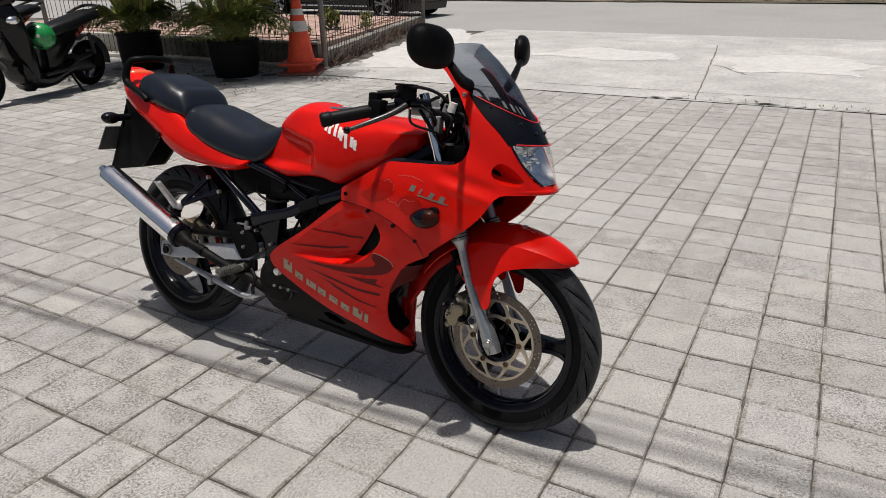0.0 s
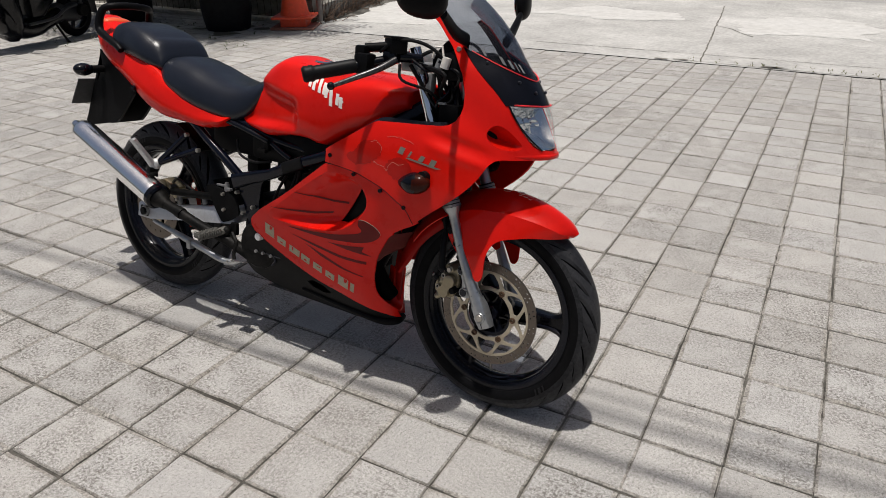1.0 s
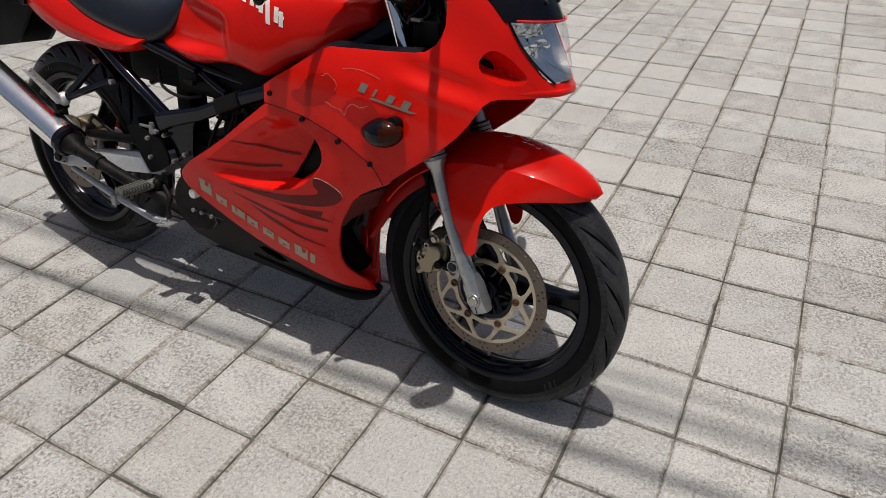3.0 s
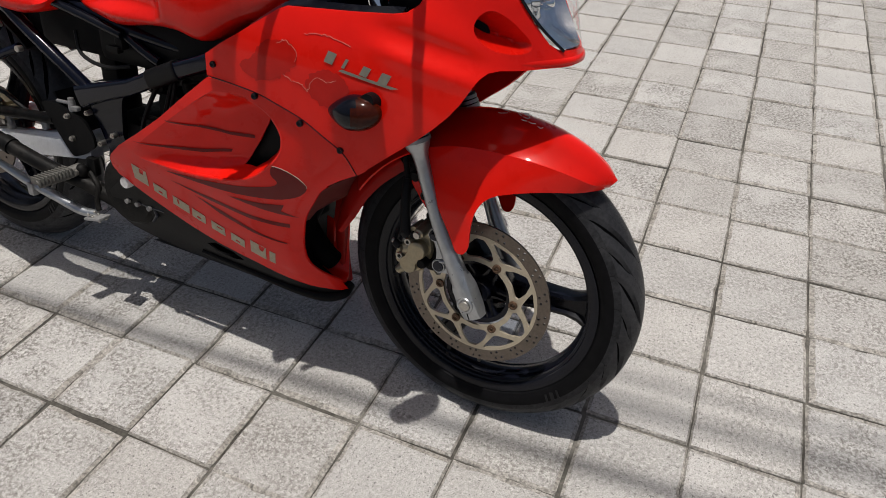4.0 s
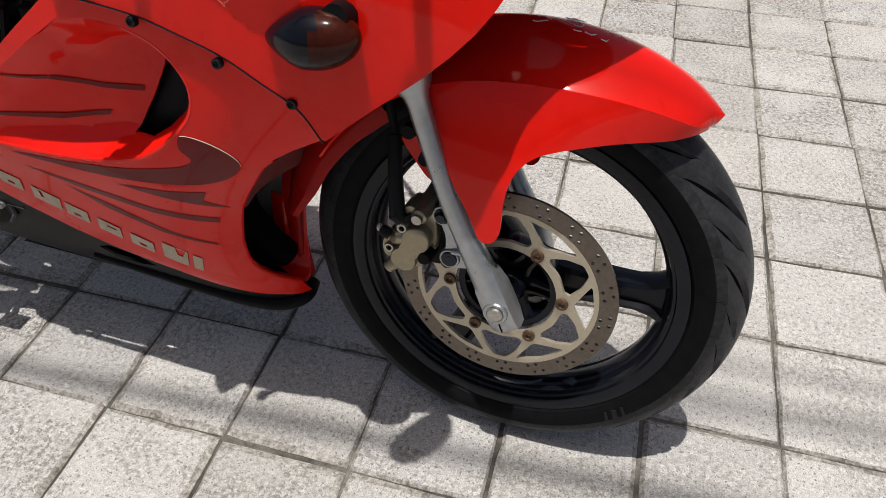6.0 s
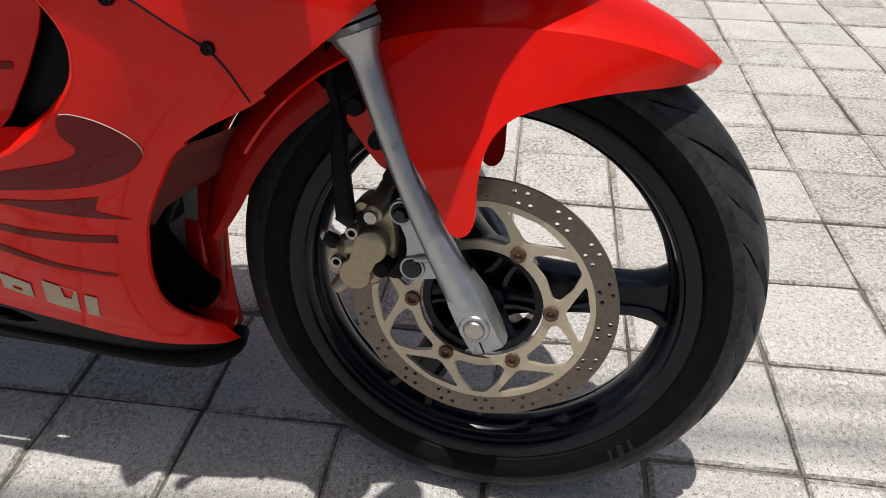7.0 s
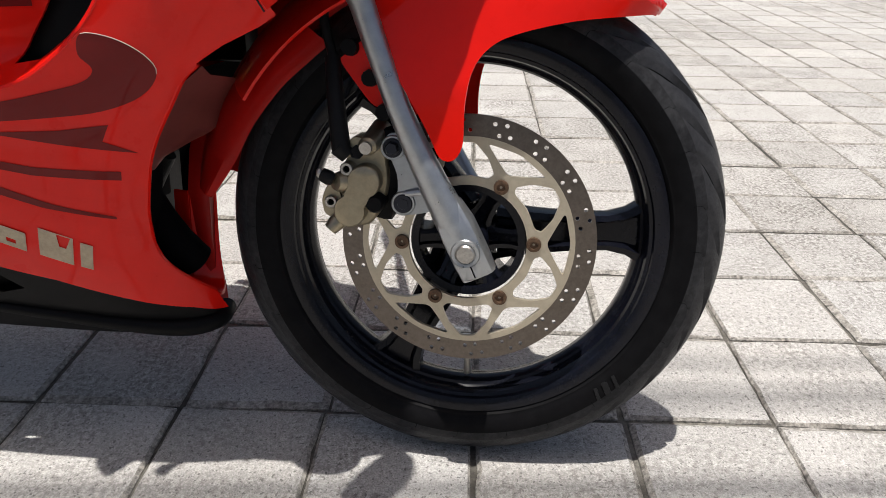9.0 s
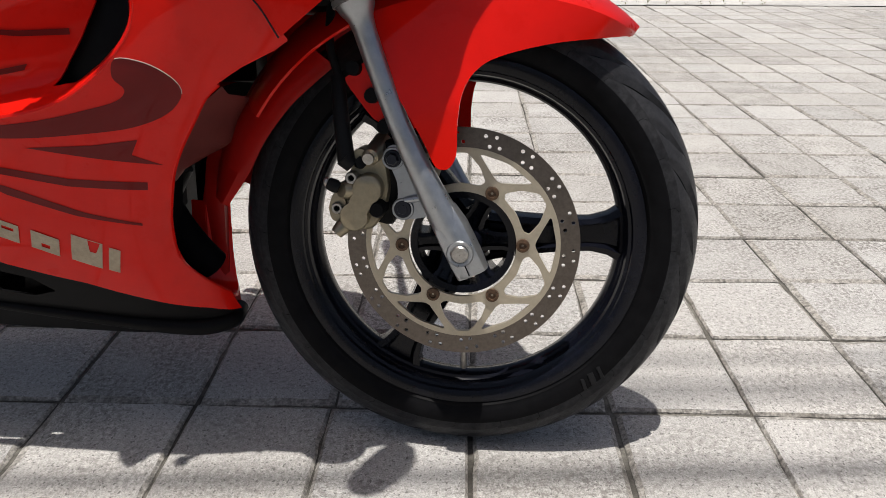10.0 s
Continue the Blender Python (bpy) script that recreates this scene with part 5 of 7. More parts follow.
part("tail_screw", tube([(-.02, -.130, .700), (-.02, -.118, .700)], .009, 14), GLOSS_BLACK, tail)
part("tail_light", ball(.030, .055, .016, (-.275, 0, .893), 20, 10), TAIL_RED, bike, "orange-red tail light lens")
rail = [(-.085, -.117, .812), (-.11, -.116, .827), (-.185, -.104, .850), (-.222, -.098, .868), (-.225, -.094, .905), (-.212, -.085, .936), (-.19, -.060, .946), (-.185, 0, .950), (-.19, .060, .946), (-.212, .085, .936), (-.225, .094, .905), (-.222, .098, .868), (-.185, .104, .850), (-.11, .116, .827), (-.085, .117, .812)]
part("grab_rail", tube(rail, [.010, .0115, .0125, .0135, .013, .012, .0115, .0115, .0115, .012, .013, .0135, .0125, .0115, .010], 12, 4), PLASTIC, bike, "black plastic grab rail")
# rear mudguard with plate and signals
rm = plate([(-.300, .800), (-.200, .770), (-.125, .715), (-.125, .665), (-.205, .575), (-.225, .558), (-.405, .522), (-.412, .530), (-.350, .640), (-.290, .745)], (), .010, -.052, .03)
part("rear_mudguard", join(rm, moved(rm, Matrix.Translation((0, .094, 0))), loft([[(-.330, y, .690), (-.300, y, .79), (-.412, y, .526), (-.2, y, .75)] for y in (-.05, .05)], True)), PLASTIC, bike, "black plastic rear mudguard")
pl_at = Matrix.Translation((-.378, -.005, .648)) @ Matrix.Rotation(radians(30), 4, "Y")
npl = part("number_plate", box(.004, .200, .105, 0, 0, 0, .0015, pl_at), PLATE, bike, "worn black number plate")
for y, z, w, h in ((0, .050, .196, .003), (0, -.050, .196, .003), (.0965, 0, .003, .097), (-.0965, 0, .003, .097)):
    part("plate_border", box(.0015, w, h, -.0026, y, z, 0, pl_at), PLATE_BAR, npl)
for k in range(6):
    part("plate_bar", box(.0015, .016, .044, -.0026, -.072 + k * .029, .008, 0, pl_at), PLATE_BAR, npl)
part("plate_bar", box(.0015, .07, .012, -.0026, 0, -.036, 0, pl_at), PLATE_BAR, npl)
for side in (-1, 1):
    sg = part("rear_signal", ball(.026, .034, .021, (-.298, side * .118, .731), 18, 12), GLOSS_BLACK, bike, "smoked rear turn signal")
    part("signal_stalk", tube([(-.285, side * .045, .735), (-.292, side * .09, .732)], [.012, .014], 10), PLASTIC, sg)

# -- handlebars --
for side in (-1, 1):
    def bar_part(name, mesh, material, parent, label=""):
        mesh = mesh if side < 0 else mirrored(mesh)
        return part(name, mesh, material, parent, label)

    inner, outer = Vector((1.045, -.120, .900)), Vector((.872, -.306, .838))
    d = (outer - inner).normalized()
    L = (outer - inner).length
    hb = bar_part("handlebar", tube([inner, inner + d * (L - .02)], .011, 14), GLOSS_BLACK, bike, "black clip-on handlebar")
    g0 = L - .128
    prof = [.0150, .0165] + [.0162, .0170] * 9 + [.0165, .0165, .0195, .0195, .0180, .0195, .0190, .0150]
    pts = [inner + d * (g0 + .128 * k / (len(prof) - 1)) for k in range(len(prof))]
    bar_part("grip", tube(pts, prof, 20), HOSE, hb, "ribbed black rubber grip")
    sw = inner + d * (g0 - .022)
    bar_part("switch_housing", join(moved(box(.042, .040, .050, 0, 0, 0, .009), Matrix.Translation(sw)), moved(box(.030, .026, .032, -.014, .006, .026, .007), Matrix.Translation(sw)), tube([sw + Vector((-.012, .012, .036)), sw + Vector((.035, .052, .044))], [.0105, .0115], 12)), PLASTIC, hb, "black switch housing")
    mc = inner + d * .045
    res = bar_part("fluid_reservoir" if side < 0 else "clutch_perch", moved(box(.052, .042, .034, 0, 0, 0, .004), Matrix.Translation(mc + Vector((.006, .004, .030))) @ Matrix.Rotation(radians(-35), 4, "Z")), PLASTIC, hb, "black brake fluid reservoir" if side < 0 else "")
    bar_part("reservoir_lid", moved(box(.056, .046, .006, 0, 0, 0, .002), Matrix.Translation(mc + Vector((.006, .004, .050))) @ Matrix.Rotation(radians(-35), 4, "Z")), PLASTIC, res)
    bar_part("lever_clamp", moved(box(.036, .030, .028, 0, 0, 0, .006), Matrix.Translation(mc + Vector((.004, -.008, .004)))), GLOSS_BLACK, hb)
    lever = [mc + Vector((.022, -.016, .0)), Vector((1.020, -.212, .866)), Vector((.985, -.258, .842)), Vector((.952, -.292, .822))]
    lv = bar_part("lever", tube(lever, [.009, .0075, .0062, .0052], 10, 5), mat("worn_lever", (0.05, 0.05, 0.052), 0.3, 0.7, grain=0.4, scale=120, spots=0.5, spot_scale=170, alt=(0.20, 0.20, 0.19)), hb, "worn dark metal lever")
    bar_part("lever_ball", ball(.0095, .0095, .0095, (.949, -.294, .821), 14, 8), GLOSS_BLACK, lv)
    bar_part("master_cylinder", tube([mc + Vector((.02, .0, .006)), mc + Vector((.055, .045, .006))], [.012, .011], 12), GLOSS_BLACK, hb)
    bar_part("cable", tube([mc + Vector((.05, .04, .01)), (1.10, -.10, .915), (1.135, -.085, .885), (1.125, -.06, .82), (1.11, -.05, .74)], .0045, 8, 5), HOSE, hb)
    bar_part("cable", tube([sw + Vector((.02, .03, .03)), (1.04, -.16, .935), (1.10, -.12, .925), (1.15, -.09, .87), (1.14, -.07, .78), (1.12, -.05, .70)], .0042, 8, 5), HOSE, hb)
    bar_part("cable", tube([mc + Vector((.03, -.01, -.01)), (1.06, -.17, .845), (1.11, -.13, .825), (1.13, -.08, .79)], .0036, 8, 5), HOSE, hb)
# top and lower yokes, ignition, clocks
part("top_yoke", join(box(.060, .25, .022, 1.052, 0, .874, .008), tube([(1.03, -.097, .865), (1.025, -.097, .895)], .020, 14), tube([(1.03, .097, .865), (1.025, .097, .895)], .020, 14), box(.05, .05, .03, 1.03, 0, .892, .01)), ALU_CAST, bike, "grey cast fork yoke")
part("lower_yoke", box(.060, .25, .034, 1.125, 0, .690, .010), SOOT, bike)
clock = part("dashboard", join(box(.06, .22, .07, 1.155, 0, .885, .02), moved(lathe([(.001, -.02), (.045, -.02), (.050, .01), (.001, .01)], 28), Matrix.Translation((1.115, -.05, .905)) @ Matrix.Rotation(radians(-60), 4, "Y") @ Matrix.Rotation(radians(90), 4, "X"))), PLASTIC, bike, "black dashboard housing")
part("brake_switch_box", join(box(.018, .024, .045, 1.105, -.112, .842, .006), tube([(1.118, -.108, .870), (1.126, -.104, .898)], .011, 12)), ALU_CAST, bike, "grey metal fittings behind the fork")
part("white_clip", join(tube([(1.142, -.118, .880), (1.148, -.116, .905)], .0110, 14), tube([(1.10, -.105, .90), (1.105, -.105, .925), (1.125, -.105, .928), (1.13, -.105, .905)], .003, 6)), WHITE_DECAL, bike)
for k in range(4):
    part("wire_loom", tube([(1.12 + .012 * k, -.06 - .02 * (k % 2), .88), (1.15 + .01 * k, -.10, .83 - .02 * k), (1.13, -.12 + .02 * k, .79), (1.16, -.07, .745)], .0032, 6, 5), HOSE if k % 2 else GLOSS_BLACK, bike)
for k in range(9):
    y0, x0 = -.135 + .016 * (k % 5), 1.075 + .012 * k
    part("wire_loom", tube([(x0 - .02, y0, .895 - .008 * (k % 3)), (x0 + .03, y0 + .015 * math.sin(k * 2.3), .865), (x0 + .018 + .02 * math.sin(k), y0 + .03, .815), (1.135 + .008 * k, -.09 + .012 * k, .765), (1.15, -.05, .73)], .0036 + .0008 * (k % 3), 7, 5), HOSE if k % 3 else GLOSS_BLACK, bike)
part("relay_box", box(.055, .05, .045, 1.165, -.095, .775, .006), PLASTIC, bike)
part("wire_clip", box(.020, .012, .006, 1.150, -.125, .800, .002), ALU_CAST, bike)
# added dark panels: close the bright view through the cockpit
part("cockpit_back", join(box(.20, .012, .20, 1.12, .112, .800, .004), box(.012, .20, .10, 1.19, .01, .765, .004)), PLASTIC, bike, "black panel added to darken the gap behind the fork")
part("cockpit_floor", join(box(.16, .30, .02, 1.14, 0, .715, .005), box(.02, .17, .12, 1.215, 0, .78, .005)), PLASTIC, bike)

# -- mirrors --
for side in (-1, 1):
    c = Vector((1.206, side * .333, 1.031)) if side < 0 else Vector((1.120, .300, 1.055))
    rot = Matrix.Translation(c) @ Matrix.Rotation(radians(-32 if side < 0 else 18), 4, "Z") @ Matrix.Rotation(radians(-6), 4, "Y")
    head = ball(.036, .056, .047, (0, 0, 0), 26, 16, .80) if side < 0 else ball(.028, .060, .046, (0, 0, 0), 26, 16, .80)
    head = [(x if x > 0 else x * .35, y, z + .10 * y * (1 if side > 0 else -1)) for x, y, z in head[0]], head[1]
    mh = part("mirror", moved(head, rot), PLASTIC, bike, "black plastic mirror")
    part("mirror_glass", moved(moved(lathe([(.001, 0), (.5, 0), (.5, .02), (.001, .02)], 28), Matrix.Diagonal((.094, .1, .074, 1)) @ Matrix.Identity(4)), rot @ Matrix.Translation((-.0105, 0, 0)) @ Matrix.Rotation(radians(90), 4, "Z")), CHROME, mh, "mirror glass")
    base = Vector(UPPER.point(1.176, .946))
    if side > 0:
        base.y = -base.y
    tip = c + Vector((.026, -side * .048, -.034))
    slim = .6
    line = [base + Vector((.010, side * .008, .004)), base.lerp(tip, .45) + Vector((.004, side * .004, -.006)), tip]
    stalk = tube([Vector((1.2 + (p.x - 1.2) / slim, p.y, p.z)) for p in line], [.0150, .0145, .0110], 14, 5)
    part("mirror_stalk", ([(1.2 + (x - 1.2) * slim, y, z) for x, y, z in stalk[0]], stalk[1]), PLASTIC, mh)

# -- frame, engine, rear end --
def bar2(name, pts, r, material, smooth=0, label="", segs=12, parent=None):
    m = tube(pts, r, segs, smooth)
    part(name, m, material, parent or bike, label)
    part(name, mirrored(m), material, parent or bike, label)


bar2("seat_rail", [(.455, -.098, .480), (.395, -.108, .530), (.305, -.112, .592), (.230, -.110, .640), (.05, -.09, .705)], .0135, NAVY, 3, "navy frame tube")
def beam(pts, h, w):
    """A box-section rail with rounded edges: h, w half height and half width at each point."""
    p, rr = [Vector(q) for q in pts], []
    for k, q in enumerate(p):
        d = (p[min(k + 1, len(p) - 1)] - p[max(k - 1, 0)]).normalized()
        s_ = Vector((0, 1, 0)) - d * d.y
        s_.normalize()
        u = d.cross(s_)
        ring = []
        for c in range(16):
            a = 2 * math.pi * (c + .5) / 16
            cs, sn = math.cos(a), math.sin(a)
            ring.append(q + s_ * w[k] * math.copysign(abs(cs) ** .5, cs) + u * h[k] * math.copysign(abs(sn) ** .5, sn))
        rr.append(ring)
    return loft(rr)


spar = beam([(.425, -.104, .474), (.47, -.106, .490), (.583, -.112, .525), (.70, -.122, .577), (.785, -.128, .608), (.84, -.130, .630), (.95, -.115, .690), (1.08, -.05, .79)], [.024, .020, .0160, .0155, .0155, .0160, .020, .020], [.014, .015, .015, .015, .015, .015, .015, .015])
both("frame_spar", spar, NAVY, bike, "navy box-section main frame spar")
wrap = [Vector((.645, -.1175, .5525)).lerp(Vector((.722, -.1235, .5855)), k / 16) for k in range(17)]
both("spar_sleeve", beam(wrap, [.0172 + .0014 * (k % 2) for k in range(17)], [.0178 + .0014 * (k % 2) for k in range(17)]), HOSE, bike, "ribbed black rubber sleeve on the frame spar")
bar2("frame_brace", [(.395, -.085, .690), (.50, -.085, .640), (.60, -.088, .590), (.64, -.09, .575)], .011, NAVY, 3)
bar2("upper_rail", [(.30, -.10, .655), (.42, -.095, .660), (.55, -.085, .625), (.72, -.07, .60)], .012, NAVY, 3)
bar2("knee_trim", [(.40, -.112, .655), (.47, -.110, .640), (.56, -.10, .615)], .009, GLOSS_BLACK, 3)
side_plate = plate(rounded([(.424, .486), (.47, .500), (.545, .516), (.560, .500), (.530, .490), (.521, .437), (.517, .405), (.531, .368), (.537, .304), (.500, .262), (.464, .262), (.478, .348), (.448, .423)], .3), (), .012, -.098, .03)
for gap in (0, .184):
    part("pivot_plate", moved(side_plate, Matrix.Translation((0, gap, 0))), NAVY, bike, "dark blue swingarm pivot plate")
hp = plate(rounded([(.304, .441), (.340, .449), (.369, .443), (.428, .427), (.449, .396), (.451, .373), (.413, .347), (.376, .334), (.347, .374)], .25), (), .006, -.116, .02)
part("heel_plate", hp, PLASTIC, bike, "black heel guard plate")
for x, z, y in ((.386, .427, -.123), (.389, .379, -.123), (.458, .380, -.110), (.482, .315, -.110), (.433, .440, -.110), (.499, .406, -.110)):
    part("bolt", join(tube([(x, y, z), (x, y + .012, z)], [.0056, .0060], 14), tube([(x, y - .003, z), (x, y + .004, z)], .0034, 6)), BOLT, bike)
part("reservoir_cap", join(tube([(.392, -.108, .436), (.392, -.108, .458)], .0075, 12), tube([(.392, -.108, .457), (.392, -.108, .464)], .0060, 8), box(.026, .012, .009, .400, -.109, .444, .003), tube([(.392, -.108, .452), (.350, -.108, .450)], .0040, 10)), ALU_CAST, bike, "rear brake fluid fitting of cast metal")
# passenger peg hanger
bar2("peg_hanger", [(.265, -.108, .545), (.10, -.132, .476)], .0095, NAVY, 0, "black passenger peg bracket")
bar2("peg_hanger", [(.215, -.108, .585), (.10, -.132, .476)], .0095, NAVY)
part("hanger_joint", ball(.018, .016, .018, (.095, -.136, .474), 14, 8), PEG, bike)
pp = part("passenger_peg", tube([Vector((.092, -.146, .470)), Vector((.090, -.176, .512)), Vector((.086, -.208, .558))], [.012, .0105, .0085], 10), PEG, bike, "folded bare metal passenger footpeg")
for k in range(8):
    q = Vector((.090, -.172, .508)).lerp(Vector((.086, -.206, .556)), k / 7)
    part("peg_tooth", box(.028, .005, .006, q.x, q.y - .006, q.z, .001), PEG, pp)
bar2("peg_screw", [(.268, -.118, .543), (.268, -.106, .543)], .0065, BOLT)
bar2("peg_screw", [(.217, -.118, .584), (.217, -.106, .584)], .0065, BOLT)
# swingarm
sa = [[(x, y, z) for y, z in ((-.112, zc - h), (-.106, zc + h - .006), (-.100, zc + h), (-.086, zc + h), (-.080, zc + h - .006), (-.080, zc - h))] for x, zc, h in ((-.045, .292, .024), (.02, .294, .026), (.18, .322, .025), (.34, .350, .026), (.425, .358, .020))]
swing = part("swingarm", join(loft(sa), mirrored(loft(sa)), tube([(.39, -.09, .355), (.39, .09, .355)], .026, 14)), SWING, bike, "silver painted steel swingarm")
part("chain_adjuster", box(.034, .010, .036, -.006, -.114, .293, .005), SOOT, swing)
part("rear_axle_nut", tube([(0, -.128, .294), (0, -.108, .294)], .013, 6), SOOT, swing)
part("axle_washer", tube([(0, -.120, .294), (0, -.112, .294)], .018, 16), ALU_CAST, swing)
part("swing_bracket", join(tube([(.16, -.098, .345), (.155, -.098, .385)], .009, 10), tube([(.28, -.098, .37), (.275, -.098, .405)], .008, 10), tube([(.155, -.1, .382), (.29, -.1, .40)], .011, 10)), ALU_CAST, bike)
part("torque_rod", tube([(.13, -.106, .385), (.33, -.106, .405)], .012, 10), SOOT, bike, "dark brake torque rod")
# rear brake
rd = Matrix.Translation((.0, -.070, .294))
rdisc = part("rear_brake_disc", moved(plate(ring2(.105, 60), [ring2(.060, 40)] + [ring2(.0035, 8, .082 * math.cos(k * .35), .082 * math.sin(k * .35)) for k in range(18)], .004, 0, .012), rd), STEEL, bike, "drilled rear brake disc")
part("rear_disc_carrier", moved(plate(ring2(.066, 40), [ring2(.028, 24)] + [ring2(.010, 10, .047 * math.cos(k * 1.0472), .047 * math.sin(k * 1.0472)) for k in range(6)], .005, .002, .012), rd), DISC, rdisc)
rc = part("rear_caliper", join(box(.060, .05, .040, .105, -.078, .392, .010, Matrix.Translation((.105, -.078, .392)) @ Matrix.Rotation(radians(24), 4, "Y") @ Matrix.Translation((-.105, .078, -.392))), box(.04, .045, .03, .145, -.080, .375, .008), tube([(.085, -.108, .402), (.085, -.06, .402)], .016, 14)), GOLD, bike, "gold rear brake caliper")
for x, z in ((.128, .400), (.075, .38), (.155, .362)):
    part("caliper_bolt", tube([(x, -.112, z), (x, -.09, z)], .006, 6), BOLT, rc)
part("rear_brake_hose", tube([(.115, -.09, .41), (.16, -.1, .43), (.24, -.1, .40), (.33, -.1, .41), (.40, -.1, .44)], .0045, 8, 5), HOSE, bike)
spr = Matrix.Translation((0, .066, .294))
part("sprocket", moved(plate([((.098 + .006 * (k % 2)) * math.cos(k * math.pi / 42), (.098 + .006 * (k % 2)) * math.sin(k * math.pi / 42)) for k in range(84)], [ring2(.040, 24)] + [ring2(.014, 12, .068 * math.cos(k * 1.257), .068 * math.sin(k * 1.257)) for k in range(5)], .005, 0, .014), spr), mat("red_sprocket", (0.45, 0.04, 0.02), 0.4, 0.3, grain=0.2, scale=60), bike, "red rear sprocket")
part("chain", join(tube([(-.0, .070, .394), (.42, .070, .402)], .007, 6), tube([(0, .070, .194), (.42, .070, .335)], .007, 6)), SOOT, bike)
# silencer and pipe
a, b = Vector((-.275, -.150, .530)), Vector((.140, -.168, .378))
ax = (b - a).normalized()
sil = part("silencer", tube([a - ax * .004, a, a + ax * .012, a + ax * .03, b - ax * .03, b - ax * .006, b], [.030, .037, .0405, .0415, .0415, .0415, .040], 32), POLISHED, bike, "chromed silencer canister", 50)
part("silencer_tip", tube([a - ax * .046, a - ax * .042, a + ax * .004], [.013, .0155, .0155], 20), CHROME, sil)
part("silencer_ring", tube([b - ax * .012, b + ax * .004, b + ax * .010], [.0428, .0428, .036], 32), GLOSS_BLACK, sil)
part("silencer_cone", tube([b + ax * .006, b + ax * .030, b + ax * .05], [.034, .023, .017], 24), SOOT, sil)
part("silencer_bracket", join(box(.05, .006, .035, .075, -.135, .448, .003), tube([(.088, -.16, .455), (.088, -.125, .455)], .009, 10)), SOOT, sil)
part("exhaust_pipe", tube([b + ax * .04, Vector((.25, -.166, .345)), Vector((.34, -.150, .312)), Vector((.42, -.125, .285)), Vector((.52, -.09, .235)), Vector((.66, -.05, .20)), Vector((.84, -.01, .24)), Vector((.93, 0, .36))], [.0165, .0160, .0160, .0165, .020, .028, .034, .024], 18, 4), SOOT, bike, "black exhaust pipe")
part("pipe_clamp", tube([Vector((.235, -.167, .350)), Vector((.255, -.166, .344))], .0185, 16), SOOT, bike)
# rider pegs, pedal, kick lever
fp = part("rider_peg", tube([(.405, -.125, .318), (.395, -.155, .312), (.372, -.205, .302)], [.013, .0125, .011], 12), PEG_RUBBER, bike, "rubber-topped rider footpeg")
for k in range(10):
    q = Vector((.396, -.150, .316)).lerp(Vector((.372, -.206, .305)), k / 9)
    part("peg_rib", box(.030, .0035, .016, q.x, q.y, q.z + .003, .001), PEG_RUBBER, fp)
part("peg_bracket", join(ball(.014, .014, .015, (.412, -.128, .316), 14, 8), box(.026, .016, .04, .43, -.112, .325, .006)), SOOT, bike)
part("peg_pin", tube([(.412, -.146, .316), (.412, -.120, .316)], .006, 10), BOLT, bike)
pedal = part("brake_pedal", tube([(.425, -.118, .312), (.452, -.126, .285), (.445, -.130, .255), (.452, -.135, .235)], [.007, .0065, .006, .006], 8, 4), SOOT, bike, "rear brake pedal")
part("pedal_pad", box(.050, .030, .006, .462, -.150, .228, .002, Matrix.Translation((.462, -.15, .228)) @ Matrix.Rotation(radians(-12), 4, "Y") @ Matrix.Translation((-.462, .15, -.228))), ALU_CAST, pedal, "bare metal pedal pad")
for k in range(8):
    part("pad_tooth", ball(.0032, .0032, .0032, (.446 + .011 * (k % 4), -.158 + .016 * (k // 4), .233 - .002 * (k % 4)), 8, 5), BOLT, pedal)
part("stand_bar", tube([(.03, -.104, .262), (.12, -.120, .258), (.24, -.140, .252), (.33, -.142, .238), (.40, -.138, .222), (.44, -.130, .222)], [.007, .0085, .0105, .0105, .010, .008], 12, 5), ALU, bike, "bare metal side bar under the footpeg")
part("stand_knuckle", box(.018, .022, .03, .265, -.146, .243, .004), ALU_CAST, bike)
# engine
part("crankcase", join(box(.30, .20, .17, .60, 0, .300, .035), box(.16, .175, .205, .530, 0, .335, .03), moved(lathe([(.001, -.135), (.062, -.135), (.072, -.125), (.075, -.09), (.001, -.09)], 32), Matrix.Translation((.545, 0, .300))), moved(lathe([(.001, -.128), (.040, -.128), (.045, -.118), (.045, -.09), (.001, -.09)], 24), Matrix.Translation((.66, 0, .33)))), SOOT, bike, "grimy black engine crankcase")
cyl = [box(.16, .19 - .02 * (k % 2), .011, .70 + .012 * k, 0, .400 + .018 * k, .003) for k in range(10)]
part("cylinder", join(*cyl, box(.10, .13, .20, .75, 0, .48, .01)), SOOT, bike, "finned black cylinder")
part("carburettor", join(tube([(.70, -.02, .455), (.62, -.02, .475)], .030, 16), box(.05, .07, .08, .650, -.03, .445, .01), tube([(.650, -.03, .495), (.650, -.03, .53)], .018, 14), box(.11, .020, .012, .590, -.060, .440, .004)), SOOT, bike)
# added black boxes: darken the see-through gap between tank and fairing
part("tank_shield", join(box(.50, .17, .10, .72, 0, .600, .02), box(.18, .16, .09, .90, 0, .70, .02)), PLASTIC, bike)
part("airbox", join(box(.22, .15, .10, .40, 0, .600, .02), box(.14, .16, .08, .30, 0, .66, .02)), PLASTIC, bike, "black airbox under the seat")
part("case_plug", moved(lathe([(.001, -.145), (.010, -.145), (.012, -.142), (.012, -.120), (.001, -.120)], 20), Matrix.Translation((.583, -.022, .345))), PEG, bike)
part("case_plug", moved(lathe([(.001, -.145), (.010, -.145), (.012, -.142), (.012, -.120), (.001, -.120)], 20), Matrix.Translation((.578, -.018, .392))), ALU_CAST, bike)
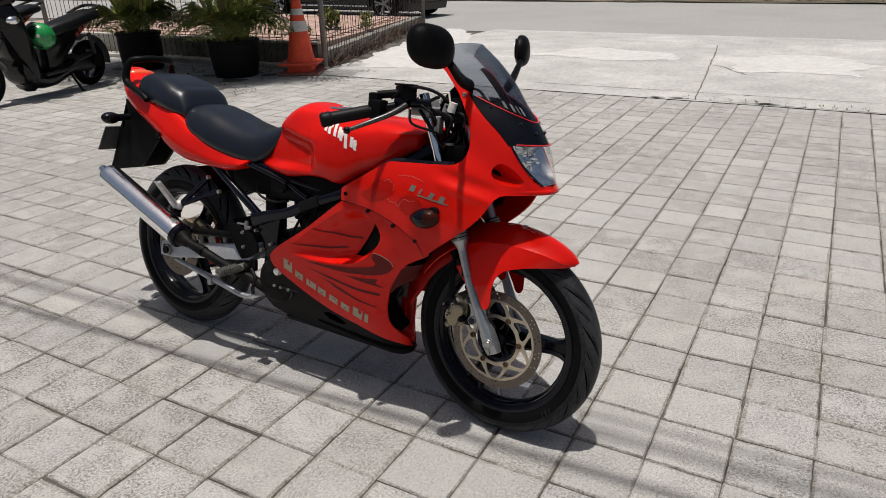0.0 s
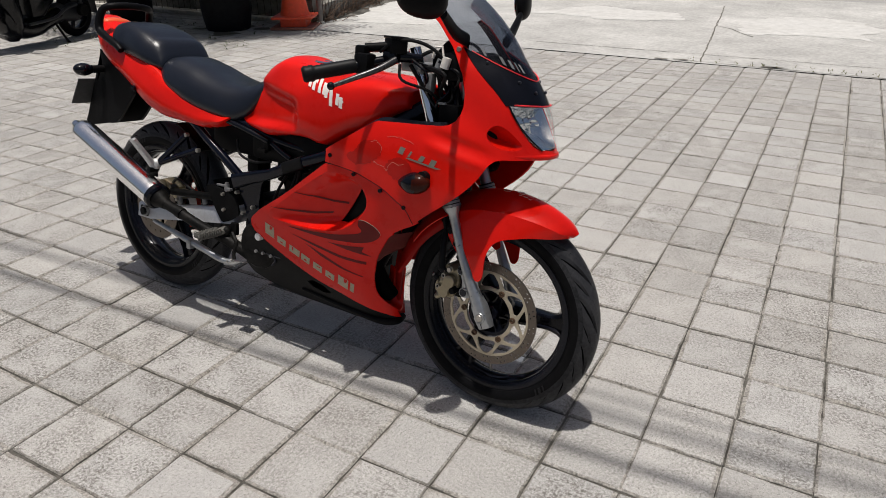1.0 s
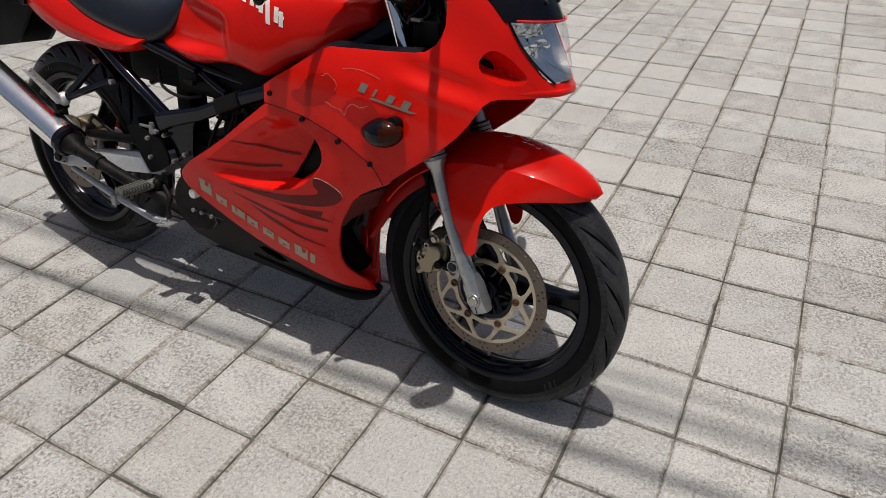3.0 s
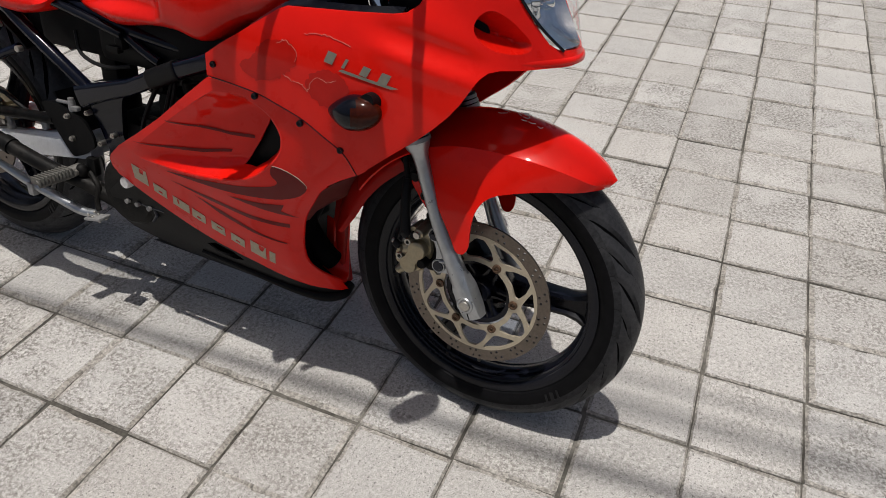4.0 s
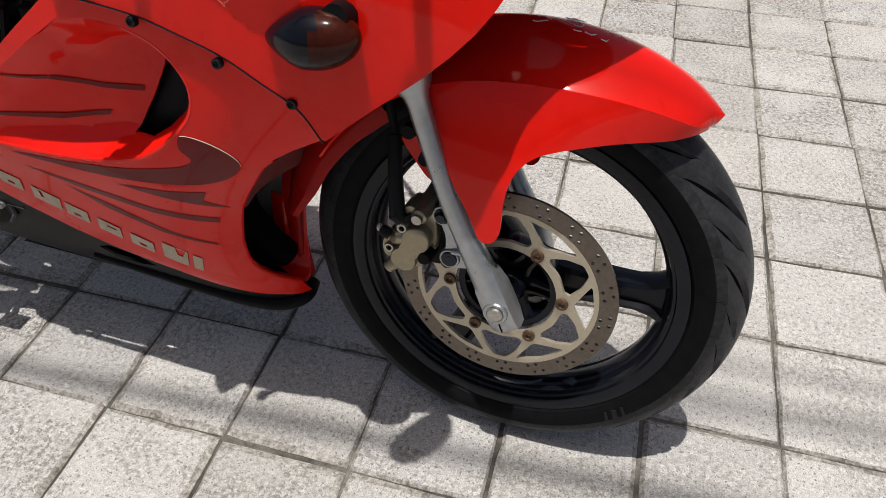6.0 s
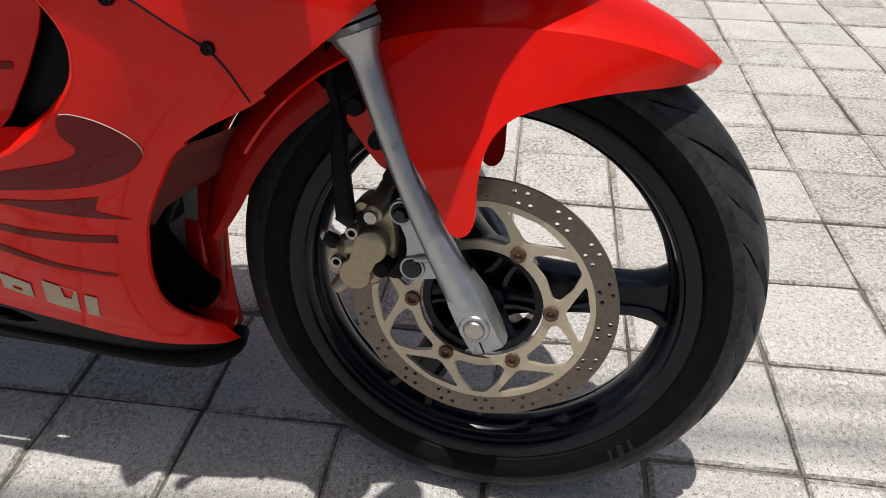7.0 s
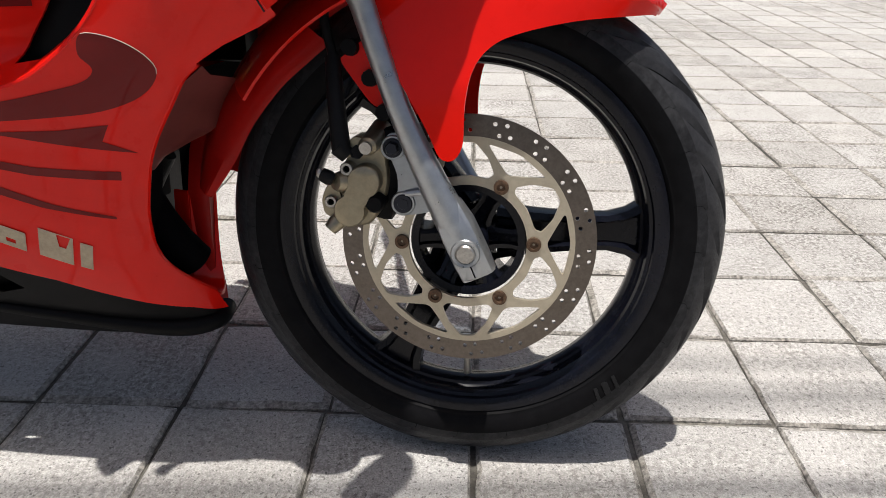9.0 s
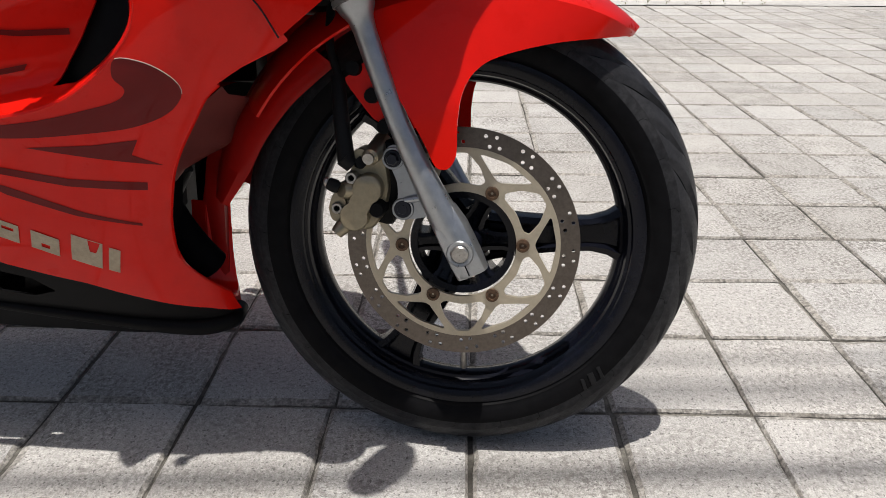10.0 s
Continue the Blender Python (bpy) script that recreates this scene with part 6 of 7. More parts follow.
part("inlet_boot", join(box(.11, .13, .115, .640, 0, .450, .02), box(.07, .12, .060, .555, .02, .415, .015), box(.05, .06, .09, .545, 0, .525, .015)), SOOT, bike)
part("battery_box", box(.09, .10, .05, .235, .02, .578, .015), PLASTIC, bike)
part("shock_bracket", box(.05, .06, .18, .418, 0, .500, .012), SOOT, bike)
shock = part("shock_absorber", tube([(.405, 0, .38), (.405, 0, .56)], .016, 12), SOOT, bike)
for k in range(8):
    part("spring_coil", moved(lathe([(.020, -.004), (.026, -.004), (.026, .004), (.020, .004)], 18), Matrix.Translation((.405, 0, .40 + .02 * k)) @ Matrix.Rotation(radians(90), 4, "X")), SOOT, shock)
for name, span in (("inner_mudguard", range(46, 76, 6)), ("mudguard_flap", range(8, 32, 4))):
    part(name, loft([[(.330 * math.cos(radians(d)), y, .294 + .330 * math.sin(radians(d))) for y in (-.07, -.03, .03, .07)] + [(.324 * math.cos(radians(d)), y, .294 + .324 * math.sin(radians(d))) for y in (.07, .03, -.03, -.07)] for d in span]), PLASTIC, bike, "black inner mudguard")
part("radiator", join(box(.04, .22, .16, .985, 0, .60, .006), box(.03, .18, .22, .90, 0, .34, .006)), PLASTIC, bike)
part("steering_inner", box(.12, .12, .16, 1.10, 0, .62, .02), PLASTIC, bike)
for k in (0, 4, 5):
    part("hose", tube([(.56 + .02 * k, -.10, .33 + .02 * k), (.588 + .012 * k, -.112, .43), (.606 + .014 * k, -.108, .48 + .006 * k), (.640 + .010 * k, -.105, .536 + .005 * k)], .0045, 7, 5), HOSE, bike)
part("fuel_hose", tube([(.42, -.09, .60), (.44, -.10, .56), (.50, -.10, .545), (.56, -.09, .555)], .004, 7, 5), HOSE, bike)
part("fuel_tap", join(box(.02, .02, .03, .545, -.09, .60, .004), box(.03, .015, .012, .535, -.1, .585, .003)), SOOT, bike)
for x, z in ((.552, .288), (.580, .288), (.612, .287)):
    part("linkage_bolt", tube([(x, -.144, z), (x, -.126, z)], .0052, 8), ALU_CAST, bike)
part("shift_linkage", join(tube([(.538, -.132, .296), (.60, -.134, .289), (.648, -.134, .289)], .0045, 8), tube([(.619, -.134, .289), (.624, -.134, .272), (.612, -.134, .256)], .0036, 8)), BLUE_BOLT, bike)
# side stand on the far side
part("side_stand", tube([(.42, .10, .20), (.36, .15, .10), (.33, .185, .045)], [.011, .010, .009], 10), SOOT, bike, "black side stand")
part("stand_foot", box(.05, .03, .008, .33, .190, .040, .002), SOOT, bike)

# ---- apron details ----
def ribbon(name, pts, w, z, material, parent, seed=0, jag=.5):
    """An uneven strip lying on a slab."""
    r = random.Random(seed)
    p = [Vector((x, y, 0)) for x, y in pts]
    fine = []
    for a, b in zip(p, p[1:]):
        n = max(2, int((b - a).length / .06))
        fine += [a.lerp(b, k / n) + Vector((r.gauss(0, w * jag), r.gauss(0, w * jag), 0)) for k in range(n)]
    fine.append(p[-1])
    vs, fs = [], []
    for i, q in enumerate(fine):
        d = (fine[min(i + 1, len(fine) - 1)] - fine[max(i - 1, 0)]).normalized()
        s = Vector((-d.y, d.x, 0)) * w * (.35 + r.random() * .8)
        vs += [(*(q - s).xy, z), (*(q + s).xy, z)]
    for i in range(len(fine) - 1):
        fs.append((2 * i, 2 * i + 1, 2 * i + 3, 2 * i + 2))
    return part(name, (vs, fs), material, parent)


def blot(name, cx, cy, rx, ry, z, material, parent, seed, wob=.25):
    pts = [(cx + rx * (1 + wob * noise.noise((math.cos(a) * 1.6, math.sin(a) * 1.6, seed))) * math.cos(a), cy + ry * (1 + wob * noise.noise((math.cos(a) * 1.6, math.sin(a) * 1.6, seed + 7))) * math.sin(a)) for a in np.linspace(0, 2 * math.pi, 60, endpoint=False)]
    return part(name, ([(x, y, z) for x, y in pts], [tuple(range(60))]), material, parent)


ribbon("crack", [(-.82, 7.0), (-.90, 7.8), (-.98, 8.6), (-1.05, 9.24), (-1.14, 10.2), (-1.25, 11.1)], .009, .0074, CRACK, apron, 1, .5)
ribbon("crack", [(-1.03, 9.2), (-.85, 9.05), (-.70, 8.75), (-.58, 8.6)], .007, .0074, CRACK, apron, 2)
# thin dark line across the apron
ribbon("slab_joint", [(-2.5, 7.33), (-.8, 7.36), (.68, 7.38), (4.0, 7.42)], .007, .0074, CRACK, apron, 3, .2)
ribbon("edge_gap", [(-.9, 7.0), (0, 6.97), (.7, 6.96), (2.2, 6.97)], .007, .0076, CRACK, apron, 4)
def rough_patch(name, line, z, material, parent, seed, jag=.16):
    """A thin smear of cement with a ragged edge."""
    pts = []
    for x, y in dense(line, .05):
        pts.append((x + jag * noise.noise((x * 2.2, y * 2.2, seed)) + jag * .5 * noise.noise((x * 9, y * 9, seed)), y + jag * noise.noise((x * 2.2, y * 2.2, seed + 5)) + jag * .5 * noise.noise((x * 9, y * 9, seed + 5))))
    co, f = fill(pts, (), .14)
    return part(name, ([(u, v, z) for u, v in co], f), material, parent)


rough_patch("cement_patch", [(-5.0, 7.65), (-4.2, 7.75), (-3.6, 8.4), (-4.4, 9.6), (-5.2, 11.2), (-6.0, 12.2), (-6.45, 12.1), (-5.9, 10.2), (-5.35, 8.4)], .0066, PALE, apron, 3)
rough_patch("cement_patch", [(-3.4, 9.4), (-2.4, 9.2), (-1.4, 9.5), (-1.7, 10.2), (-2.9, 10.4)], .0066, PALE, apron, 8)
rough_patch("cement_patch", [(-.8, 8.8), (.4, 8.9), (.7, 9.8), (0, 10.4), (-.8, 10.0)], .0066, PALE, apron, 12)
for k, (x, y) in enumerate(((-1.15, 6.97), (-.98, 7.0), (-.25, 6.99), (-.2, 7.0))):
    blot("dirt_clump", x, y, .07, .025, .012, CRACK, apron, k + 40, .5)

# ---- raised bed with its low wall ----
WALL = mat("stained_render", (0.24, 0.225, 0.20), 0.93, grain=0.25, scale=25, spots=0.9, spot_scale=2.2, alt=(0.09, 0.085, 0.075), bump=0.4, bump_scale=60)
CAPM = mat("pale_kerb", (0.50, 0.48, 0.43), 0.9, grain=0.2, scale=30, spots=0.5, spot_scale=3)
BED = mat("pinkish_bed_paving", (0.36, 0.25, 0.21), 0.92, grain=0.25, scale=18, spots=0.5, spot_scale=2.5, alt=(0.27, 0.235, 0.20), bump=0.4, bump_scale=40)
P1, P2 = Vector((-5.262, 7.33, 0)), Vector((-6.86, 12.48, 0))
wall = tagged(part("retaining_wall", join(box(8.6, .16, .28, -9.72, 7.47, .14, .008), box(.14, 5.2, .20, 0, 0, .10, .006, Matrix.Translation(((P1.x + P2.x) / 2 - .12, (P1.y + P2.y) / 2 + .05, 0)) @ Matrix.Rotation(math.atan2(P2.y - P1.y, P2.x - P1.x) - math.pi / 2, 4, "Z"))), WALL), "low stained concrete retaining wall of the raised bed", "wall", kind="structure")
part("wall_cap", box(8.6, .07, .03, -9.72, 7.425, .295, .006), CAPM, wall)
part("footing", box(8.0, .22, .05, -9.6, 7.30, .025, .01), CAPM, wall)
bed = tagged(part("raised_bed", ([(-14, 7.5, .27), (-5.50, 7.5, .27), (-6.98, 12.3, .20), (-14, 12.3, .20), (-14, 7.5, 0), (-5.50, 7.5, 0), (-6.98, 12.3, 0), (-14, 12.3, 0)], [(0, 1, 2, 3), (4, 5, 1, 0), (5, 6, 2, 1), (6, 7, 3, 2), (7, 4, 0, 3)]), BED), "raised bed surfaced with pinkish bricks", "planting bed", kind="structure")
r = random.Random(11)
BRICK = mat("pink_brick", (0.40, 0.27, 0.225), 0.9, grain=0.2, scale=30, tone=0.18, bump=0.3)
bv, bf = [], []
for i in range(30):
    for j in range(34):
        x, y = -12.4 + i * .235 + (.117 if j % 2 else 0), 7.62 + j * .125
        if x > -5.65 - (y - 7.5) * .31:
            continue
        h = .27 - (y - 7.5) * .0146 + .004 + r.random() * .006
        q = box(.222, .114, .02, x, y, h, 0)
        k = len(bv)
        bv += q[0]
        bf += [tuple(a + k for a in f) for f in q[1]]
bed_bricks = part("bed_bricks", (bv, bf), BRICK, bed)
tagged(bed_bricks, kind="stuff")

# ---- wire fence ----
WIRE = mat("rusty_wire", (0.06, 0.048, 0.040), 0.6, 0.5, grain=0.4, scale=60)
POST = mat("galvanised_post", (0.20, 0.19, 0.175), 0.55, 0.5, grain=0.3, scale=30, spots=0.6, spot_scale=8, alt=(0.12, 0.09, 0.07))


def fence_run(a, b, label):
    f = thing("wire_fence", label, "fence")
    d = b - a
    n = int(d.length / .105)
    for k in range(1, n):
        p = a + d * (k / n)
        lean = .012 * math.sin(k * 2.1)
        part("wire", tube([p + Vector((0, 0, .02)), p + Vector((lean, 0, .8)), p + Vector((lean * .5, 0, 1.5))], .0042, 5), WIRE, f)
    for z in (.06, .36, .40, .78, 1.14, 1.48):
        part("wire", tube([a + Vector((0, 0, z)), (a + b) / 2 + Vector((0, 0, z - .015)), b + Vector((0, 0, z))], .0042, 5), WIRE, f)
    return f


fence_run(Vector((-10.6, 7.28, 0)), P1, "rusty welded wire fence along the low wall")
fence_run(P1, P2, "rusty welded wire fence beside the concrete apron")
for p in (P1, P2, Vector((-10.6, 7.28, 0))):
    post = thing("fence_post", "grey galvanised round fence post", "fence post", Matrix.Translation(p), "fence posts")
    part("pole", tube([(0, 0, -.02), (0, 0, 1.62)], .034, 16), POST, post)
    part("post_cap", ball(.037, .037, .02, (0, 0, 1.62), 14, 6), POST, post)
    part("base", tube([(0, 0, -.01), (0, 0, .03)], [.06, .045], 14), CAPM, post)
# litter of broken mesh and dry weeds along the fence foot
r = random.Random(21)
vs, fs = [], []
for k in range(420):
    t = r.random() ** 1.2
    p = P1.lerp(P2, t) + Vector((r.gauss(-.03, .10), r.gauss(0, .06), .01))
    a = r.random() * 6.283
    q = p + Vector((math.cos(a) * r.uniform(.06, .28), math.sin(a) * r.uniform(.06, .28), r.uniform(.0, .22)))
    m = tube([p, (p + q) / 2 + Vector((0, 0, .03)), q], .0045, 4)
    n = len(vs)
    vs += m[0]
    fs += [tuple(i + n for i in f) for f in m[1]]
tagged(part("dry_twigs", (vs, fs), mat("dry_twig", (0.13, 0.085, 0.06), 0.9, grain=0.4, scale=20)), "dry brown twigs and wire at the fence foot", "debris", kind="stuff")

LEAF = mat("palm_leaf", (0.125, 0.165, 0.036), 0.35, grain=0.4, scale=8, spots=0.8, spot_scale=5, alt=(0.34, 0.30, 0.085))
STEM = mat("palm_stem", (0.13, 0.115, 0.045), 0.6, grain=0.3, scale=25)
SOIL = mat("pot_soil", (0.05, 0.038, 0.028), 0.95, grain=0.5, scale=60, bump=0.6, bump_scale=80)
POT = mat("black_pot", (0.006, 0.0062, 0.008), 0.6, spec=0.15, grain=0.3, scale=20, spots=0.35, spot_scale=6, alt=(0.014, 0.014, 0.015))


def weed(at, n, size, seed):
    rr = random.Random(seed)
    vs, fs = [], []
    for k in range(n):
        a, e = rr.random() * 6.283, rr.uniform(.2, 1.2)
        d = Vector((math.cos(a) * math.cos(e), math.sin(a) * math.cos(e), math.sin(e)))
        s = Vector((-math.sin(a), math.cos(a), 0)) * size * .13
        b = Vector(at) + Vector((rr.gauss(0, size * .35), rr.gauss(0, size * .35), rr.random() * size * .9))
        L = size * rr.uniform(.4, .8)
        i = len(vs)
        vs += [b, b + d * L * .5 + s, b + d * L, b + d * L * .5 - s]
        fs.append((i, i + 1, i + 2, i + 3))
    return vs, fs


for k, (x, y, z, s, n) in enumerate(((-6.55, 9.2, .26, .24, 110), (-6.2, 9.6, .24, .15, 60), (-7.3, 9.0, .27, .12, 40), (-6.9, 10.6, .24, .16, 60), (-6.35, 8.4, .27, .08, 40))):
    tagged(part("weed", weed((x, y, z), n, s, k), LEAF), "small green weed growing in the raised bed", "weed", "weeds in the bed", "stuff")
tagged(part("grass_tufts", join(*[weed((-.9 + .12 * k + .03 * math.sin(k * 5), 6.99, 0), 7, .035, 60 + k) for k in range(24)]), mat("dry_grass", (0.12, 0.12, 0.045), 0.8, grain=0.3, scale=30)), "low dry grass along the edge of the apron", "grass", kind="stuff")


# ---- potted palms ----
def palm(at, rt, rb, h, seed, turn):
    rr = random.Random(seed)
    pot = thing("plant_pot", "black plastic pot with a bushy areca palm", "plant pot", Matrix.Translation(at) @ Matrix.Rotation(turn, 4, "Z"), "potted palms")
    prof = [(.001, .0), (rb - .01, 0), (rb, .01)] + [(rb + (rt - rb) * t + .012 * math.sin(math.pi * t), h * t) for t in (.2, .4, .6, .8, .9)] + [(rt + .004, h * .91), (rt + .018, h * .92), (rt + .020, h * .99), (rt + .010, h), (rt - .012, h), (rt - .016, h * .93), (.001, h * .92)]
    part("pot", moved(lathe([(a, -b) for a, b in prof], 40), Matrix.Rotation(radians(-90), 4, "X")), POT, pot)
    part("soil", moved(lathe([(.001, 0), (rt - .015, 0), (rt - .015, -.02), (.001, -.03)], 30), Matrix.Translation((0, 0, h * .93)) @ Matrix.Rotation(radians(-90), 4, "X")), SOIL, pot)
    tree = thing("palm", "bushy green areca palm growing in a black pot", "palm", Matrix.Translation(at + Vector((0, 0, h * .9))), "potted palms")
    for k in range(34):
        a = k * 2.4 + rr.random()
        r0 = rr.uniform(.02, rt * .62)
        root = Vector((math.cos(a) * r0, math.sin(a) * r0, 0))
        part("stem", tube([root, root * 1.5 + Vector((0, 0, .35)), root * 2.4 + Vector((0, 0, .75))], [.013, .010, .007], 6), STEM, tree)
    for k in range(104):
        a = k * 2.399 + rr.random() * .5
        low = k % 6 == 0
        r0 = rr.uniform(.02, rt * .5)
        root = Vector((math.cos(a) * r0, math.sin(a) * r0, .05))
        L = rr.uniform(.6, .95) if low else rr.uniform(1.0, 1.95)
        up = rr.uniform(.25, .6) if low else rr.uniform(.8, 1.25)
        out = Vector((math.cos(a), math.sin(a), 0))
        mid = root + out * L * .35 + Vector((0, 0, L * up * .75))
        tip = root + out * L * (.95 if low else .8) + Vector((0, 0, L * up * (.25 if low else .55)))
        line = spline([root, root.lerp(mid, .5) + Vector((0, 0, .05)), mid, tip], 11)
        vs, fs = [], []
        m = tube(line, [.006 * (1 - .8 * i / len(line)) for i in range(len(line))], 4)
        vs += m[0]
        fs += m[1]
        for i in range(9 if low else 12, len(line) - 1):
            t = i / len(line)
            d = (line[i + 1] - line[i - 1]).normalized()
            side = d.cross(Vector((0, 0, 1))).normalized()
            for s in (-1, 1):
                ll = .36 * math.sin(math.pi * (.15 + .8 * t)) * rr.uniform(.8, 1.15)
                e = (side * s * .85 + d * .55 + Vector((0, 0, rr.uniform(-.05, .18)))).normalized()
                w = d * .015
                b = line[i] + d * rr.uniform(-.01, .01)
                c = b + e * ll * .55
                f = b + e * ll + Vector((0, 0, -ll * .28))
                n = len(vs)
                vs += [b - w * .4, b + w * .4, c + w, f, c - w]
                fs += [(n, n + 1, n + 2, n + 4), (n + 4, n + 2, n + 3)]
        part("frond", (vs, fs), LEAF, tree)
    tagged(part("pot_weeds", weed((at.x, at.y, h * .93), 60, .16, seed), LEAF), "low green weeds around the palm stems", "weed", "weeds in the pots", "stuff")


palm(Vector((-5.99, 6.56, 0)), .285, .245, .42, 3, 0.4)
palm(Vector((-7.62, 6.56, 0)), .262, .24, .46, 4, 1.1)

# ---- traffic cone ----
ORANGE = mat("cone_orange", (0.80, 0.085, 0.03), 0.5, grain=0.14, scale=14, spots=0.4, spot_scale=6, alt=(0.66, 0.10, 0.045))
REFLECT = mat("cone_band", (0.62, 0.61, 0.58), 0.45, grain=0.14, scale=40, spots=0.4, spot_scale=9, alt=(0.42, 0.41, 0.39))
cone = thing("traffic_cone", "orange traffic cone with two pale reflective bands", "traffic cone", Matrix.Translation((-5.36, 7.00, 0)) @ Matrix.Rotation(radians(28), 4, "Z"))
H, RB, RT_ = .92, .165, .035
Z = Matrix.Rotation(radians(-90), 4, "X")
part("lower_base", box(.50, .50, .025, 0, 0, .013, .01), mat("dirty_red_base", (0.30, 0.12, 0.085), 0.8, grain=0.25, scale=20, spots=0.6, spot_scale=6, alt=(0.20, 0.15, 0.12)), cone, "dirty faded red base slab")
part("neck", box(.30, .30, .09, 0, 0, .065, .015), ORANGE, cone)
part("base", box(.46, .46, .030, 0, 0, .125, .012), ORANGE, cone)
rc_ = lambda z: RB + (RT_ - RB) * (z - .13) / (H - .13)
part("body", moved(lathe([(RB + .01, -.13), (rc_(.2), -.2), (rc_(.55), -.55), (rc_(H), -H), (rc_(H) - .01, -H - .006), (.001, -H - .006), (.001, -.13)], 36), Z), ORANGE, cone)
for a, b in ((.485, .60), (.665, .735)):
    part("band", moved(lathe([(rc_(a) + .0015, -a), (rc_(b) + .0015, -b), (rc_(b) - .004, -b), (rc_(a) - .004, -a)], 36), Z), REFLECT, cone, "pale reflective band")


# weeds and moss in the joints near the pots
r = random.Random(33)
tufts = []
for k in range(170):
    x, y = r.uniform(-8.6, -4.9), r.uniform(4.9, 6.9)
    if k % 2:
        x = GX + PITCH * round((x - GX) / PITCH)
    else:
        y = GY + PITCH * round((y - GY) / PITCH)
    tufts.append(weed((x, y, -.004), 6, r.uniform(.018, .05), 400 + k))
tagged(part("joint_weeds", join(*tufts), mat("joint_moss", (0.06, 0.075, 0.025), 0.9, grain=0.4, scale=30)), "small green weeds growing in the paving joints", "weeds", kind="stuff")
DIRT = mat("damp_dirt", (0.10, 0.088, 0.068), 0.95, grain=0.4, scale=40, spots=0.7, spot_scale=9, alt=(0.06, 0.065, 0.035), bump=0.5, bump_scale=90)
dirt = tagged(thing("spilled_soil", "damp dark soil washed out around the pots", "soil", kind="stuff"), kind="stuff")
for k, (x, y, a) in enumerate(((-5.75, 6.30, .34), (-6.25, 6.42, .26), (-5.60, 6.75, .22), (-6.0, 6.85, .30), (-7.4, 6.3, .30), (-7.9, 6.45, .24))):
    for q in range(1):
        rough_patch("soil", [(x + .16 * q * math.cos(q * 2.4) + a * .55 * math.cos(t), y + .10 * q * math.sin(q * 2.4) + a * .40 * math.sin(t)) for t in np.linspace(0, 2 * math.pi, 10, endpoint=False)], .0022 + .0003 * (q + k), DIRT, dirt, k * 7 + q, .18)
# ---- scooters ----
SC_BLACK = mat("scooter_black", (0.0035, 0.004, 0.005), 0.22, 0.0, 0.3, spec=0.2, grain=0.3, scale=12)
SC_SEAT = mat("scooter_seat", (0.006, 0.0065, 0.008), 0.4, spec=0.3, grain=0.2, scale=25, bump=0.06, bump_scale=900)
SC_GREY = mat("scooter_grey_plastic", (0.020, 0.021, 0.024), 0.42, grain=0.2, scale=25)


def body_loft(rows, n=16, power=.7):
    """Rings across x: (x, middle z, half height, half width)."""
    cols = [spline([(q[k], 0, 0) for q in rows], 4) for k in range(4)]
    rings = []
    for i in range(len(cols[0])):
        x, zc, hh, hw = (c[i].x for c in cols)
        ring = []
        for k in range(n):
            a = 2 * math.pi * k / n
            c, s = math.cos(a), math.sin(a)
            ring.append((x, hw * math.copysign(abs(c) ** power, c), zc + hh * math.copysign(abs(s) ** power, s)))
        rings.append(ring)
    return loft(rings)


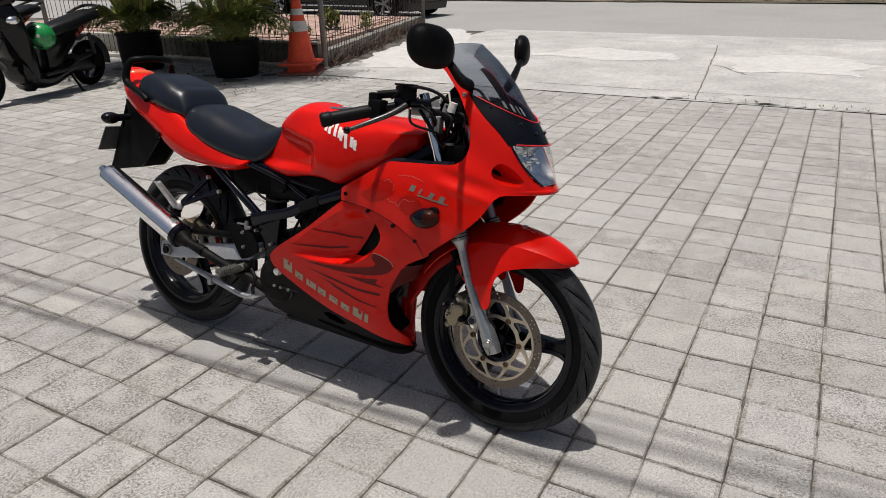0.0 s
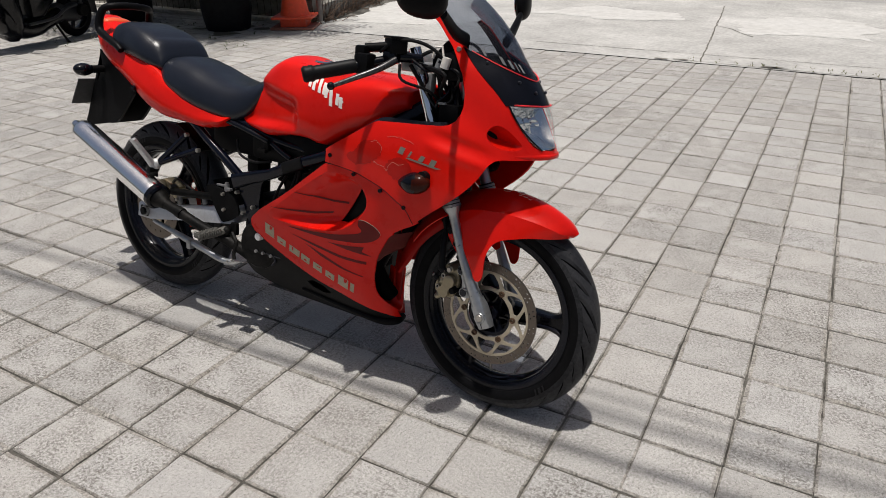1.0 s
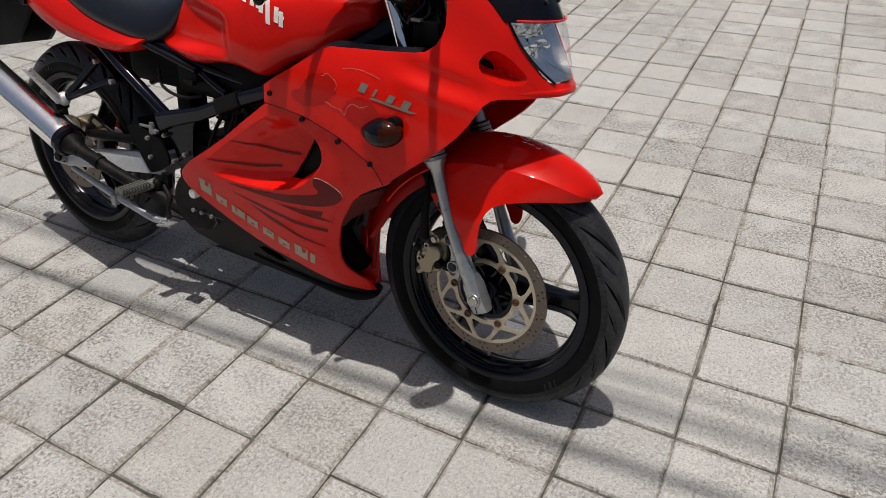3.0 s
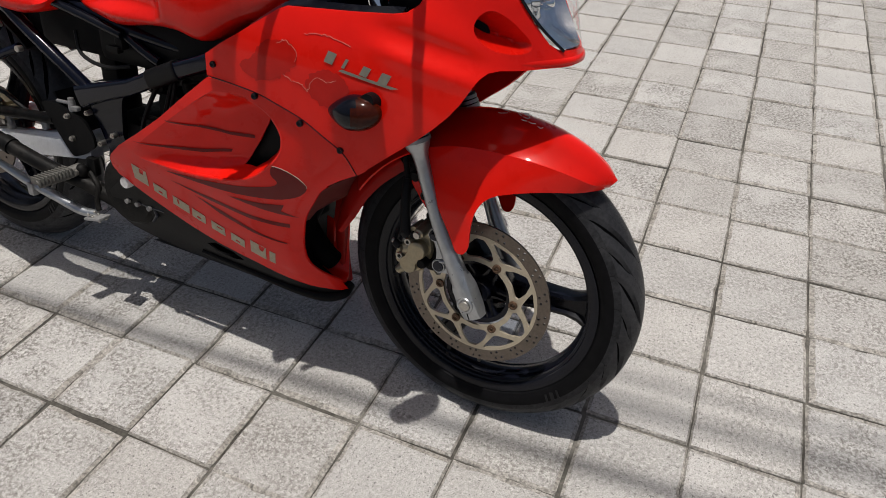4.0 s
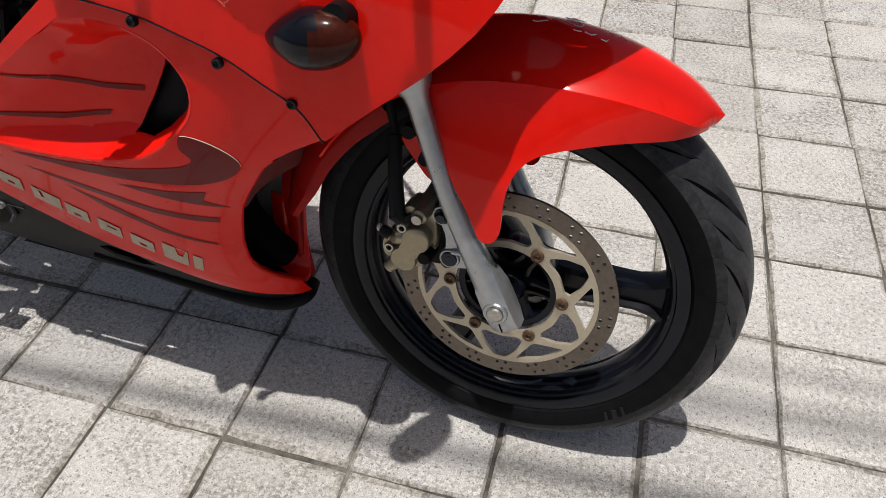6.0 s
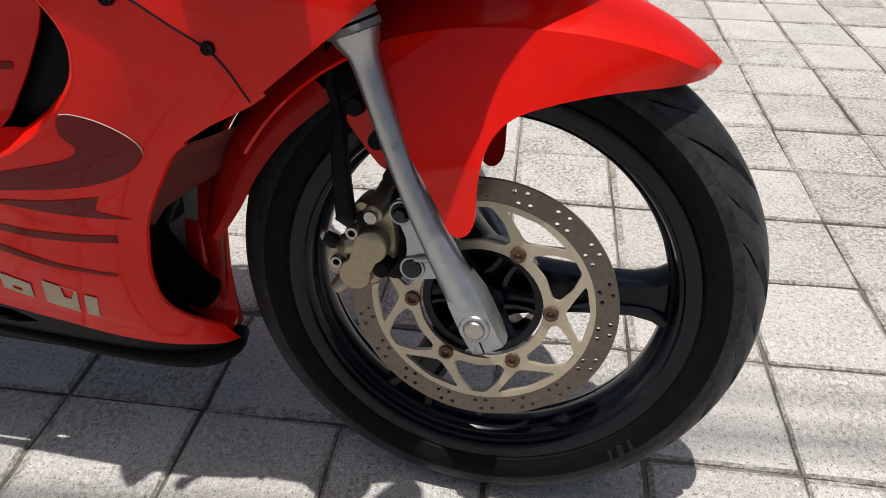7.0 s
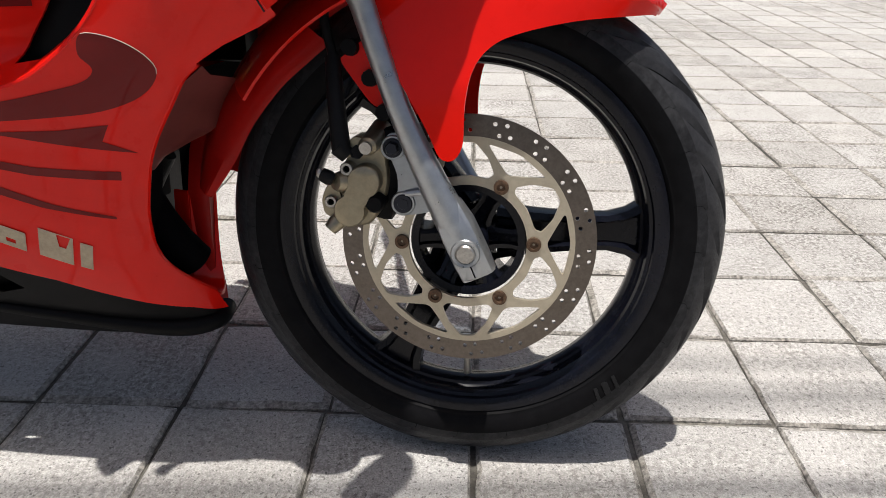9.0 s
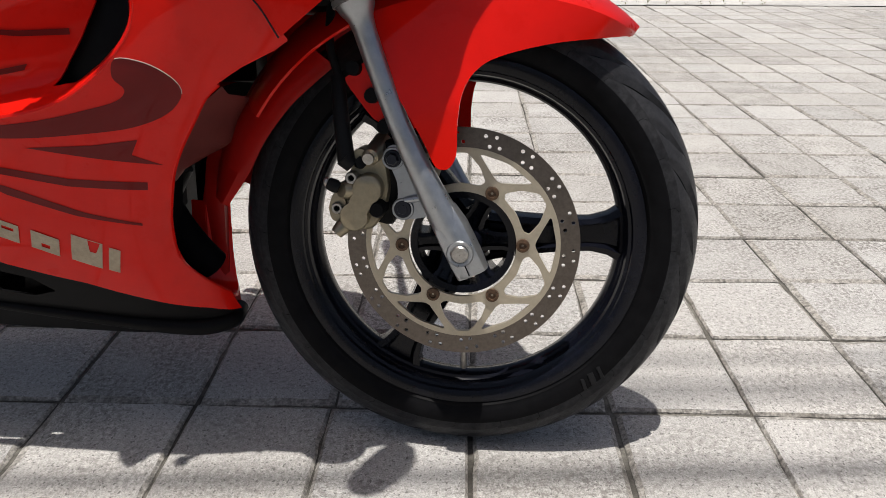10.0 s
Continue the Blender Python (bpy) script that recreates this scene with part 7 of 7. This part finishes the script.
def scooter(at):
    s = thing("scooter", "black automatic scooter with red decals on its stand", "scooter", at, "parked scooters")
    for x, nm in ((0.0, "rear_wheel"), (1.38, "front_wheel")):
        m = Matrix.Translation((x, 0, .245))
        w = part(nm, moved(tyre_mesh(.245, .045, .165, 0), m), RUBBER, s)
        part("rim", moved(lathe([(.167, -.034), (.155, -.034), (.147, 0), (.155, .034), (.167, .034), (.161, 0)], 48), m), RIM, w)
        part("hub", moved(lathe([(.001, -.05), (.05, -.05), (.06, 0), (.05, .05), (.001, .05)], 24), m), SOOT, w)
        for k in range(5):
            a = k * 2 * math.pi / 5
            part("spoke", moved(box(.12, .03, .03, .098, 0, 0, .006), m @ Matrix.Rotation(a, 4, "Y")), RIM, w)
    part("rear_body", body_loft(((-.16, .775, .010, .03), (-.10, .755, .035, .075), (.04, .70, .065, .105), (.24, .60, .10, .130), (.42, .50, .17, .140), (.56, .41, .25, .135), (.66, .36, .24, .11))), SC_BLACK, s, "glossy black tail panels")
    part("seat", body_loft(((-.09, .765, .015, .06), (-.05, .775, .045, .095), (.10, .755, .06, .115), (.28, .715, .065, .12), (.46, .68, .065, .115), (.60, .655, .055, .09), (.70, .635, .02, .05))), SC_SEAT, s, "long black vinyl seat")
    part("grab_handle", tube([(.06, -.11, .77), (-.10, -.105, .82), (-.19, -.07, .84), (-.19, .07, .84), (-.10, .105, .82), (.06, .11, .77)], .016, 8, 4), SC_GREY, s)
    part("engine_case", join(body_loft(((-.08, .25, .06, .05), (.0, .26, .10, .06), (.20, .275, .10, .06), (.42, .28, .09, .055), (.56, .27, .05, .04)), 16, .8)), SC_GREY, s, "dark grey engine case")
    s.children[-1].data.transform(Matrix.Translation((0, .10, 0)))
    part("case_ring", moved(lathe([(.001, .155), (.055, .155), (.062, .148), (.062, .10), (.001, .10)], 28), Matrix.Translation((0.0, 0, .285))), SOOT, s)
    part("exhaust", tube([(.50, -.06, .18), (.30, -.13, .20), (.10, -.15, .26), (-.32, -.15, .34)], [.015, .02, .05, .05], 14, 3), SOOT, s)
    part("floorboard", body_loft(((.30, .27, .08, .13), (.50, .23, .10, .15), (.62, .20, .10, .165), (.80, .20, .10, .17), (.96, .28, .12, .17), (1.02, .36, .08, .15))), SC_BLACK, s)
    part("foot_rail", tube([(.10, .14, .36), (.30, .17, .335), (.46, .18, .27), (.80, .185, .25)], .016, 8, 3), SC_GREY, s, "grey side rail")
    part("front_apron", body_loft(((.84, .33, .22, .17), (.90, .43, .34, .20), (.98, .64, .32, .205), (1.06, .74, .24, .16), (1.14, .82, .12, .10))), SC_BLACK, s, "black leg shield")
    part("headlight", ball(.05, .11, .06, (1.15, 0, .86), 18, 10), CLEAR, s)
    part("front_signal", ball(.07, .05, .045, (1.06, .17, .80), 16, 10), CHROME, s, "clear front turn signal")
    part("handle_cowl", body_loft(((.92, .97, .03, .10), (.98, .99, .06, .16), (1.06, .98, .07, .15), (1.12, .95, .04, .09))), SC_BLACK, s)
    part("fork", join(tube([(1.38, -.07, .245), (1.14, -.07, .62)], .02, 10), tube([(1.38, .07, .245), (1.14, .07, .62)], .02, 10)), SC_GREY, s)
    part("front_mudguard", loft([[(1.38 + .29 * math.cos(radians(d)), y, .245 + .29 * math.sin(radians(d)) - abs(y) * .3) for y in (-.07, -.04, 0, .04, .07)] + [(1.38 + .28 * math.cos(radians(d)), y, .245 + .28 * math.sin(radians(d)) - abs(y) * .3) for y in (.07, .04, 0, -.04, -.07)] for d in range(20, 165, 8)]), SC_BLACK, s)
    part("rear_mudguard", loft([[(.285 * math.cos(radians(d)), y, .245 + .305 * math.sin(radians(d))) for y in (-.06, 0, .06)] + [(.278 * math.cos(radians(d)), y, .245 + .298 * math.sin(radians(d))) for y in (.06, 0, -.06)] for d in range(60, 195, 9)]), SC_GREY, s)
    part("rear_shock", tube([(-.02, .10, .32), (.06, .12, .58)], .022, 10), SC_GREY, s)
    for side in (-1, 1):
        part("grip", tube([(1.0, side * .14, .99), (.96, side * .33, .985)], .017, 10), HOSE, s)
        part("mirror_arm", tube([(1.03, side * .18, 1.02), (1.05, side * .25, 1.16)], .007, 6), SC_BLACK, s)
        part("mirror", ball(.02, .065, .042, (1.05, side * .27, 1.19), 14, 8), SC_BLACK, s)
    part("stand", tube([(.42, .11, .24), (.38, .21, .04), (.36, .235, .0)], [.013, .012, .016], 8), SOOT, s, "side stand")
    red_decal = mat("scooter_red_decal", (0.36, 0.05, 0.035), 0.4)
    for x, y, z, w, h in ((-.06, .086, .724, .045, .030), (.0, .1005, .690, .05, .045), (.065, .1115, .655, .05, .050), (.13, .120, .618, .06, .045), (.205, .128, .580, .045, .030)):
        pts = [(x, y, z), (x + w, y + .009, z - w * .42), (x + w + .02, y + .006, z - w * .42 + h), (x + .02, y - .003, z + h)]
        q = [(a, b + .006, c) for a, b, c in pts]
        part("decal", (q + [(a, b - .006, c) for a, b, c in q], [(0, 1, 2, 3), (7, 6, 5, 4), (0, 4, 5, 1), (1, 5, 6, 2), (2, 6, 7, 3), (3, 7, 4, 0)]), red_decal, s, "red angular decal")
    part("badge_bar", box(.008, .10, .014, 1.03, .12, .66, .002), CHROME, s)
    return s


SC_AT = pose(-7.13, 5.43, 0, -4, 0, 283)
first = scooter(SC_AT)
tagged(copy_thing(first, pose(-9.05, 6.0, 0, -6, 0, 276)), "dark scooter parked behind another scooter")

# green helmet hanging on the scooter
GREEN = mat("helmet_green", (0.012, 0.22, 0.055), 0.25, 0.0, 0.7, grain=0.06, scale=20)
hel = thing("helmet", "green open-face helmet hanging from the scooter", "helmet", SC_AT @ pose(.74, .15, .62, 0, -25, -50))
part("shell", ball(.135, .120, .130, (0, 0, 0), 30, 18), GREEN, hel)
part("visor", (lambda b: ([p for p in b[0]], [f for f in b[1] if all(b[0][i][0] > .045 and -.05 < b[0][i][2] < .11 for i in f)]))(ball(.145, .130, .138, (.004, 0, .012), 30, 18)), glass("helmet_visor", (0.10, 0.11, 0.12), 0.05), hel, "dark visor")
part("trim", tube([(.10, -.085, -.05), (.05, -.12, -.07), (-.04, -.115, -.085), (-.04, .115, -.085), (.05, .12, -.07), (.10, .085, -.05)], .007, 6, 4), HOSE, hel)
part("pivot", tube([(.02, .115, .01), (.02, .134, .01)], .016, 14), REFLECT, hel)

# ---- parked car ----
CARP = mat("car_black", (0.003, 0.003, 0.0035), 0.14, 0.0, 0.35, spec=0.2, grain=0.2, scale=3)
CAR_AT = Matrix.Translation((-10.05, 14.62, 0)) @ Matrix.Rotation(radians(176), 4, "Z")
car = thing("car", "black car standing on the road", "car", CAR_AT)
WB = 1.60


def car_side(x):
    """Half width of the body along its length."""
    return .90 - .10 * max(0, (abs(x) - 1.5) / .8) ** 2


line = [(-2.2, .35), (-1.9, .26)]
for cxw in (-WB, WB):
    line += [(cxw - .41, .26)] + [(cxw + .40 * math.cos(radians(d)), .33 + .40 * math.sin(radians(d))) for d in range(180, -1, -12)] + [(cxw + .41, .26)]
line += [(1.95, .27), (2.40, .40), (2.46, .62), (2.40, .80), (1.5, .96), (1.05, 1.02), (-1.9, 1.06), (-2.25, .98), (-2.30, .62)]
co, ff = fill(line, (), .09)
flank_r = shell(co, ff, lambda u, v, d: (u, -(car_side(u) - .10 * max(0, (v - .75) / .5) ** 2 - .05 * max(0, (.45 - v) / .3)) + d, v), .05)
body = part("body", join(flank_r, mirrored(flank_r), loft([[(x, -.68, .17), (x, .68, .17), (x, .80, .50), (x, -.80, .50)] for x in (-2.2, 2.3)]), loft([[(x, -car_side(x) + .12, z), (x, -.3, z + .03), (x, .3, z + .03), (x, car_side(x) - .12, z), (x, car_side(x) - .14, z - .05), (x, -car_side(x) + .14, z - .05)] for x, z in ((1.05, 1.02), (1.6, .95), (2.2, .82), (2.33, .6), (2.28, .36))])), CARP, car, "glossy black body")
cab = body_loft(((-2.15, 1.04, .05, .70), (-1.85, 1.25, .22, .66), (-1.2, 1.32, .30, .64), (0, 1.33, .31, .64), (.6, 1.26, .24, .66), (1.15, 1.05, .05, .72)), 24, .55)
part("cabin", cab, CARP, car)
part("rear_bumper", body_loft(((-2.36, .50, .06, .6), (-2.33, .52, .17, .74), (-2.2, .55, .22, .84), (-2.0, .55, .2, .88)), 20, .5), CARP, car)
for x in (-1.15, -.05):
    for sd in (-1, 1):
        part("window", box(.98, .02, .34, x + .25, sd * .655, 1.30, .008), glass("car_glass", (0.05, 0.055, 0.06), .03), car)
for sd in (-1, 1):
    part("tail_lamp", box(.08, .22, .12, -2.28, sd * .68, .86, .02), TAIL_RED, car)
    part("sill_trim", box(2.3, .03, .03, 0, sd * .89, .285, .008), CHROME, car)
    part("door_handle", box(.16, .03, .025, -.3, sd * .90, .86, .008), CHROME, car)
    for x in (-WB, WB):
        m = Matrix.Translation((x, sd * .80, .335))
        w = part("wheel", moved(lathe([(.235, -.10), (.30, -.105), (.325, -.085), (.335, 0), (.325, .085), (.30, .105), (.235, .10)], 48), m), RUBBER, car, "black tyre")
        part("rim", moved(lathe([(.238, -.098), (.225, -.098), (.215, 0), (.225, .098), (.238, .098), (.232, 0)], 48), m), CHROME, w, "bright alloy rim")
        for k in range(5):
            a = k * 2 * math.pi / 5
            for off in (-.14, .14):
                part("spoke", moved(box(.19, .02, .026, .135, sd * .085, 0, .004), m @ Matrix.Rotation(a + off, 4, "Y")), ALU, w)
        part("hub_cap", moved(lathe([(.001, .10 * sd), (.045, .10 * sd), (.05, .06 * sd), (.001, .06 * sd)], 20), m), ALU, w)
        part("well", moved(lathe([(.20, -.03), (.21, -.03), (.21, .03), (.20, .03)], 30), m), SOOT, w)

for x, y in ((-14.2, .78), (14.2, 2.25)):
    pole = thing("utility_pole", "grey concrete pole that carries the overhead cables", "utility pole", Matrix.Translation((x, y, 0)), "utility poles")
    part("shaft", tube([(0, 0, -.1), (0, 0, 3), (0, 0, 6.4)], [.15, .13, .10], 16), POST, pole)
    part("cross_arm", box(.10, 1.2, .10, 0, 0, 5.7, .01), POST, pole)
    part("cable_rack", box(.42, .55, .75, 0, 0, 5.35, .02), POST, pole)

# ---- overhead cables: their soft shadows cross the paving ----
CABLE = mat("cable_black", (0.015, 0.015, 0.016), 0.7)
for k, (y0, rad) in enumerate(((1.818, .0075), (1.836, .006), (1.978, .007), (2.008, .007), (2.070, .006))):
    h = 5.0 + .12 * k
    sx, sy = -.012 * h, -.070 * h
    pts = [(x + sx, y0 + .052 * x + sy, h + .004 * (x / 3) ** 2) for x in np.linspace(-14, 14, 29)]
    tagged(part("overhead_cable", tube(pts, rad, 8), CABLE), "black cable strung overhead", "cable", "overhead cables")

# ---- across the road ----
tagged(part("far_wall", join(box(120, .3, 1.6, 0, 21.6, .8, .02), box(120, .42, .1, 0, 21.6, 1.65, .02)), WALL), "dark stained wall across the road", "wall", kind="structure")
vs, fs = [], []
r = random.Random(8)
for k in range(500):
    m = weed((r.uniform(-25, 25), r.uniform(20.3, 21.2), .05), 7, .22, k + 200)
    n = len(vs)
    vs += m[0]
    fs += [tuple(i + n for i in f) for f in m[1]]
tagged(part("verge_weeds", (vs, fs), mat("verge_weed", (0.05, 0.06, 0.022), 0.8, grain=0.4, scale=6)), "dark weeds along the far verge", "weeds", kind="stuff")

# ---- paving blocks ----
paving = thing("paving", "grey square concrete paving blocks", "paving", kind="structure")


STEPS = 8


def block(seed):
    """A block with worn, slightly chipped edges."""
    rnd = random.Random(seed)
    h = .0983 + rnd.uniform(-.0008, .0006)
    lip = [rnd.choice((.0025, .004, .006, .0095)) for k in range(4)]
    rim, top = [], []
    for k in range(4):
        for q in range(STEPS):
            t = -1 + 2 * q / STEPS
            chip = abs(rnd.gauss(0, .0007)) + (.0010 if q == 0 else 0) + (rnd.uniform(.002, .004) if rnd.random() < .04 else 0)
            inner = lip[k] + abs(rnd.gauss(0, .0010))
            low, high = -h + .001 + lip[k - 1], h - .001 - lip[(k + 1) % 4]
            p = Vector((t * (h - .001), -h + chip * .6, 0))
            u = Vector((low + (t + 1) / 2 * (high - low), -h + inner + chip * 1.0, 0))
            turn = Matrix.Rotation(math.pi / 2 * k, 3, "Z")
            rim.append(turn @ p)
            top.append(turn @ u)
    n = len(rim)
    vs = [(p.x, p.y, rnd.uniform(-.0008, .0004)) for p in top] + [(p.x, p.y, -.0036 - rnd.random() * .0014) for p in rim] + [(p.x, p.y, -.04) for p in rim]
    fs = [tuple(range(n))]
    for k in range(n):
        j = (k + 1) % n
        fs += [(k + n, j + n, j, k), (k + 2 * n, j + 2 * n, j + n, k + n)]
    return vs, fs


shared = []
for k in range(12):
    vs, fs = block(k)
    me = bpy.data.meshes.new("paving_block")
    me.from_pydata(vs, [], fs)
    me.materials.append(TILE)
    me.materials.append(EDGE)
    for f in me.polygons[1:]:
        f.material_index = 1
    shared.append(me)
rnd = random.Random(5)
rest_v, rest_f = [], []
worn = [block(k) for k in range(12)]
plain = [([v for q, v in enumerate(vs) if q % STEPS == 0], [(0, 1, 2, 3)] + [(a, (a + 1) % 4, (a + 1) % 4 + 4, a + 4) for a in range(4)] + [(a + 4, (a + 1) % 4 + 4, (a + 1) % 4 + 8, a + 8) for a in range(4)]) for vs, fs in worn]
for i in range(-52, 34):
    for j in range(-28, 30):
        cx, cy = GX + PITCH * (i + .5), GY + PITCH * (j + .5)
        limit = 7.28 if cx < -5.4 else 7.0
        if cy > limit:
            continue
        dz, tx, ty, a = rnd.gauss(0, .0005), rnd.gauss(0, .0026), rnd.gauss(0, .0026), rnd.gauss(0, .008)
        m = Matrix.Translation((cx + rnd.gauss(0, .0015), cy + rnd.gauss(0, .0015), dz)) @ Euler((tx, ty, a)).to_matrix().to_4x4()
        k = rnd.randrange(12)
        if -8 <= i < 7 and -3 <= j < 17:
            ob = new("paving_block", shared[k])
            ob.parent = paving
            ob.matrix_world = m @ Matrix.Rotation(math.pi / 2 * rnd.randrange(4), 4, "Z")
        else:
            base = len(rest_v)
            vs, fs = (plain if i < -26 or i > 14 or j < -6 else worn)[k]
            rest_v += [tuple(m @ Vector(p)) for p in vs]
            rest_f += [tuple(q + base for q in f) for f in fs]
far = bpy.data.meshes.new("far_paving_blocks")
far.from_pydata(rest_v, [], rest_f)
far.materials.append(TILE)
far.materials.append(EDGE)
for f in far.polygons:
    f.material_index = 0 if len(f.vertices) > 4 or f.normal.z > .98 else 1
tagged(new("far_paving_blocks", far), "grey square concrete paving blocks", "paving", kind="stuff")
